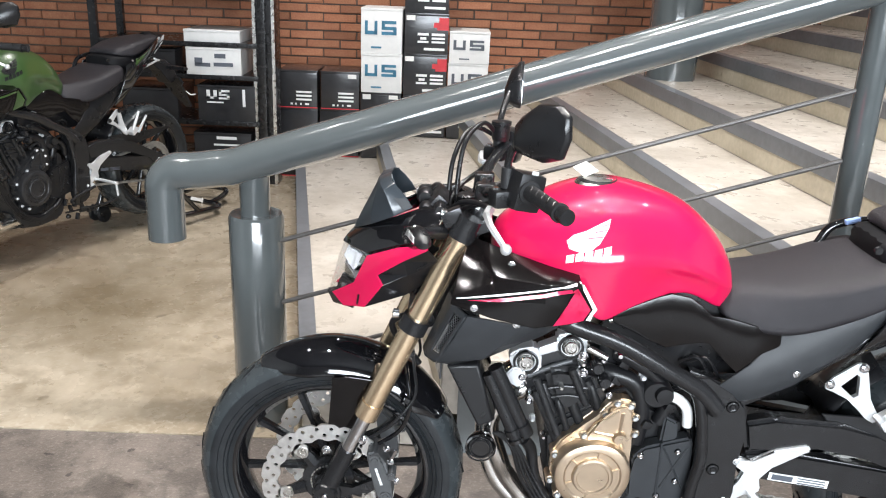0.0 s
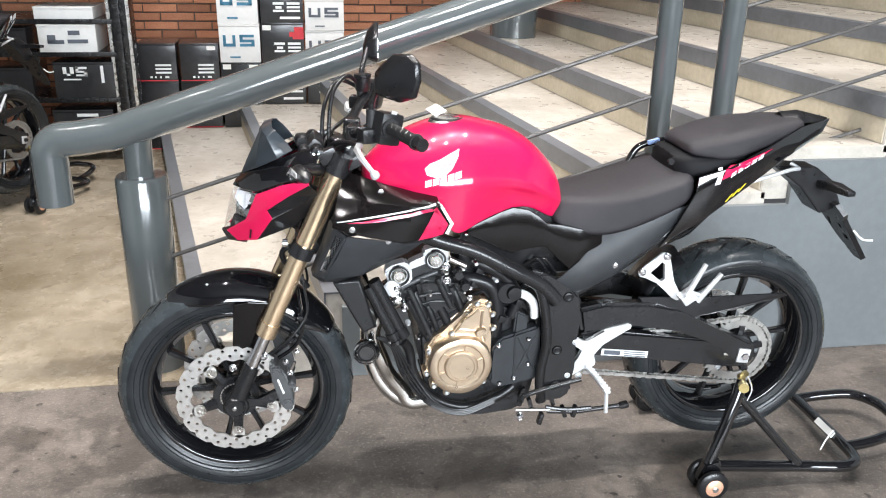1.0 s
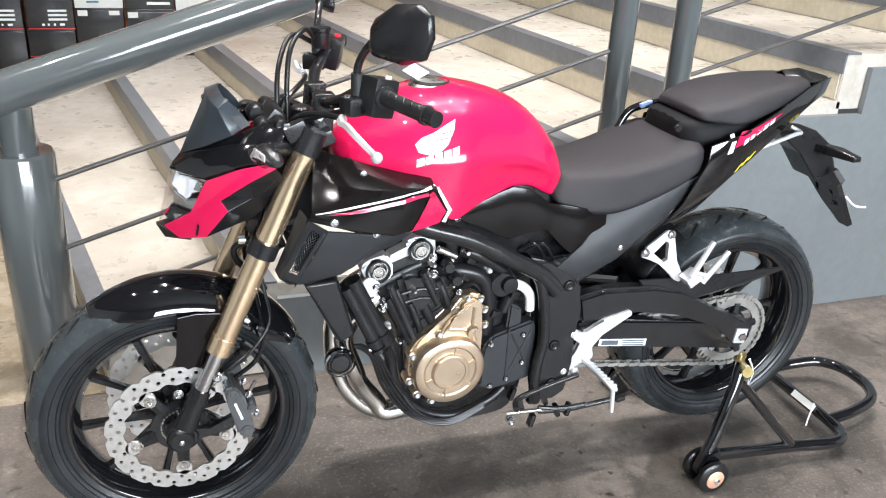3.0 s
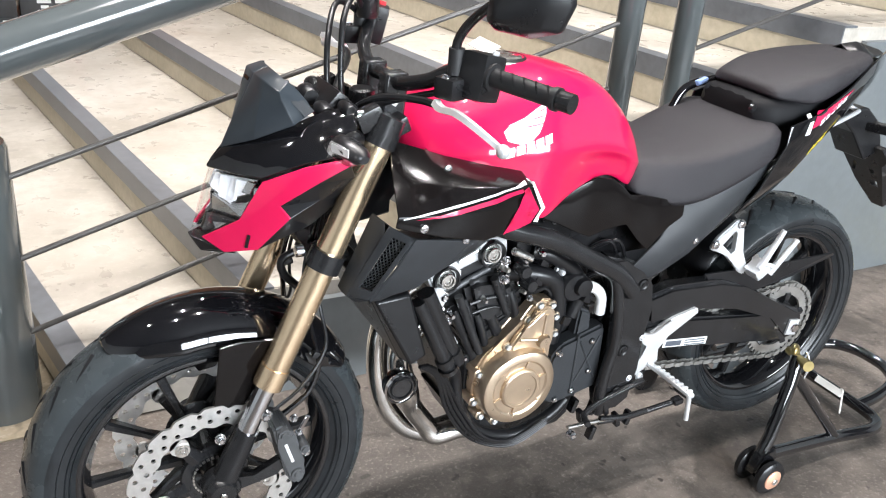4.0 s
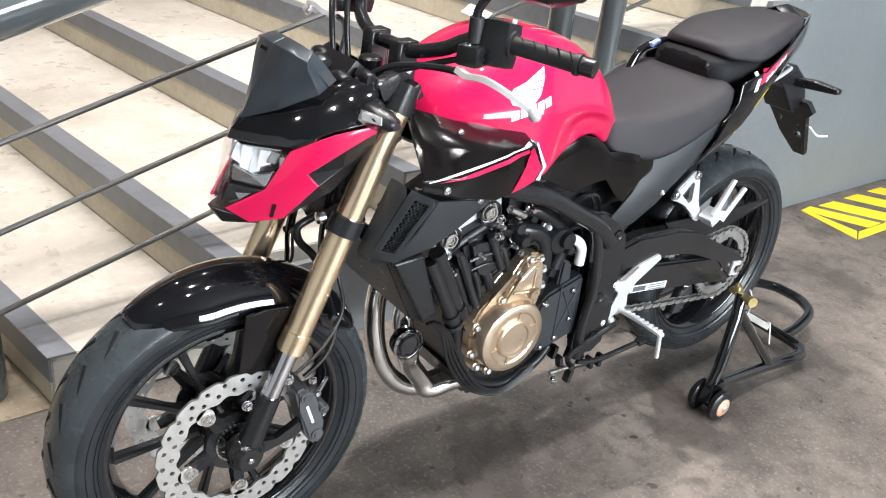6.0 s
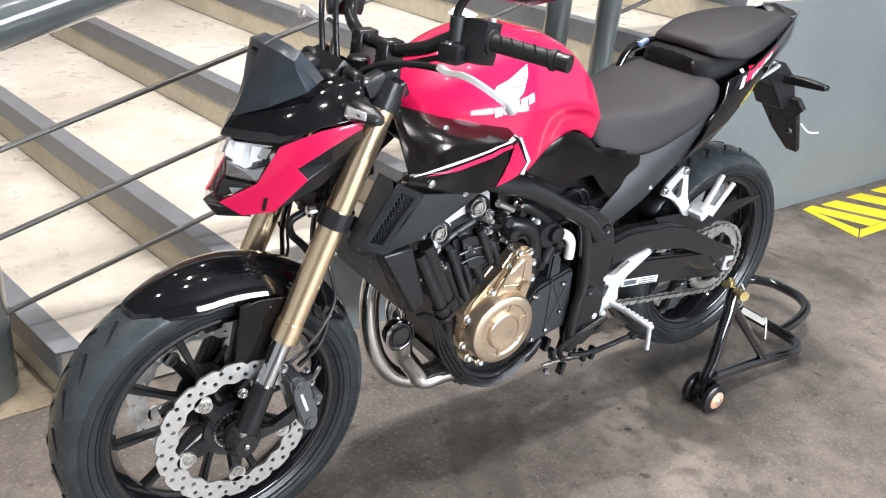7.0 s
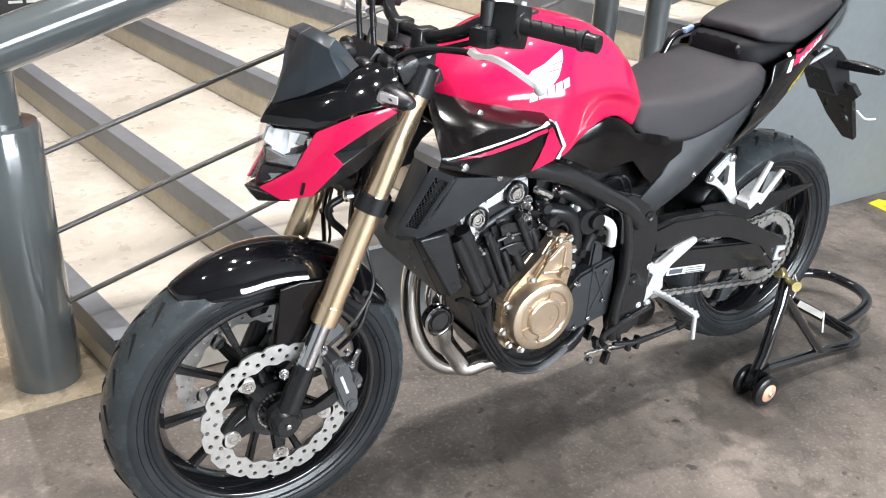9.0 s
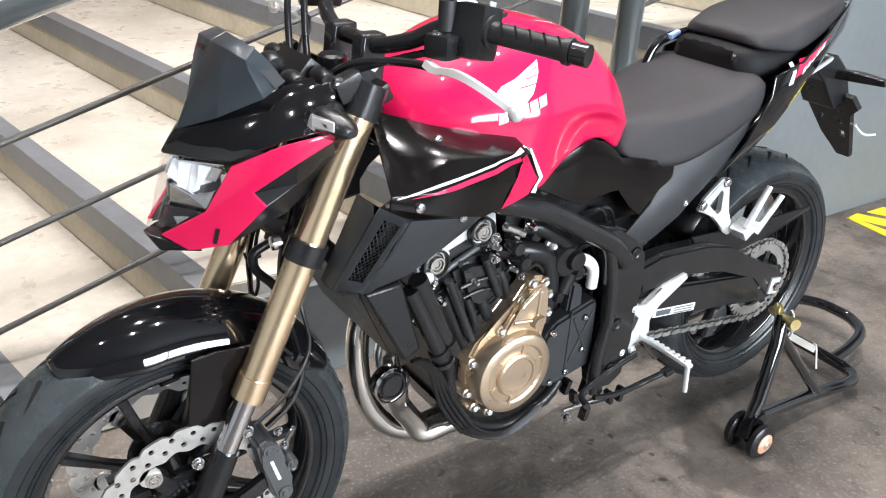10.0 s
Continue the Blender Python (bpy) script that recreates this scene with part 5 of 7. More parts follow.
epart("crankcase", prof([(0.47, 0.50), (0.50, 0.36), (0.53, 0.275), (0.62, 0.255), (0.80, 0.285), (0.825, 0.42), (0.80, 0.56), (0.70, 0.60), (0.60, 0.56), (0.52, 0.56)], -0.12, 0.13, 0.02, 3), CAST_BLACK, "black crankcase")
epart("oil_pan", prof([(0.50, 0.33), (0.55, 0.238), (0.66, 0.224), (0.77, 0.236), (0.80, 0.262), (0.81, 0.32)], -0.10, 0.10, 0.012), CAST_BLACK)
tilt = math.degrees(math.atan2(0.115, 0.23))
cyl = Vector((0.545, 0, 0.575))
epart("cylinder_block", box(0.150, 0.225, 0.15, cyl, (0, -tilt, 0), 0.012), CAST_BLACK, "black cylinder block")
for k in range(4):
    q = cyl + Vector((-math.sin(radians(tilt)), 0, math.cos(radians(tilt)))) * (-0.05 + 0.032 * k)
    epart("rib", box(0.156, 0.232, 0.006, q, (0, -tilt, 0), 0.002), CAST_BLACK)
for dx, z in ((-0.055, 0.0), (0.005, 0.02), (0.055, 0.03)):
    a = cyl + Vector((dx, -0.118, -0.04 + z))
    epart("stud_boss", rod(a + Vector((-0.035, 0, 0.075)), a + Vector((0.03, 0, -0.06)), 0.012, 12), CAST_BLACK)
epart("cylinder_head", box(0.165, 0.21, 0.075, (0.492, 0, 0.668), (0, -tilt, 0), 0.012), CAST_BLACK)
epart("cam_cover", loft([[(0.425, -0.095, 0.648), (0.462, -0.095, 0.678), (0.505, -0.095, 0.698), (0.545, -0.095, 0.722), (0.560, -0.095, 0.690), (0.52, -0.095, 0.660), (0.44, -0.095, 0.625)],
                         [(0.425, 0.095, 0.648), (0.462, 0.095, 0.678), (0.505, 0.095, 0.698), (0.545, 0.095, 0.722), (0.560, 0.095, 0.690), (0.52, 0.095, 0.660), (0.44, 0.095, 0.625)]]), ALU, "silver cam cover edge", bevel=0.006)
for x, z in ((0.429, 0.680), (0.524, 0.720)):
    bm = lathe([(0.0115, -0.134), (0.0145, -0.134), (0.0160, -0.132), (0.0168, -0.124), (0.0200, -0.122), (0.0212, -0.118), (0.0218, -0.09), (0.0115, -0.09)], 28, "y", (x, -0.002, z), closed=True)
    plug = epart("cam_plug", bm, STEEL, "round silver cam plug", angle=30)
    part("plug_face", lathe([(0, -0.129), (0.005, -0.129), (0.0064, -0.131), (0.0098, -0.131), (0.0114, -0.128), (0.0114, -0.10), (0, -0.10)], 24, "y", (x, -0.002, z)), STEEL, plug, angle=30)
    part("plug_seal", lathe([(0.0222, -0.126), (0.0235, -0.131), (0.0270, -0.131), (0.0280, -0.126), (0.0280, -0.10), (0.0222, -0.10)], 28, "y", (x, -0.002, z), closed=True), BLACK_SATIN, plug)
for pts in ([(0.391, 0.690), (0.406, 0.706), (0.448, 0.716), (0.463, 0.695), (0.464, 0.660), (0.433, 0.644), (0.404, 0.655)], [(0.492, 0.742), (0.506, 0.750), (0.556, 0.750), (0.562, 0.712), (0.549, 0.690), (0.519, 0.690), (0.496, 0.708)]):
    epart("cam_lug", prof(pts, -0.080, -0.124, 0.005, 2), ALU, "silver machined cam cover lug")
epart("cam_rail", loft([[(0.452, -0.085, 0.690), (0.452, -0.120, 0.690), (0.456, -0.120, 0.712), (0.456, -0.085, 0.712)], [(0.502, -0.085, 0.708), (0.502, -0.120, 0.708), (0.500, -0.120, 0.732), (0.500, -0.085, 0.732)]]), ALU, "silver rail between the cam lugs", smooth=False, bevel=0.003)
for x, z in ((0.422, 0.650), (0.551, 0.704), (0.554, 0.664), (0.616, 0.644), (0.594, 0.699)):
    epart("bolt", hexbolt((x, -0.134, z), 0.0085, 0.008), CHROME)
# rounded front of the block with its seams
epart("block_front", prof([(0.470, 0.662), (0.500, 0.672), (0.556, 0.668), (0.566, 0.630), (0.568, 0.588), (0.530, 0.560), (0.504, 0.575), (0.488, 0.604)], -0.09, -0.132, 0.014, 4), CAST_BLACK, "black cylinder block face")
epart("block_seam", tube([(0.482, -0.132, 0.622), (0.520, -0.135, 0.630), (0.566, -0.132, 0.626)], 0.004, 8), CAST_BLACK)
epart("block_seam", tube([(0.490, -0.132, 0.600), (0.525, -0.135, 0.608), (0.568, -0.132, 0.600)], 0.003, 8), CAST_BLACK)
for a_, b_ in (((0.454, -0.134, 0.645), (0.510, -0.140, 0.512)), ((0.528, -0.136, 0.672), (0.566, -0.138, 0.590))):
    epart("stud_boss", tube([a_, b_], 0.0085, 12, curve=False), CAST_BLACK)
for x, y, z in ((0.425, -0.118, 0.625), (0.553, -0.112, 0.680), (0.556, -0.118, 0.655), (0.600, -0.125, 0.648), (0.443, -0.12, 0.585)):
    epart("bolt", hexbolt((x, y, z), 0.008, 0.008), CHROME)
# clutch cover: bronze, round below, with an arm up to the rear
arm = [(0.560, 0.530), (0.572, 0.560), (0.590, 0.585), (0.600, 0.612), (0.625, 0.618), (0.642, 0.605), (0.648, 0.570), (0.652, 0.530), (0.662, 0.500), (0.650, 0.470), (0.570, 0.480)]
cc = empty("clutch_cover")
cc.parent = eng
cc["label"] = "bronze clutch cover with silver bolts"


def cpart(name, bm, mat, label="", **kw):
    # the upper arm leans to the rear
    for v in bm.verts:
        u = max(0.0, v.co.z - 0.49) / 0.13
        v.co.x += 0.026 * u
        v.co.z -= 0.014 * u
    return part(name, bm, mat, cc, label, **kw)


C0 = (0.588, 0, 0.437)
cpart("base", prof([(0.500, 0.475), (0.515, 0.510), (0.552, 0.545), (0.575, 0.580), (0.592, 0.618), (0.612, 0.630), (0.640, 0.622), (0.652, 0.590), (0.660, 0.545), (0.672, 0.500), (0.678, 0.440), (0.662, 0.385), (0.620, 0.350), (0.570, 0.347), (0.522, 0.370), (0.498, 0.420)], -0.118, -0.150, 0.005), BRONZE, smooth=True)
cpart("drum", lathe([(0.0855, -0.13), (0.0855, -0.176), (0.082, -0.184), (0.076, -0.187), (0.064, -0.187), (0.060, -0.184), (0.046, -0.184), (0.0445, -0.190), (0.041, -0.1925), (0.036, -0.1925), (0.034, -0.190), (0, -0.190)], 56, "y", C0), BRONZE, angle=35)
for k in range(6):
    a = radians(20 + 60 * k)
    cpart("web", box(0.018, 0.004, 0.004, (C0[0] + 0.053 * math.cos(a), -0.1855, C0[2] + 0.053 * math.sin(a)), (0, -math.degrees(a), 0), 0.001), BRONZE)
cpart("arm", prof(arm, -0.148, -0.166, 0.005, 3), BRONZE)
for p_, q_ in (((0.575, 0.545), (0.632, 0.535)), ((0.632, 0.535), (0.622, 0.600)), ((0.585, 0.575), (0.612, 0.605)), ((0.632, 0.535), (0.650, 0.500))):
    cpart("rib", rod((p_[0], -0.166, p_[1]), (q_[0], -0.166, q_[1]), 0.004, 8), BRONZE)
cpart("boss", lathe([(0, -0.012), (0.012, -0.012), (0.015, -0.006), (0.015, 0.004), (0, 0.004)], 16, "y", (0.632, -0.166, 0.533)), BRONZE)
for x, z in ((0.560, 0.525), (0.590, 0.585), (0.606, 0.618), (0.637, 0.612), (0.656, 0.580), (0.668, 0.535), (0.506, 0.470), (0.500, 0.405), (0.520, 0.366), (0.556, 0.344), (0.655, 0.372)):
    bm = lathe([(0.0105, -0.118), (0.0105, -0.154), (0.008, -0.156), (0, -0.156)], 14, "y", (x, 0, z))
    cpart("lug", bm, BRONZE)
    cpart("bolt", hexbolt((x, -0.156, z), 0.006, 0.006), ALU)
# sprocket cover, hoses and fittings behind
epart("sprocket_cover", prof([(0.676, 0.47), (0.700, 0.500), (0.800, 0.530), (0.807, 0.520), (0.812, 0.400), (0.805, 0.372), (0.700, 0.350), (0.672, 0.372), (0.684, 0.43)], -0.12, -0.160, 0.008), GREY_PLASTIC, "matt black sprocket cover")
for a_, b_ in (((0.745, 0.500), (0.795, 0.400)), ((0.795, 0.505), (0.745, 0.400)), ((0.738, 0.515), (0.738, 0.372))):
    epart("cover_rib", rod((a_[0], -0.160, a_[1]), (b_[0], -0.160, b_[1]), 0.0028, 6), GREY_PLASTIC)
epart("cover_seam", prof([(0.735, 0.500), (0.775, 0.505), (0.770, 0.56), (0.740, 0.575)], -0.120, -0.150, 0.005), GREY_PLASTIC)
epart("water_hose", tube([(0.575, -0.105, 0.665), (0.62, -0.13, 0.665), (0.672, -0.135, 0.640), (0.690, -0.135, 0.570), (0.685, -0.13, 0.50)], 0.019, 16), BLACK_SATIN, "black coolant hose")
epart("water_hose", tube([(0.62, -0.12, 0.71), (0.66, -0.135, 0.70), (0.72, -0.135, 0.655), (0.745, -0.13, 0.60), (0.73, -0.13, 0.55)], 0.016, 16), BLACK_SATIN)
epart("starter", lathe([(0, -0.03), (0.028, -0.03), (0.034, -0.022), (0.034, 0.03), (0, 0.03)], 24, "y", (0.715, -0.125, 0.628)), BLACK_SATIN)
epart("white_elbow", tube([(0.738, -0.152, 0.630), (0.764, -0.156, 0.620), (0.783, -0.155, 0.597), (0.790, -0.150, 0.556)], 0.0115, 12), WHITE, "white plastic elbow")
epart("elbow_cap", lathe([(0, -0.016), (0.018, -0.014), (0.022, 0.0), (0.020, 0.016), (0, 0.018)], 18, "y", (0.730, -0.152, 0.630)), BLACK_SATIN)
for x, y, z in ((0.700, -0.15, 0.555), (0.745, -0.15, 0.600), (0.640, -0.13, 0.690), (0.67, -0.14, 0.598), (0.59, -0.13, 0.70), (0.625, -0.14, 0.655)):
    epart("connector", box(0.022, 0.02, 0.018, (x, y, z), (0, 25, 10), 0.003), BLACK_SATIN)
for x, y, z in ((0.695, -0.16, 0.480), (0.775, -0.16, 0.495), (0.778, -0.16, 0.42), (0.70, -0.16, 0.365), (0.74, -0.16, 0.38), (0.615, -0.14, 0.615), (0.645, -0.13, 0.672), (0.70, -0.145, 0.605)):
    epart("bolt", hexbolt((x, y, z), 0.006, 0.006), CHROME)
random.seed(4)
for k in range(10):
    x, z = 0.58 + 0.22 * random.random(), 0.60 + 0.12 * random.random()
    epart("wire", tube([(x, -0.12, z), (x + 0.03, -0.14, z + 0.02), (x + 0.06, -0.135, z - 0.02), (x + 0.08, -0.11, z - 0.06)], 0.004, 7), BLACK_SATIN)
# small silver fittings on the near side of the head and block
epart("cam_bridge", tube([(0.437, -0.112, 0.640), (0.485, -0.112, 0.664), (0.532, -0.108, 0.680)], 0.006, 12), CALIPER)
random.seed(9)
for x, z in (((0.442, 0.606), (0.452, 0.548), (0.584, 0.681), (0.551, 0.690), (0.600, 0.631), (0.663, 0.570), (0.480, 0.503), (0.509, 0.630), (0.777, 0.585), (0.628, 0.713), (0.684, 0.662))):
    r_ = random.uniform(0.0045, 0.0085)
    epart("fitting", lathe([(0, -0.016), (r_ * 0.6, -0.016), (r_, -0.012), (r_, -0.004), (r_ * 1.35, -0.002), (r_ * 1.35, 0.006), (0, 0.006)], 12, "y", (x, -0.124 - 0.01 * random.random(), z)), random.choice((CHROME, ALU, STEEL)))
for x, z, w in ((0.470, 0.600, 0.020), (0.505, 0.560, 0.018), (0.540, 0.640, 0.022), (0.575, 0.600, 0.018)):
    epart("casting_rib", tube([(x, -0.122, z + 0.03), (x + 0.012, -0.126, z), (x + 0.028, -0.122, z - 0.045)], w * 0.45, 12), CAST_BLACK)
# throttle bodies and injectors seen under the tank
epart("throttle_body", lathe([(0, -0.10), (0.028, -0.10), (0.030, 0.1), (0, 0.1)], 20, "y", (0.645, 0, 0.742)), STEEL)
for k in range(3):
    epart("fuel_rail", rod((0.60 + 0.03 * k, -0.12, 0.785 - 0.008 * k), (0.70 + 0.02 * k, -0.12, 0.815 - 0.014 * k), 0.008, 10), (CHROME, BLACK_SATIN, ALU)[k])
# horn, header pipes
horn = epart("horn", lathe([(0, -0.012), (0.024, -0.012), (0.031, -0.006), (0.033, 0.004), (0.030, 0.016), (0.014, 0.022), (0, 0.024)], 28, "y", (0.341, -0.136, 0.472)), BLACK_GLOSS, "round black horn")
part("horn_rim", lathe([(0.0335, -0.006), (0.0350, -0.010), (0.0318, -0.0135), (0.0300, -0.010)], 32, "y", (0.341, -0.136, 0.472), closed=True), CHROME, horn)
part("horn_ring", lathe([(0.0235, -0.0125), (0.0225, -0.0150), (0.0205, -0.0150), (0.0195, -0.0125)], 28, "y", (0.341, -0.136, 0.472), closed=True), BLACK_SATIN, horn)
# two upright coolant pipes in front of the block, their collars and the lug between them
for a_, b_, r_ in (((0.345, -0.180, 0.677), (0.415, -0.189, 0.525), 0.0150),):
    a_, b_ = Vector(a_), Vector(b_)
    pipe = epart("coolant_pipe", tube([a_, b_], r_, 16, curve=False), BLACK_METAL, "satin black coolant pipe")
    part("collar", tube([b_ + (a_ - b_) * 0.10, b_ + (a_ - b_) * 0.17], r_ * 1.22, 16, curve=False), BLACK_METAL, pipe)
    part("collar", tube([b_ - (a_ - b_) * 0.02, b_ + (a_ - b_) * 0.03], r_ * 1.30, 16, curve=False), BLACK_GLOSS, pipe)
epart("silver_lug", prof([(0.385, 0.652), (0.402, 0.672), (0.420, 0.668), (0.428, 0.640), (0.415, 0.622), (0.398, 0.632)], -0.128, -0.138, 0.003), ALU, "silver casting lug")
epart("breather_pipe", rod((0.556, -0.150, 0.732), (0.598, -0.150, 0.710), 0.008, 14), STEEL, "silver breather pipe")
for x, z in ((0.598, 0.657), (0.580, 0.690)):
    epart("plug_cap", lathe([(0, -0.018), (0.011, -0.018), (0.014, -0.012), (0.014, 0.012), (0, 0.014)], 18, "y", (x, -0.150, z)), BLACK_METAL)
for y0, o in ((-0.055, 0.030), (0.055, 0.0)):
    part("header_pipe", tube([(0.445, y0, 0.61), (0.400, y0, 0.580), (0.366, y0 * 0.9, 0.510), (0.362 + o, y0 * 0.8, 0.42), (0.382 + o, y0 * 0.6 + 0.008, 0.335 + o), (0.422 + o, y0 * 0.5 + 0.01, 0.275 + o), (0.475, y0 * 0.5 + 0.005, 0.243 + o), (0.535, y0 * 0.5, 0.248 + o), (0.62, y0 * 0.4, 0.255)], 0.0225, 20), PIPE, bike, "curved steel exhaust header pipe", m=pose(0, -0.012, -0.032))
part("silencer", tube([(0.58, 0.02, 0.235), (0.70, 0.05, 0.225), (0.85, 0.10, 0.26), (1.10, 0.14, 0.36)], 0.045, 20), BLACK_METAL, bike)


# rider's seat and pillion seat
def seat_ring(x, top, low, w, lw, dip=0.006):
    w, lw, top, low = w * 1.06, lw * 0.94, top + 0.008, low - 0.006
    half = [(0.0, top), (w * 0.5, top - dip * 0.4), (w * 0.88, top - dip), (w, top - dip - 0.014), ((w + lw) / 2 + 0.004, (top + low) / 2 - 0.008), (lw, low)]
    return [(x, -y, z) for y, z in half] + [(x, y, z) for y, z in half[:0:-1]]


part("rider_seat", creased([seat_ring(0.826, 0.830, 0.800, 0.066, 0.108), seat_ring(0.850, 0.842, 0.786, 0.082, 0.126), seat_ring(0.90, 0.848, 0.768, 0.102, 0.146), seat_ring(0.965, 0.853, 0.762, 0.118, 0.158, 0.008),
                         seat_ring(1.04, 0.868, 0.782, 0.134, 0.160, 0.008), seat_ring(1.12, 0.897, 0.816, 0.144, 0.162, 0.010), seat_ring(1.180, 0.911, 0.846, 0.138, 0.158), seat_ring(1.214, 0.902, 0.872, 0.114, 0.126)], (3, 8, 5, 6), 0.95),
     VINYL, bike, "black stitched vinyl rider's seat", subsurf=2, angle=180)
part("pillion_seat", creased([seat_ring(1.186, 0.972, 0.964, 0.074, 0.084, 0.002), seat_ring(1.208, 0.984, 0.960, 0.094, 0.106), seat_ring(1.250, 0.994, 0.955, 0.104, 0.117), seat_ring(1.295, 1.008, 0.948, 0.118, 0.138), seat_ring(1.39, 1.024, 0.980, 0.106, 0.116),
                           seat_ring(1.50, 1.032, 1.004, 0.078, 0.080), seat_ring(1.535, 1.028, 1.010, 0.056, 0.058, 0.002)], (3, 8, 5, 6), 0.95),
     VINYL, bike, "black vinyl pillion seat", subsurf=2, angle=180)
part("pillion_base", loft([seat_ring(1.150, 0.950, 0.880, 0.082, 0.092, 0.004), seat_ring(1.20, 0.948, 0.868, 0.104, 0.116, 0.004), seat_ring(1.28, 0.956, 0.885, 0.112, 0.122, 0.004), seat_ring(1.42, 0.990, 0.945, 0.082, 0.086, 0.004)]), MATT_BLACK, bike, "black base under the pillion seat", subsurf=1, angle=60)
part("seat_lock", lathe([(0, -0.006), (0.008, -0.006), (0.010, 0.0), (0, 0.002)], 16, "y", (1.150, -0.078, 0.936)), BLACK_METAL, bike)
part("grab_loop", tube([(1.095, 0.112, 0.860), (1.108, 0.112, 0.885), (1.130, 0.112, 0.924), (1.165, 0.112, 0.940), (1.205, 0.110, 0.946), (1.30, 0.100, 0.960)], 0.010, 12), BLACK_GLOSS, bike, "glossy black bar behind the seat")
part("clip", box(0.036, 0.012, 0.012, (1.175, 0.104, 0.946), (0, -12, 10), 0.004), BLUE_CLIP, bike, "pale blue plastic clip")


# tail: side covers, undertray, lamp, plate holder
def tail(s):
    return shell([[(1.200, s * 0.146, 0.912), (1.285, s * 0.144, 0.934), (1.400, s * 0.116, 0.980), (1.500, s * 0.084, 1.024), (1.618, s * 0.022, 1.032)],
                  [(1.195, s * 0.152, 0.872), (1.280, s * 0.148, 0.902), (1.400, s * 0.118, 0.940), (1.500, s * 0.086, 0.974), (1.590, s * 0.040, 0.998)],
                  [(1.150, s * 0.148, 0.775), (1.240, s * 0.142, 0.805), (1.345, s * 0.118, 0.868), (1.450, s * 0.086, 0.928), (1.525, s * 0.055, 0.962)],
                  [(1.120, s * 0.128, 0.715), (1.200, s * 0.122, 0.745), (1.33, s * 0.095, 0.845), (1.43, s * 0.06, 0.915), (1.49, s * 0.03, 0.948)]])


tail_body = seen_body(both("tail_cover", tail, BLACK_GLOSS, solid=0.005, bevel=0.003, angle=18, label="glossy black tail cover")[0])
part("tail_top", shell([[(1.48, -0.076, 1.006), (1.48, 0.0, 1.046), (1.48, 0.076, 1.006)], [(1.53, -0.05, 1.026), (1.53, 0.0, 1.050), (1.53, 0.05, 1.026)], [(1.618, -0.018, 1.022), (1.622, 0.0, 1.028), (1.618, 0.018, 1.022)]]), BLACK_SATIN, bike, solid=0.004, angle=50)
part("tail_lamp", loft([[(1.49, -0.05, 0.965), (1.49, 0.05, 0.965), (1.52, 0.05, 1.000), (1.52, -0.05, 1.000)], [(1.560, -0.02, 1.000), (1.560, 0.02, 1.000), (1.575, 0.02, 1.024), (1.575, -0.02, 1.024)]]), BLACK_GLOSS, bike, "smoked tail lamp", smooth=False, bevel=0.003)
# printed model marking on the tail: plain shapes
def on_tail(name, pts, mat, label=""):
    return printed(name, pts, mat, label, 0.0012, tail_body, -0.13, 2)


on_tail("tail_print", [(1.243, 0.890), (1.258, 0.930), (1.268, 0.933), (1.258, 0.893)], WHITE, "white and red printed bars")
on_tail("tail_print", [(1.262, 0.903), (1.272, 0.930), (1.330, 0.950), (1.412, 0.976), (1.330, 0.932)], RED)
for k in range(5):
    x, z = 1.286 + 0.020 * k, 0.908 + 0.0094 * k
    on_tail("tail_print", [(x, z), (x + 0.003, z + 0.012), (x + 0.018, z + 0.0195), (x + 0.015, z + 0.0075)], WHITE)
for k in range(3):
    x, z = 1.285 + 0.018 * k, 0.838 + 0.012 * k
    on_tail("chalk_mark", [(x, z), (x + 0.017, z + 0.022), (x + 0.024, z + 0.024), (x + 0.008, z + 0.003)], YELLOW_TAG, "yellow chalk mark")


# grey side covers under the seat and black inner panel
def side_cover(s):
    return shell([[(0.960, s * 0.124, 0.760), (1.060, s * 0.134, 0.790), (1.150, s * 0.134, 0.824), (1.205, s * 0.128, 0.835)],
                  [(0.900, s * 0.140, 0.690), (1.000, s * 0.142, 0.715), (1.080, s * 0.140, 0.740), (1.170, s * 0.130, 0.795)],
                  [(0.840, s * 0.142, 0.638), (0.920, s * 0.145, 0.640), (1.020, s * 0.140, 0.675), (1.130, s * 0.128, 0.745)],
                  [(0.880, s * 0.135, 0.598), (0.930, s * 0.136, 0.610), (1.00, s * 0.130, 0.640), (1.09, s * 0.120, 0.700)]])


both("side_cover", side_cover, GREY_PLASTIC, solid=0.005, bevel=0.003, angle=18, label="matt charcoal side cover under the seat")


def inner(s):
    """A facetted panel with two upright ridges."""
    cols = ((0.605, 0.790, 0.782, 0.772, 0.0), (0.650, 0.812, 0.786, 0.752, 0.0), (0.690, 0.832, 0.786, 0.732, 0.014), (0.720, 0.842, 0.786, 0.720, 0.012), (0.760, 0.834, 0.780, 0.728, 0.0), (0.790, 0.815, 0.776, 0.734, 0.012),
            (0.810, 0.796, 0.770, 0.734, 0.010), (0.850, 0.790, 0.745, 0.692, 0.0), (0.878, 0.784, 0.735, 0.668, 0.014), (0.900, 0.778, 0.730, 0.674, 0.012), (0.961, 0.764, 0.748, 0.727, 0.0))
    return shell([[(x, s * (0.1305 + 0.2 * out), za) for x, za, zb, zc, out in cols], [(x, s * (0.1315 + 0.35 * out), zb) for x, za, zb, zc, out in cols], [(x, s * (0.1335 + 0.3 * out), zc) for x, za, zb, zc, out in cols]])


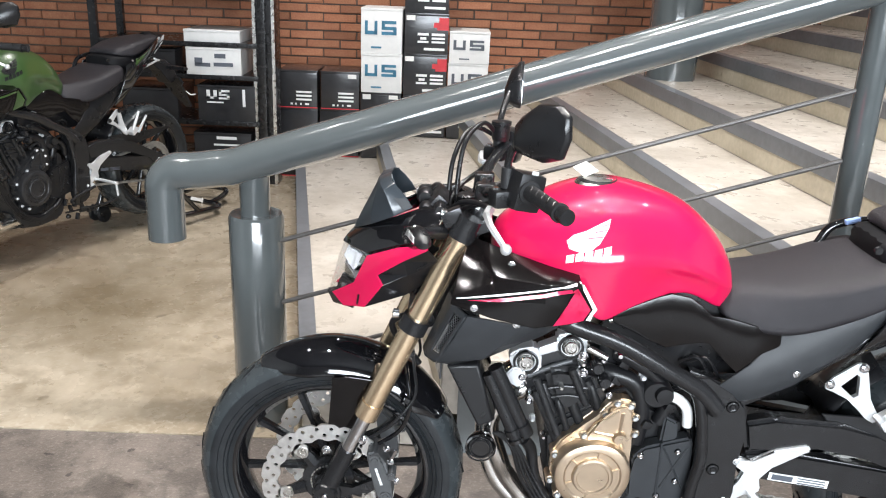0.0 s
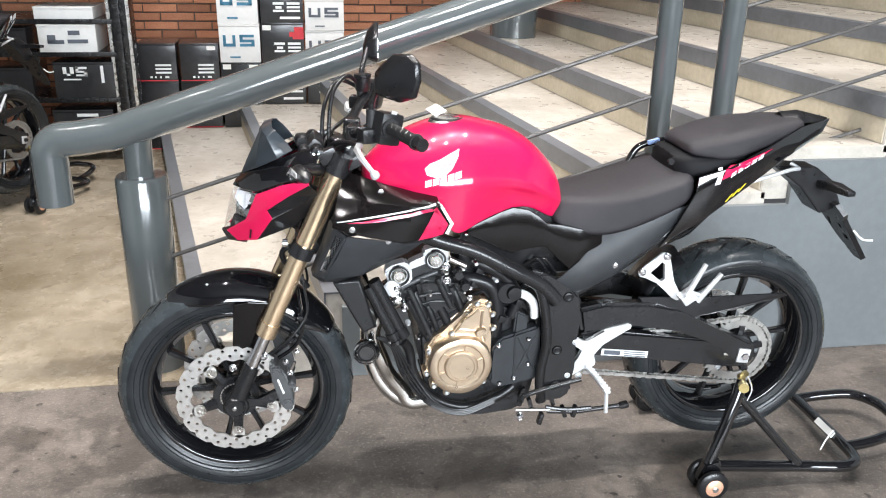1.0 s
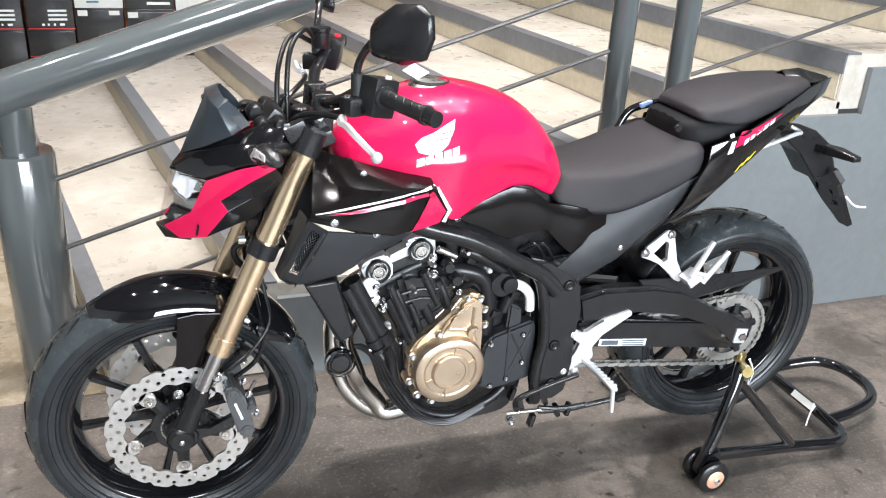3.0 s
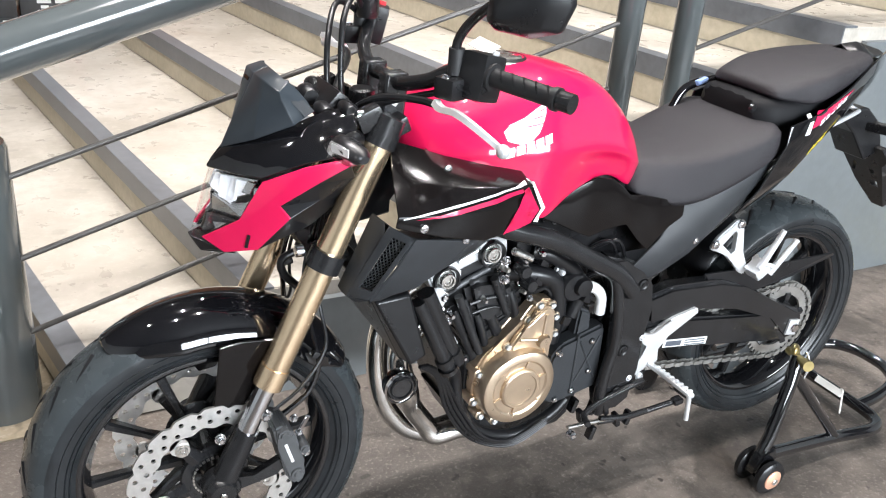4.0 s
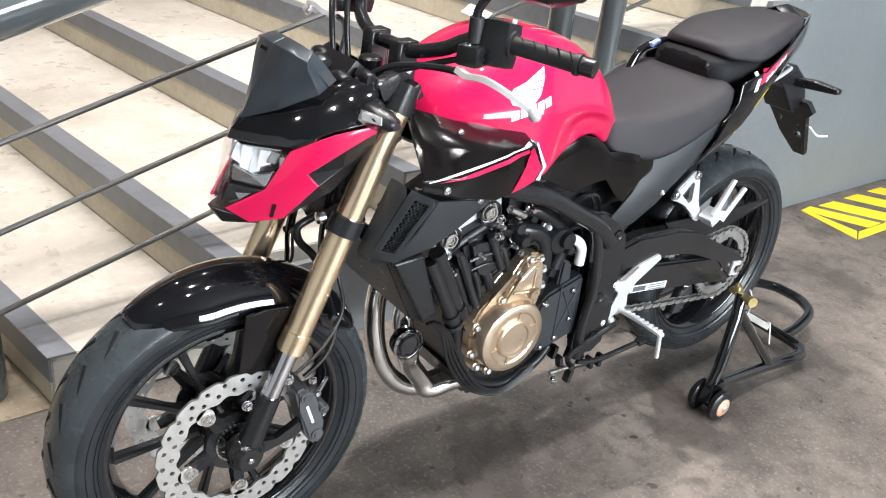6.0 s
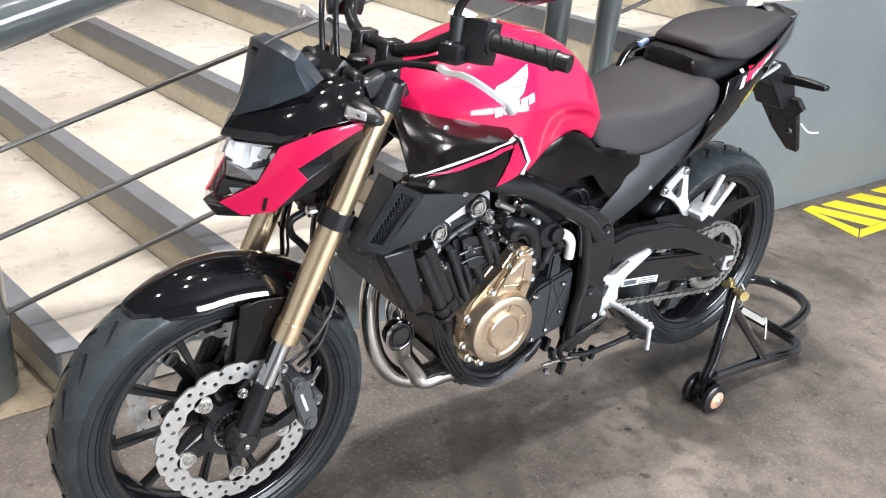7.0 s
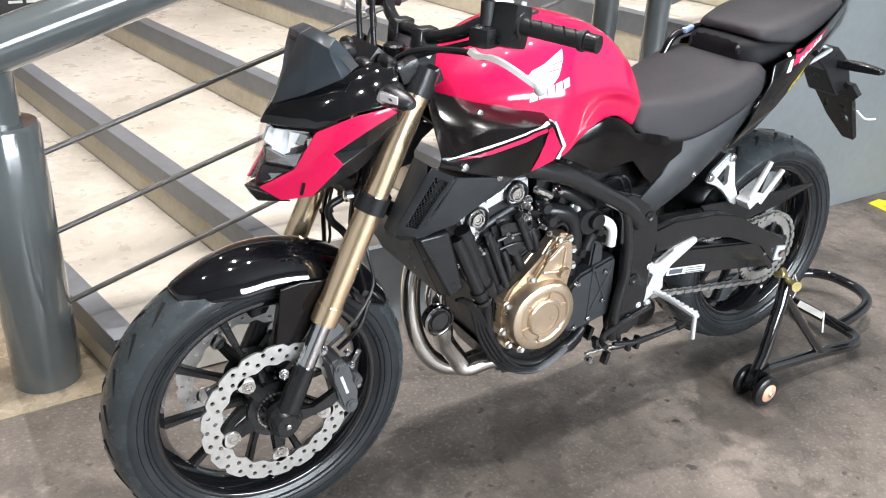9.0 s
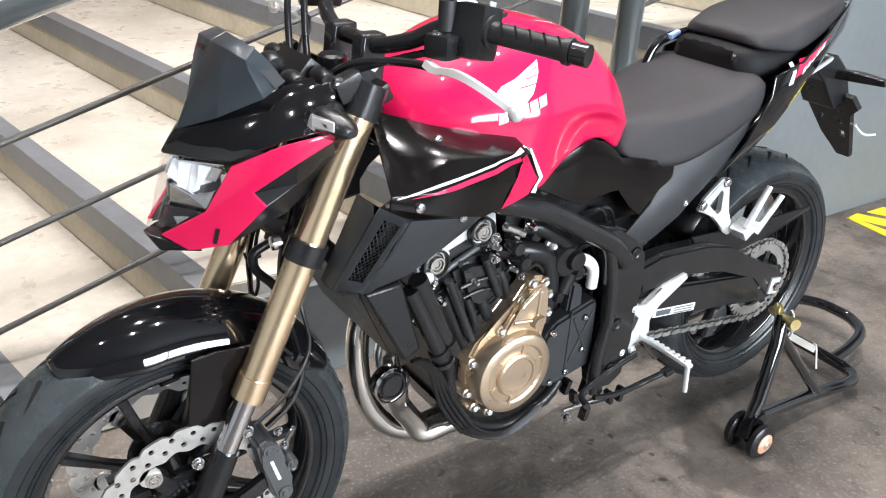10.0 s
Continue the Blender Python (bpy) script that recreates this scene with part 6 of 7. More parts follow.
both("inner_cover", inner, BLACK_PANEL, solid=0.004, bevel=0.002, angle=25, label="glossy black cover between tank and seat")
for x, z in ((1.000, 0.676),):
    part("bolt", hexbolt((x, -0.146, z), 0.006, 0.003), CHROME, bike)
# body under the seat so that no light falls through
part("airbox", box(0.42, 0.17, 0.20, (0.80, 0, 0.735), (0, 0, 0), 0.03), BLACK_SATIN, bike)
part("undertray", loft([[(1.02, -0.10, 0.68), (1.02, 0.10, 0.68), (1.02, 0.10, 0.82), (1.02, -0.10, 0.82)], [(1.20, -0.10, 0.74), (1.20, 0.10, 0.74), (1.20, 0.11, 0.90), (1.20, -0.11, 0.90)], [(1.48, -0.06, 0.93), (1.48, 0.06, 0.93), (1.48, 0.072, 1.00), (1.48, -0.072, 1.00)], [(1.600, -0.018, 0.995), (1.600, 0.018, 0.995), (1.600, 0.022, 1.015), (1.600, -0.022, 1.015)]]), BLACK_SATIN, bike, smooth=False)
both("grab_rail", lambda s: tube([(1.375, s * 0.092, 0.878), (1.43, s * 0.090, 0.893), (1.50, s * 0.075, 0.905), (1.535, s * 0.05, 0.900), (1.52, s * 0.03, 0.91)], 0.0055, 12), ALU, label="silver passenger grab rail")

# plate holder: a bracket down from the tail and a pointed board with cut-outs
part("holder_bracket", loft([[(1.470, -0.040, 0.905), (1.470, 0.040, 0.905), (1.600, 0.036, 0.898), (1.600, -0.036, 0.898)], [(1.560, -0.040, 0.840), (1.560, 0.040, 0.840), (1.660, 0.036, 0.855), (1.660, -0.036, 0.855)],
                             [(1.625, -0.045, 0.765), (1.625, 0.045, 0.765), (1.690, 0.040, 0.785), (1.690, -0.040, 0.785)]]), BLACK_SATIN, bike, "black plate holder bracket", smooth=False, bevel=0.005)
board = bmesh.new()
outline = ((-0.066, 0.795), (-0.076, 0.765), (-0.050, 0.742), (-0.018, 0.608), (0.018, 0.608), (0.050, 0.672), (0.070, 0.765), (0.066, 0.795))
fronts = [board.verts.new((1.650 + (0.80 - z) * 0.80, y, z)) for y, z in outline]
backs = [board.verts.new((1.664 + (0.80 - z) * 0.80, y, z + 0.006)) for y, z in outline]
board.faces.new(fronts)
board.faces.new(backs[::-1])
for i in range(len(outline)):
    j = (i + 1) % len(outline)
    board.faces.new((fronts[j], fronts[i], backs[i], backs[j]))
board = part("plate_holder", board, BLACK_SATIN, bike, "black pointed number plate holder with no plate", smooth=False)
holes = box(0.12, 0.022, 0.018, (1.735, -0.010, 0.680), (0, 0, 0))
box(0.12, 0.012, 0.014, (1.715, -0.014, 0.716), (0, 0, 0), bm=holes)
box(0.12, 0.010, 0.030, (1.715, 0.040, 0.716), (28, 0, 0), bm=holes)
drilled(board, holes)
part("cable_tie", tube([(1.740, -0.045, 0.712), (1.760, -0.062, 0.690), (1.776, -0.085, 0.694)], 0.003, 6), PAPER, bike, "white cable tie")
for s in (-1, 1):
    part("rear_signal", loft([[(1.600, s * 0.030, 0.842), (1.640, s * 0.030, 0.842), (1.640, s * 0.030, 0.862), (1.600, s * 0.030, 0.862)], [(1.615, s * 0.08, 0.842), (1.655, s * 0.08, 0.842), (1.655, s * 0.08, 0.864), (1.615, s * 0.08, 0.866)],
                              [(1.625, s * 0.150, 0.846), (1.650, s * 0.150, 0.846), (1.650, s * 0.150, 0.860), (1.625, s * 0.150, 0.862)]]), BLACK_SATIN, bike, "black rear turn signal", bevel=0.004)

# swingarm, chain and its guard
for s in (-1, 1):
    bm = prof([(0.915, 0.545), (0.985, 0.560), (1.130, 0.552), (1.215, 0.522), (1.330, 0.462), (1.440, 0.415), (1.452, 0.372), (1.435, 0.345), (1.395, 0.340), (1.370, 0.378), (1.335, 0.425), (1.200, 0.478), (1.085, 0.500), (0.99, 0.492), (0.93, 0.470)], s * 0.086, s * 0.132, 0.010, 3)
    part("swingarm", bm, BLACK_METAL, bike, "black swingarm")
    bm = prof([(0.925, 0.470), (0.985, 0.478), (1.365, 0.418), (1.440, 0.410), (1.452, 0.372), (1.435, 0.345), (1.395, 0.336), (1.02, 0.398), (0.925, 0.405)], s * 0.088, s * 0.128, 0.008, 3)
    part("swingarm_lower", bm, BLACK_METAL, bike)
    ad = part("chain_adjuster", box(0.036, 0.006, 0.042, (1.410, s * 0.134, 0.379), (0, 8, 0), 0.002), ALU, bike, "silver chain adjuster plate")
    part("axle_nut", lathe([(0, s * 0.145), (0.010, s * 0.145), (0.012, s * 0.142), (0.012, s * 0.136), (0.015, s * 0.136), (0, s * 0.134)], 6, "y", (1.412, 0, 0.379)), CHROME, ad)
    part("adjuster_bolt", rod((1.352, s * 0.125, 0.384), (1.392, s * 0.125, 0.380), 0.005, 10), STEEL, bike)
part("warning_label", panel([(0.991, -0.1295, 0.424), (1.126, -0.1295, 0.407), (1.124, -0.1295, 0.388), (0.989, -0.1295, 0.405)], 0.001), WHITE, bike, "white sticker with unreadable black print", smooth=False)
for k in range(3):
    part("print_line", panel([(1.055, -0.1302, 0.413 - 0.006 * k), (1.118, -0.1302, 0.405 - 0.006 * k), (1.118, -0.1302, 0.402 - 0.006 * k), (1.055, -0.1302, 0.410 - 0.006 * k)], 0.0004), INK_GREY, bike, smooth=False)
part("print_line", panel([(0.998, -0.1302, 0.420), (1.045, -0.1302, 0.414), (1.043, -0.1302, 0.401), (0.996, -0.1302, 0.407)], 0.0004), INK_GREY, bike, smooth=False)
part("chain_guard", panel([(1.085, -0.115, 0.568), (1.30, -0.118, 0.560), (1.520, -0.110, 0.556), (1.535, -0.105, 0.545), (1.390, -0.120, 0.520), (1.25, -0.122, 0.500), (1.12, -0.120, 0.525)], 0.006), BLACK_SATIN, bike, "black chain guard", smooth=False, bevel=0.003)


def chain_way():
    """The chain's loop: links along both runs and round the rear sprocket."""
    out = []
    a, b = Vector((0.86, 0, 0.385)), Vector((RR[0], 0, RR[2]))
    r0, r1 = 0.036, 0.102
    for k in range(9):
        q = math.pi / 2 + math.pi * k / 8
        out.append(a + Vector((math.cos(q), 0, math.sin(q))) * r0)
    out_b = []
    for k in range(25):
        q = -math.pi / 2 + math.pi * k / 24
        out_b.append(b + Vector((math.cos(q), 0, math.sin(q))) * r1)
    way = out + out_b + [out[0]]
    return way


way = chain_way()
pts, acc = [], 0.0
for p_, q_ in zip(way, way[1:]):
    n = max(1, round((q_ - p_).length / 0.0159))
    for k in range(n):
        pts.append(p_.lerp(q_, k / n))
bm = bmesh.new()
for i, p_ in enumerate(pts):
    q_ = pts[(i + 1) % len(pts)]
    c = (p_ + q_) / 2
    d = q_ - p_
    ang = -math.degrees(math.atan2(d.z, d.x))
    w = 0.0055 if i % 2 else 0.0085
    for sy in (-1, 1):
        box(0.0175, 0.0016, 0.0098, (c.x, -0.089 + sy * w, c.z), (0, ang, 0), bm=bm)
    lathe([(0, -0.010), (0.004, -0.010), (0.004, 0.010), (0, 0.010)], 6, "y", (p_.x, -0.089, p_.z), bm=bm)
tagged(part("chain", bm, CHAIN, bike, "steel drive chain", smooth=False), kind="stuff")

# foot pegs and their brackets
bm = prof([(0.880, 0.350), (0.900, 0.345), (0.938, 0.378), (0.952, 0.364), (0.974, 0.384), (0.960, 0.414), (0.985, 0.446), (1.068, 0.487), (1.062, 0.501), (0.990, 0.486), (0.944, 0.452), (0.908, 0.466), (0.896, 0.450), (0.934, 0.430), (0.924, 0.404)], -0.126, -0.142, 0.004)
hang = part("footpeg_bracket", bm, ALU, bike, "silver rider's footpeg bracket with heel guard")
for x, z in ((0.892, 0.357), (0.907, 0.457), (0.925, 0.352)):
    part("bolt", hexbolt((x, -0.142, z), 0.008, 0.005), ALU, hang)
fpeg = part("footpeg", loft([[(0.940, -0.140, 0.374), (0.958, -0.140, 0.368), (0.958, -0.140, 0.382), (0.940, -0.140, 0.388)], [(0.948, -0.205, 0.370), (0.970, -0.205, 0.363), (0.970, -0.205, 0.376), (0.948, -0.205, 0.383)], [(0.956, -0.264, 0.364), (0.975, -0.264, 0.359), (0.975, -0.264, 0.371), (0.956, -0.264, 0.376)]]), ALU, bike, "silver rider's footpeg", bevel=0.004)
for k in range(8):
    part("peg_ridge", box(0.019, 0.005, 0.005, (0.953 + 0.0018 * k, -0.162 - 0.0130 * k, 0.3815 - 0.0010 * k), (0, 15, 0)), ALU, fpeg)
part("peg_feeler", rod((0.964, -0.258, 0.364), (0.966, -0.262, 0.306), 0.0055), ALU, bike)
bm = prof([(1.066, 0.640), (1.080, 0.666), (1.130, 0.704), (1.148, 0.700), (1.152, 0.680), (1.165, 0.620), (1.195, 0.580), (1.188, 0.560), (1.168, 0.570), (1.120, 0.620)], -0.106, -0.118, 0.003)
cut = prof([(1.098, 0.648), (1.128, 0.678), (1.136, 0.672), (1.140, 0.628), (1.130, 0.622)], -0.08, -0.14)
hanger = part("pillion_bracket", bm, ALU, bike, "silver pillion footpeg bracket")
drilled(hanger, cut)
hanger.location = (0.010, -0.008, -0.006)
for x, z in ((1.075, 0.652), (1.140, 0.693)):
    part("bolt", hexbolt((x, -0.118, z), 0.009, 0.006), CHROME, hanger)
peg = part("pillion_peg", box(0.040, 0.040, 0.026, (1.200, -0.140, 0.584), (0, -35, 0), 0.006), ALU, bike, "folded silver pillion footpeg", m=pose(0.010, -0.008, -0.006))
for p_, q_ in (((1.192, -0.152, 0.592), (1.232, -0.160, 0.684)), ((1.222, -0.156, 0.576), (1.277, -0.165, 0.657))):
    part("peg_bar", tube([p_, q_], [0.0085, 0.0065], 10, curve=False), ALU, peg)
part("peg_bar", rod((1.198, -0.156, 0.604), (1.236, -0.158, 0.592), 0.006, 10), ALU, peg)
part("far_pillion_bracket", prof([(1.03, 0.59), (1.06, 0.67), (1.10, 0.70), (1.09, 0.64), (1.055, 0.585)], 0.106, 0.118, 0.003), ALU, bike)
part("subframe_rail", tube([(0.87, -0.118, 0.575), (1.00, -0.118, 0.65), (1.15, -0.116, 0.755), (1.30, -0.105, 0.855)], 0.014, 12), BLACK_METAL, bike)
part("rear_hugger", shell([[(RR[0] + 0.345 * math.cos(radians(a)), y, RR[2] + 0.345 * math.sin(radians(a)) - abs(y) * 0.25) for y in (-0.08, -0.04, 0, 0.04, 0.08)] for a in (150, 140, 130, 122)]), BLACK_SATIN, bike, solid=0.004)
part("exhaust_end", rod((1.09, 0.14, 0.655), (1.21, 0.15, 0.735), 0.035, 20), STEEL, bike, "brushed end of the silencer")

# gear lever and side stand
part("gear_rod", rod((0.755, -0.132, 0.250), (0.880, -0.128, 0.240), 0.0045), STEEL, bike)
part("gear_lever", tube([(0.93, -0.15, 0.345), (0.85, -0.155, 0.33), (0.765, -0.170, 0.315), (0.745, -0.205, 0.312)], 0.007, 10), BLACK_METAL, bike)
part("peg_end", hexbolt((0.768, -0.130, 0.228), 0.010, 0.012), CHROME, bike)
part("side_stand", tube([(0.850, -0.120, 0.232), (0.927, -0.128, 0.229), (1.060, -0.132, 0.242)], 0.0070, 12, curve=False), BLACK_METAL, bike, "folded black side stand")
part("side_stand_foot", box(0.026, 0.022, 0.014, (1.068, -0.136, 0.246), (0, -10, 0), 0.006), BLACK_METAL, bike)
for k, (x, z) in enumerate(((0.775, 0.285), (0.800, 0.250), (0.825, 0.270), (0.860, 0.262), (0.830, 0.205), (0.895, 0.225), (0.925, 0.225))):
    part("stand_bracket", box(0.012, 0.020, 0.034, (x, -0.112 - 0.003 * k, z + 0.008), (0, 15 * (-1) ** k, 0), 0.004), BLACK_METAL, bike)
part("stand_spring", tube([(0.84, -0.135, 0.255), (0.90, -0.140, 0.246), (0.97, -0.140, 0.246)], 0.006, 8), BLACK_METAL, bike)

# ---- the rear stand under the motorcycle ----
st = empty("paddock_stand", 1.5, 0, 0)
tagged(st, "black tubular steel paddock stand on small castors", "paddock stand")


def spart(name, bm, mat, label="", **kw):
    bm.transform(pose(-1.5, 0, 0))
    return part(name, bm, mat, st, label, **kw)


for s in (-1, 1):
    spart("upright", tube([(1.290, s * 0.232, 0.080), (1.312, s * 0.230, 0.140), (1.362, s * 0.208, 0.270), (1.388, s * 0.188, 0.330)], 0.0165, 16, curve=False), BLACK_GLOSS)
    spart("base_rail", tube([(1.290, s * 0.236, 0.092), (1.45, s * 0.224, 0.068), (1.60, s * 0.224, 0.054), (1.705, s * 0.234, 0.050), (1.756, s * 0.226, 0.049), (1.784, s * 0.190, 0.048), (1.790, s * 0.10, 0.048), (1.790, 0.0, 0.048)], 0.0165, 16, 8), BLACK_GLOSS)
    spart("brace", rod((1.372, s * 0.200, 0.295), (1.580, s * 0.224, 0.066), 0.0135), BLACK_GLOSS)
    spart("hook", tube([(1.380, s * 0.188, 0.318), (1.392, s * 0.176, 0.338), (1.410, s * 0.160, 0.335)], 0.010, 12), BRASS)
    spart("pin", rod((1.372, s * 0.226, 0.335), (1.402, s * 0.150, 0.322), 0.010), BRASS, "brass-plated pin")
    spart("pin_head", rod((1.364, s * 0.240, 0.337), (1.371, s * 0.222, 0.335), 0.014), BRASS)
    spart("clip", tube([(1.392, s * 0.206, 0.352), (1.402, s * 0.216, 0.318), (1.392, s * 0.218, 0.285)], 0.003, 6), CHROME)
    spart("axle_fork", prof([(1.262, 0.052), (1.282, 0.108), (1.322, 0.118), (1.336, 0.086), (1.312, 0.036), (1.282, 0.032)], s * 0.236 - 0.016, s * 0.236 + 0.016, 0.006), BLACK_GLOSS)
    spart("castor_axle", rod((1.300, s * 0.236 - 0.042, 0.046), (1.300, s * 0.236 + 0.042, 0.046), 0.008), STEEL)
    for dy in (-0.032, 0.032):
        wl = spart("castor", lathe([(0, -0.012), (0.024, -0.012), (0.039, -0.011), (0.045, -0.006), (0.045, 0.006), (0.039, 0.011), (0.024, 0.012), (0, 0.012)], 28, "y", (1.300, s * 0.236 + dy, 0.046)), BLACK_SATIN, "black castor")
    spart("castor_cap", lathe([(0, -0.005), (0.020, -0.005), (0.026, -0.001), (0.026, 0.002), (0, 0.002)], 24, "y", (1.300, s * 0.236 + (-0.045 if s < 0 else 0.045), 0.046)), AMBER, "copper coloured wheel cap")
    spart("cap_nut", hexbolt((1.300, s * 0.236 + s * 0.048, 0.046), 0.009, 0.006, "y", s), STEEL)
spart("handle_loop", tube([(1.790, 0.140, 0.048), (1.88, 0.136, 0.058), (1.965, 0.114, 0.069), (2.010, 0.060, 0.072), (2.020, 0.0, 0.072), (2.010, -0.060, 0.072), (1.965, -0.114, 0.069), (1.88, -0.136, 0.058), (1.790, -0.140, 0.048)], 0.0165, 16), BLACK_GLOSS, "bent handle loop")
spart("sticker", box(0.004, 0.09, 0.02, (1.774, -0.05, 0.060), (0, 35, 0)), PAPER, "white sticker")
spart("cable_tie", tube([(1.785, -0.08, 0.066), (1.765, -0.10, 0.078), (1.725, -0.13, 0.066), (1.70, -0.15, 0.052)], 0.0022, 6), PAPER, "white cable tie")

# ---- cartons on the stairs and the shelf against the brick wall ----
def carton(x0, x1, z0, z1, y, depth, mat, label, prints=(), group="stacked cartons", lean=0.0):
    """A closed cardboard carton with taped lid, printed bars on its front."""
    w, h = x1 - x0, z1 - z0
    ob = empty("carton", (x0 + x1) / 2, y + depth / 2, z0)
    ob.matrix_world = pose((x0 + x1) / 2, y + depth / 2, z0, 0, 0, lean)
    tagged(ob, label, "carton", group=group)
    part("body", box(w - 0.004, depth, h - 0.016, (0, 0, (h - 0.016) / 2), bevel=0.003), mat, ob)
    part("lid", box(w, depth + 0.004, 0.014, (0, 0, h - 0.008), bevel=0.002), mat, ob)
    for u0, u1, v0, v1, m in prints:
        part("print", box((u1 - u0) * w, 0.0015, (v1 - v0) * h, (-w / 2 + (u0 + u1) / 2 * w, -depth / 2 - 0.0035, (v0 + v1) / 2 * h)), m, ob, smooth=False)
    return ob


US = lambda m: [(0.10, 0.17, 0.42, 0.72, m), (0.10, 0.40, 0.42, 0.50, m), (0.33, 0.40, 0.42, 0.72, m), (0.50, 0.85, 0.66, 0.73, m), (0.50, 0.58, 0.56, 0.73, m), (0.50, 0.85, 0.53, 0.60, m), (0.78, 0.86, 0.42, 0.58, m), (0.50, 0.86, 0.42, 0.49, m), (0.25, 0.50, 0.12, 0.16, m)]
ZE = lambda m: [(0.30, 0.55, 0.46, 0.52, m), (0.36, 0.50, 0.36, 0.42, m), (0.30, 0.55, 0.28, 0.33, m), (0.62, 0.92, 0.46, 0.52, m), (0.62, 0.92, 0.37, 0.42, m), (0.62, 0.92, 0.28, 0.33, m), (0.45, 0.92, 0.10, 0.16, m)]
LOW = [(0.45, 0.85, 0.40, 0.45, WHITE), (0.45, 0.85, 0.30, 0.35, WHITE), (0.45, 0.85, 0.20, 0.25, WHITE), (0.30, 0.36, 0.08, 0.13, WHITE), (0.42, 0.46, 0.08, 0.13, WHITE), (0.55, 0.59, 0.08, 0.13, WHITE), (0.68, 0.78, 0.08, 0.13, WHITE)]
TAGP = [(0.70, 0.92, 0.82, 0.93, PAPER)]
RIM = [(0.0, 1.0, 0.0, 0.025, INK_RED)]
BY = 3.97
# columns: floor, first and second tread
for i, (x0, x1) in enumerate(((-0.937, -0.675), (-0.662, -0.395))):
    base = 0.004 if i == 0 else tread_z(1) + 0.005
    zs = [(base, base + 0.24), (base + 0.24, 0.485)] if i == 0 else [(base, 0.32), (0.32, 0.485)]
    for z0, z1 in zs:
        carton(x0, x1, z0, z1, BY, 0.33, BOX_BLACK, "glossy black carton in a stack beside the stairs", RIM)
    carton(x0 + 0.006 * i, x1, zs[-1][1], 0.739, BY - 0.01, 0.33, BOX_BLACK, "glossy black carton with white printed bars", LOW + RIM + (TAGP if i else []), lean=1.5 * i)
for x0, x1, zs, kind in ((-0.385, -0.107, (tread_z(1) + 0.005, 0.37, 0.608, 0.866, 1.160), "wb"), (-0.097, 0.195, (tread_z(2) + 0.005, 0.60, 0.875, 1.14, 1.40), "bk"), (0.203, 0.474, (tread_z(2) + 0.005, 0.575, 0.825, 1.035), "w2")):
    for k, (z0, z1) in enumerate(zip(zs, zs[1:])):
        if kind == "wb":
            white = k >= 2
            pr = US(INK_BLUE) if white else TAGP[:1] + [(0.06, 0.26, 0.80, 0.94, PAPER)]
        elif kind == "w2":
            white = k >= 1
            pr = US(INK_GREY) if white else ZE(WHITE)
        else:
            white = False
            pr = ZE(WHITE) + [(0.74, 1.0, 0.60, 0.66, INK_RED), (0.66, 1.0, 0.66, 0.78, INK_RED), (0.78, 1.0, 0.78, 0.90, INK_RED), (0.04, 0.24, 0.82, 0.94, PAPER)]
        carton(x0, x1, z0, z1, BY + 0.006 * (k % 2), 0.33, BOX_WHITE if white else BOX_BLACK, "white carton with a dark block print, stacked" if white else "black carton with white and red print, stacked", pr, lean=(-1) ** k * 0.6)

shelf = empty("shelf_rack", -1.44, 3.9, 0.004)
tagged(shelf, "black steel shelf rack with cartons against the brick wall", "shelf rack")
for x in (-0.60, 0.46):
    for y in (-0.22, 0.22):
        part("upright", box(0.05, 0.04, 2.2, (x, y, 1.1), bevel=0.004), BLACK_SHELF, shelf)
for z in (0.08, 0.405, 0.700, 0.905, 1.24, 1.62):
    part("shelf", box(1.06, 0.44, 0.03, (-0.07, 0, z), bevel=0.003), BLACK_SHELF, shelf)
pillar = part("pillar", box(0.142, 0.14, CEILING, (-0.972, 3.78, CEILING / 2 + 0.002), bevel=0.012), BLACK_SHELF, None, "glossy black square steel pillar with a bright edge")
tagged(pillar, "glossy black square steel pillar beside the shelf", "pillar")
# a narrow bright strip along each front edge
for x in (-1.032, -0.912):
    strip_ = part("pillar_trim", box(0.020, 0.012, CEILING, (x, 3.702, CEILING / 2 + 0.002)), STEEL)
    tagged(strip_, "narrow bright metal edge trim of the pillar", "trim", kind="structure")
SY = 3.69
carton(-1.41, -1.035, 0.424, 0.655, SY, 0.36, BOX_BLACK, "black carton with white block print on a shelf", [(0.16, 0.22, 0.62, 0.86, WHITE), (0.16, 0.34, 0.62, 0.68, WHITE), (0.28, 0.34, 0.62, 0.86, WHITE), (0.37, 0.56, 0.81, 0.87, WHITE), (0.37, 0.42, 0.74, 0.87, WHITE), (0.37, 0.56, 0.71, 0.76, WHITE), (0.51, 0.56, 0.62, 0.76, WHITE), (0.37, 0.56, 0.61, 0.66, WHITE), (0.16, 0.45, 0.50, 0.54, WHITE), (0.78, 0.83, 0.42, 0.90, WHITE)], "shelf cartons")
carton(-1.473, -1.12, 0.719, 0.892, SY - 0.01, 0.36, BOX_WHITE, "pale grey carton with dark block print on a shelf", [(0.16, 0.30, 0.35, 0.62, INK_GREY), (0.16, 0.44, 0.30, 0.44, INK_GREY), (0.52, 0.72, 0.62, 0.78, INK_GREY), (0.50, 0.85, 0.32, 0.46, INK_GREY)], "shelf cartons", 1.5)
carton(-1.48, -1.12, 0.924, 1.000, SY, 0.36, BOX_WHITE, "flat pale carton on a shelf", (), "shelf cartons")
carton(-1.45, -1.07, 0.099, 0.345, SY, 0.36, BOX_BLACK, "black carton with white bars on the lowest shelf", [(0.40, 0.75, 0.82, 0.90, WHITE), (0.35, 0.80, 0.65, 0.70, WHITE)], "shelf cartons")
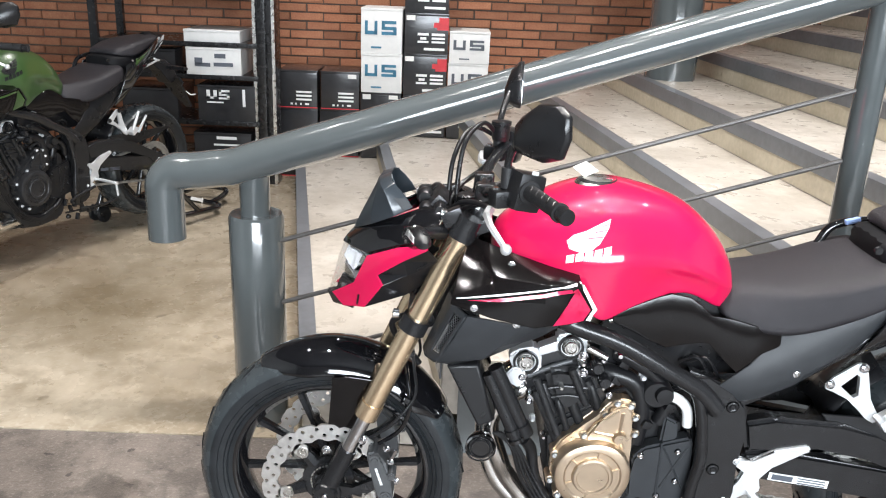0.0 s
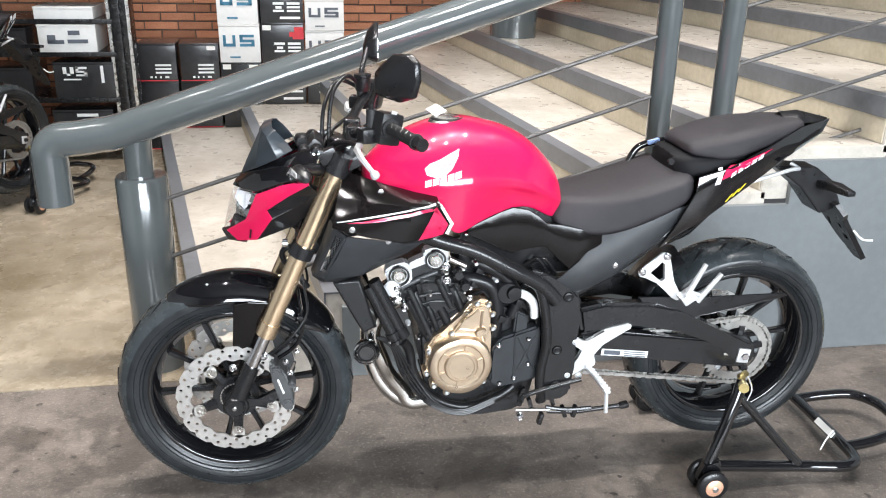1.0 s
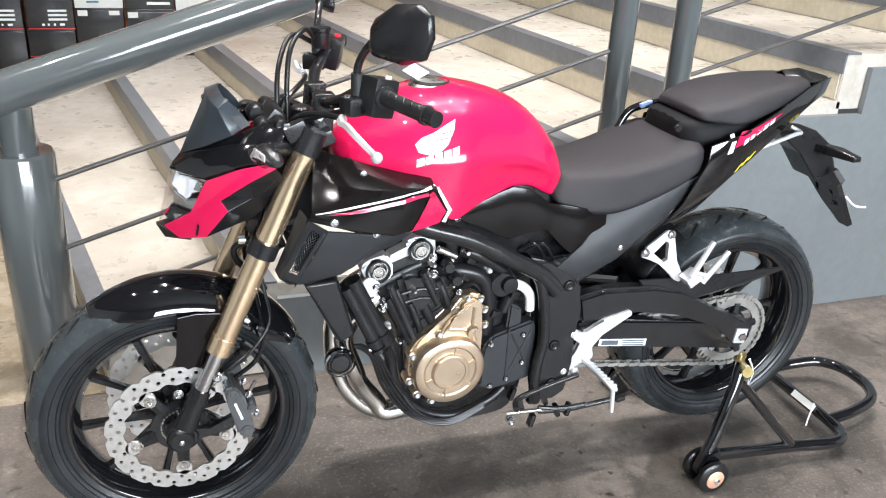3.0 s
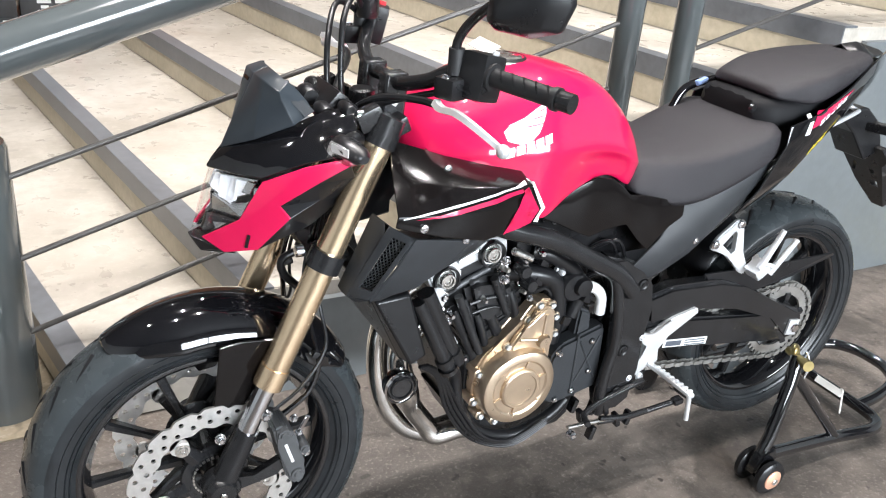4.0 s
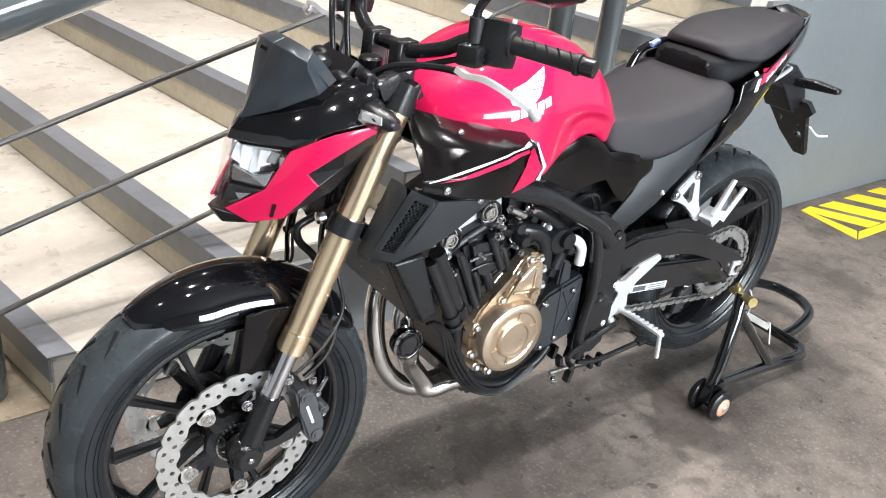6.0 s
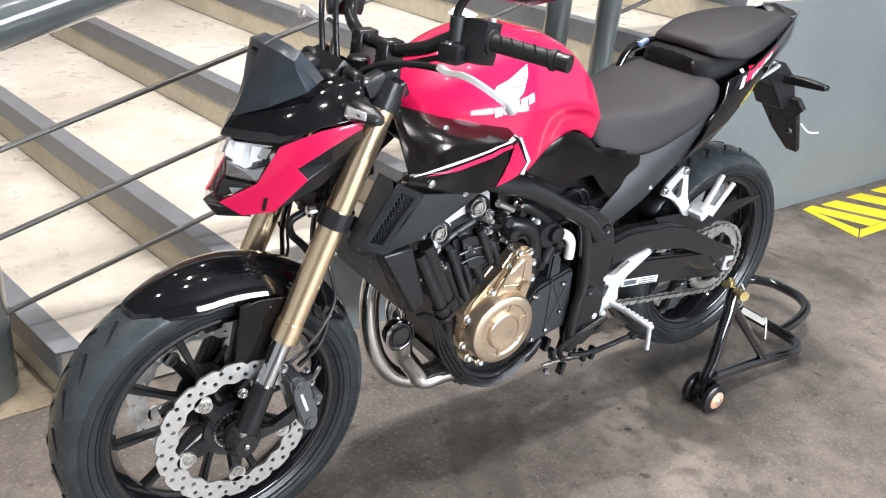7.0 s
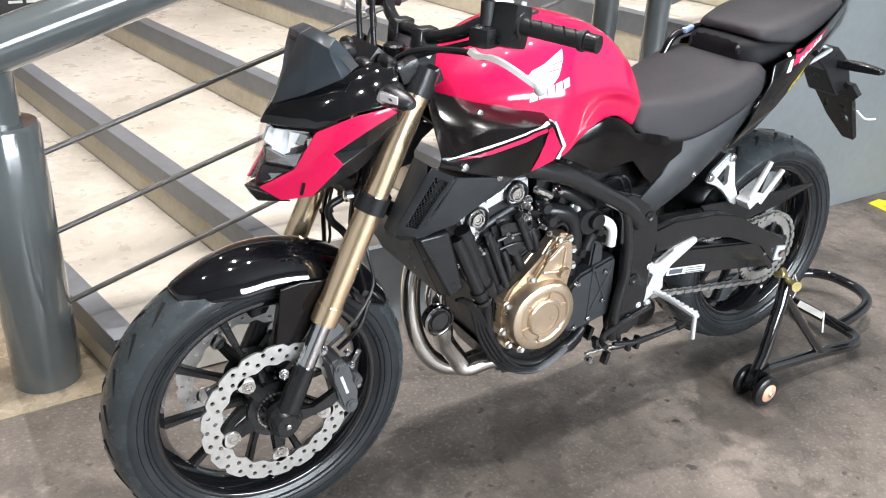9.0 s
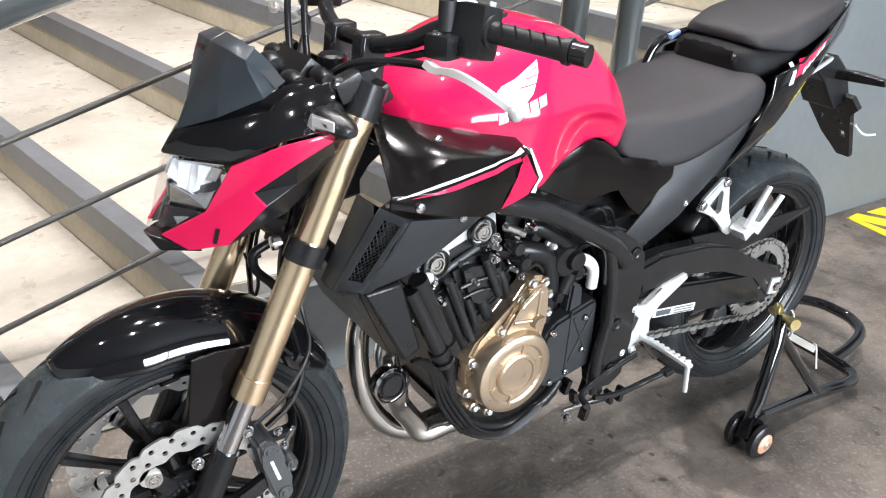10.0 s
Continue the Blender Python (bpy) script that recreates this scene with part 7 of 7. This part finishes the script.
carton(-1.90, -1.54, 0.424, 0.62, SY, 0.36, BOX_BLACK, "black carton on a shelf", (), "shelf cartons")
carton(-1.90, -1.54, 0.719, 0.87, SY, 0.36, BOX_BLACK, "black carton on a shelf", (), "shelf cartons")

# ---- the second motorcycle, dark with a green tank ----
other = copy_thing(bike, pose(-2.02, 1.467, 0.0, 0, 0, 66.2))
tagged(other, "dark motorcycle with a green tank on the concrete floor", "motorcycle")
SWAP = {RED: GREEN, GOLD: BLACK_METAL, BRONZE: CAST_BLACK, STEEL: BLACK_METAL, CHROME: BLACK_METAL, GREY_PLASTIC: BLACK_SATIN, WHITE: BLACK_SATIN, DISC: CAST_BLACK, YELLOW_TAG: BLACK_SATIN, BLUE_CLIP: BLACK_SATIN}
for ob in other.children_recursive:
    if ob.type == "MESH" and ob.material_slots and ob.material_slots[0].material in SWAP:
        mat = SWAP[ob.material_slots[0].material]
        ob.material_slots[0].link = "OBJECT"
        ob.material_slots[0].material = mat
    if "label" in ob:
        for old, fresh in (("red", "green"), ("gold anodised", "black"), ("bronze", "black"), ("white", "dark"), ("steel", "dark metal")):
            ob["label"] = ob["label"].replace(old, fresh)
stand2 = copy_thing(st, pose(-2.02, 1.467, 0.004, 0, 0, 66.2) @ pose(1.5, 0, 0))
tagged(stand2, "black paddock stand under the dark motorcycle", "paddock stand")

# ---- bricks of the back wall, last ----
BL, BH, JOINT = 0.245, 0.055, 0.011


def brick_mesh(l, h, d, seed):
    rnd = random.Random(seed)
    bm = bmesh.new()
    bmesh.ops.create_cube(bm, size=1, matrix=Matrix.Diagonal((l, d, h, 1)))
    bmesh.ops.bevel(bm, geom=[e for e in bm.edges if all(v.co.y < 0 for v in e.verts)], offset=0.004, segments=1, affect="EDGES")
    for v in bm.verts:
        v.co += Vector((rnd.uniform(-1, 1) * 0.002, rnd.uniform(-1, 1) * 0.0015, rnd.uniform(-1, 1) * 0.0015))
    return bm


shapes = []
for i in range(6):
    me = bpy.data.meshes.new("brick")
    bm = brick_mesh(BL, BH, 0.024, i)
    bm.to_mesh(me)
    bm.free()
    me.materials.append(BRICK)
    shapes.append(me)
rest = bmesh.new()
rnd = random.Random(7)
near = 0
rows = int(CEILING / (BH + JOINT))
cols = int((X1 - X0) / (BL + JOINT)) + 1
for r in range(rows):
    z = (r + 0.5) * (BH + JOINT)
    for c in range(cols):
        x = X0 + (c + (0.5 if r % 2 else 0.0) + 0.5) * (BL + JOINT)
        if x > X1 - BL:
            continue
        at = Vector((x + rnd.uniform(-1, 1) * 0.002, BACK + 0.004 + rnd.uniform(-1, 1) * 0.002, z))
        if 0.40 < z < 1.32 and -2.75 < x < 2.2 and near < 300:
            ob = new("brick", shapes[rnd.randrange(6)])
            ob.parent = wall
            ob.location = at
            near += 1
        elif z < 2.6 and -4.2 < x < 4.0:
            rest.from_mesh(shapes[rnd.randrange(6)])
            rest.verts.ensure_lookup_table()
            for v in rest.verts[-len(shapes[0].vertices):]:
                v.co += at
me = bpy.data.meshes.new("bricks")
rest.to_mesh(me)
rest.free()
me.materials.append(BRICK)
ob = new("bricks", me)
ob.parent = wall
tagged(ob, kind="stuff")
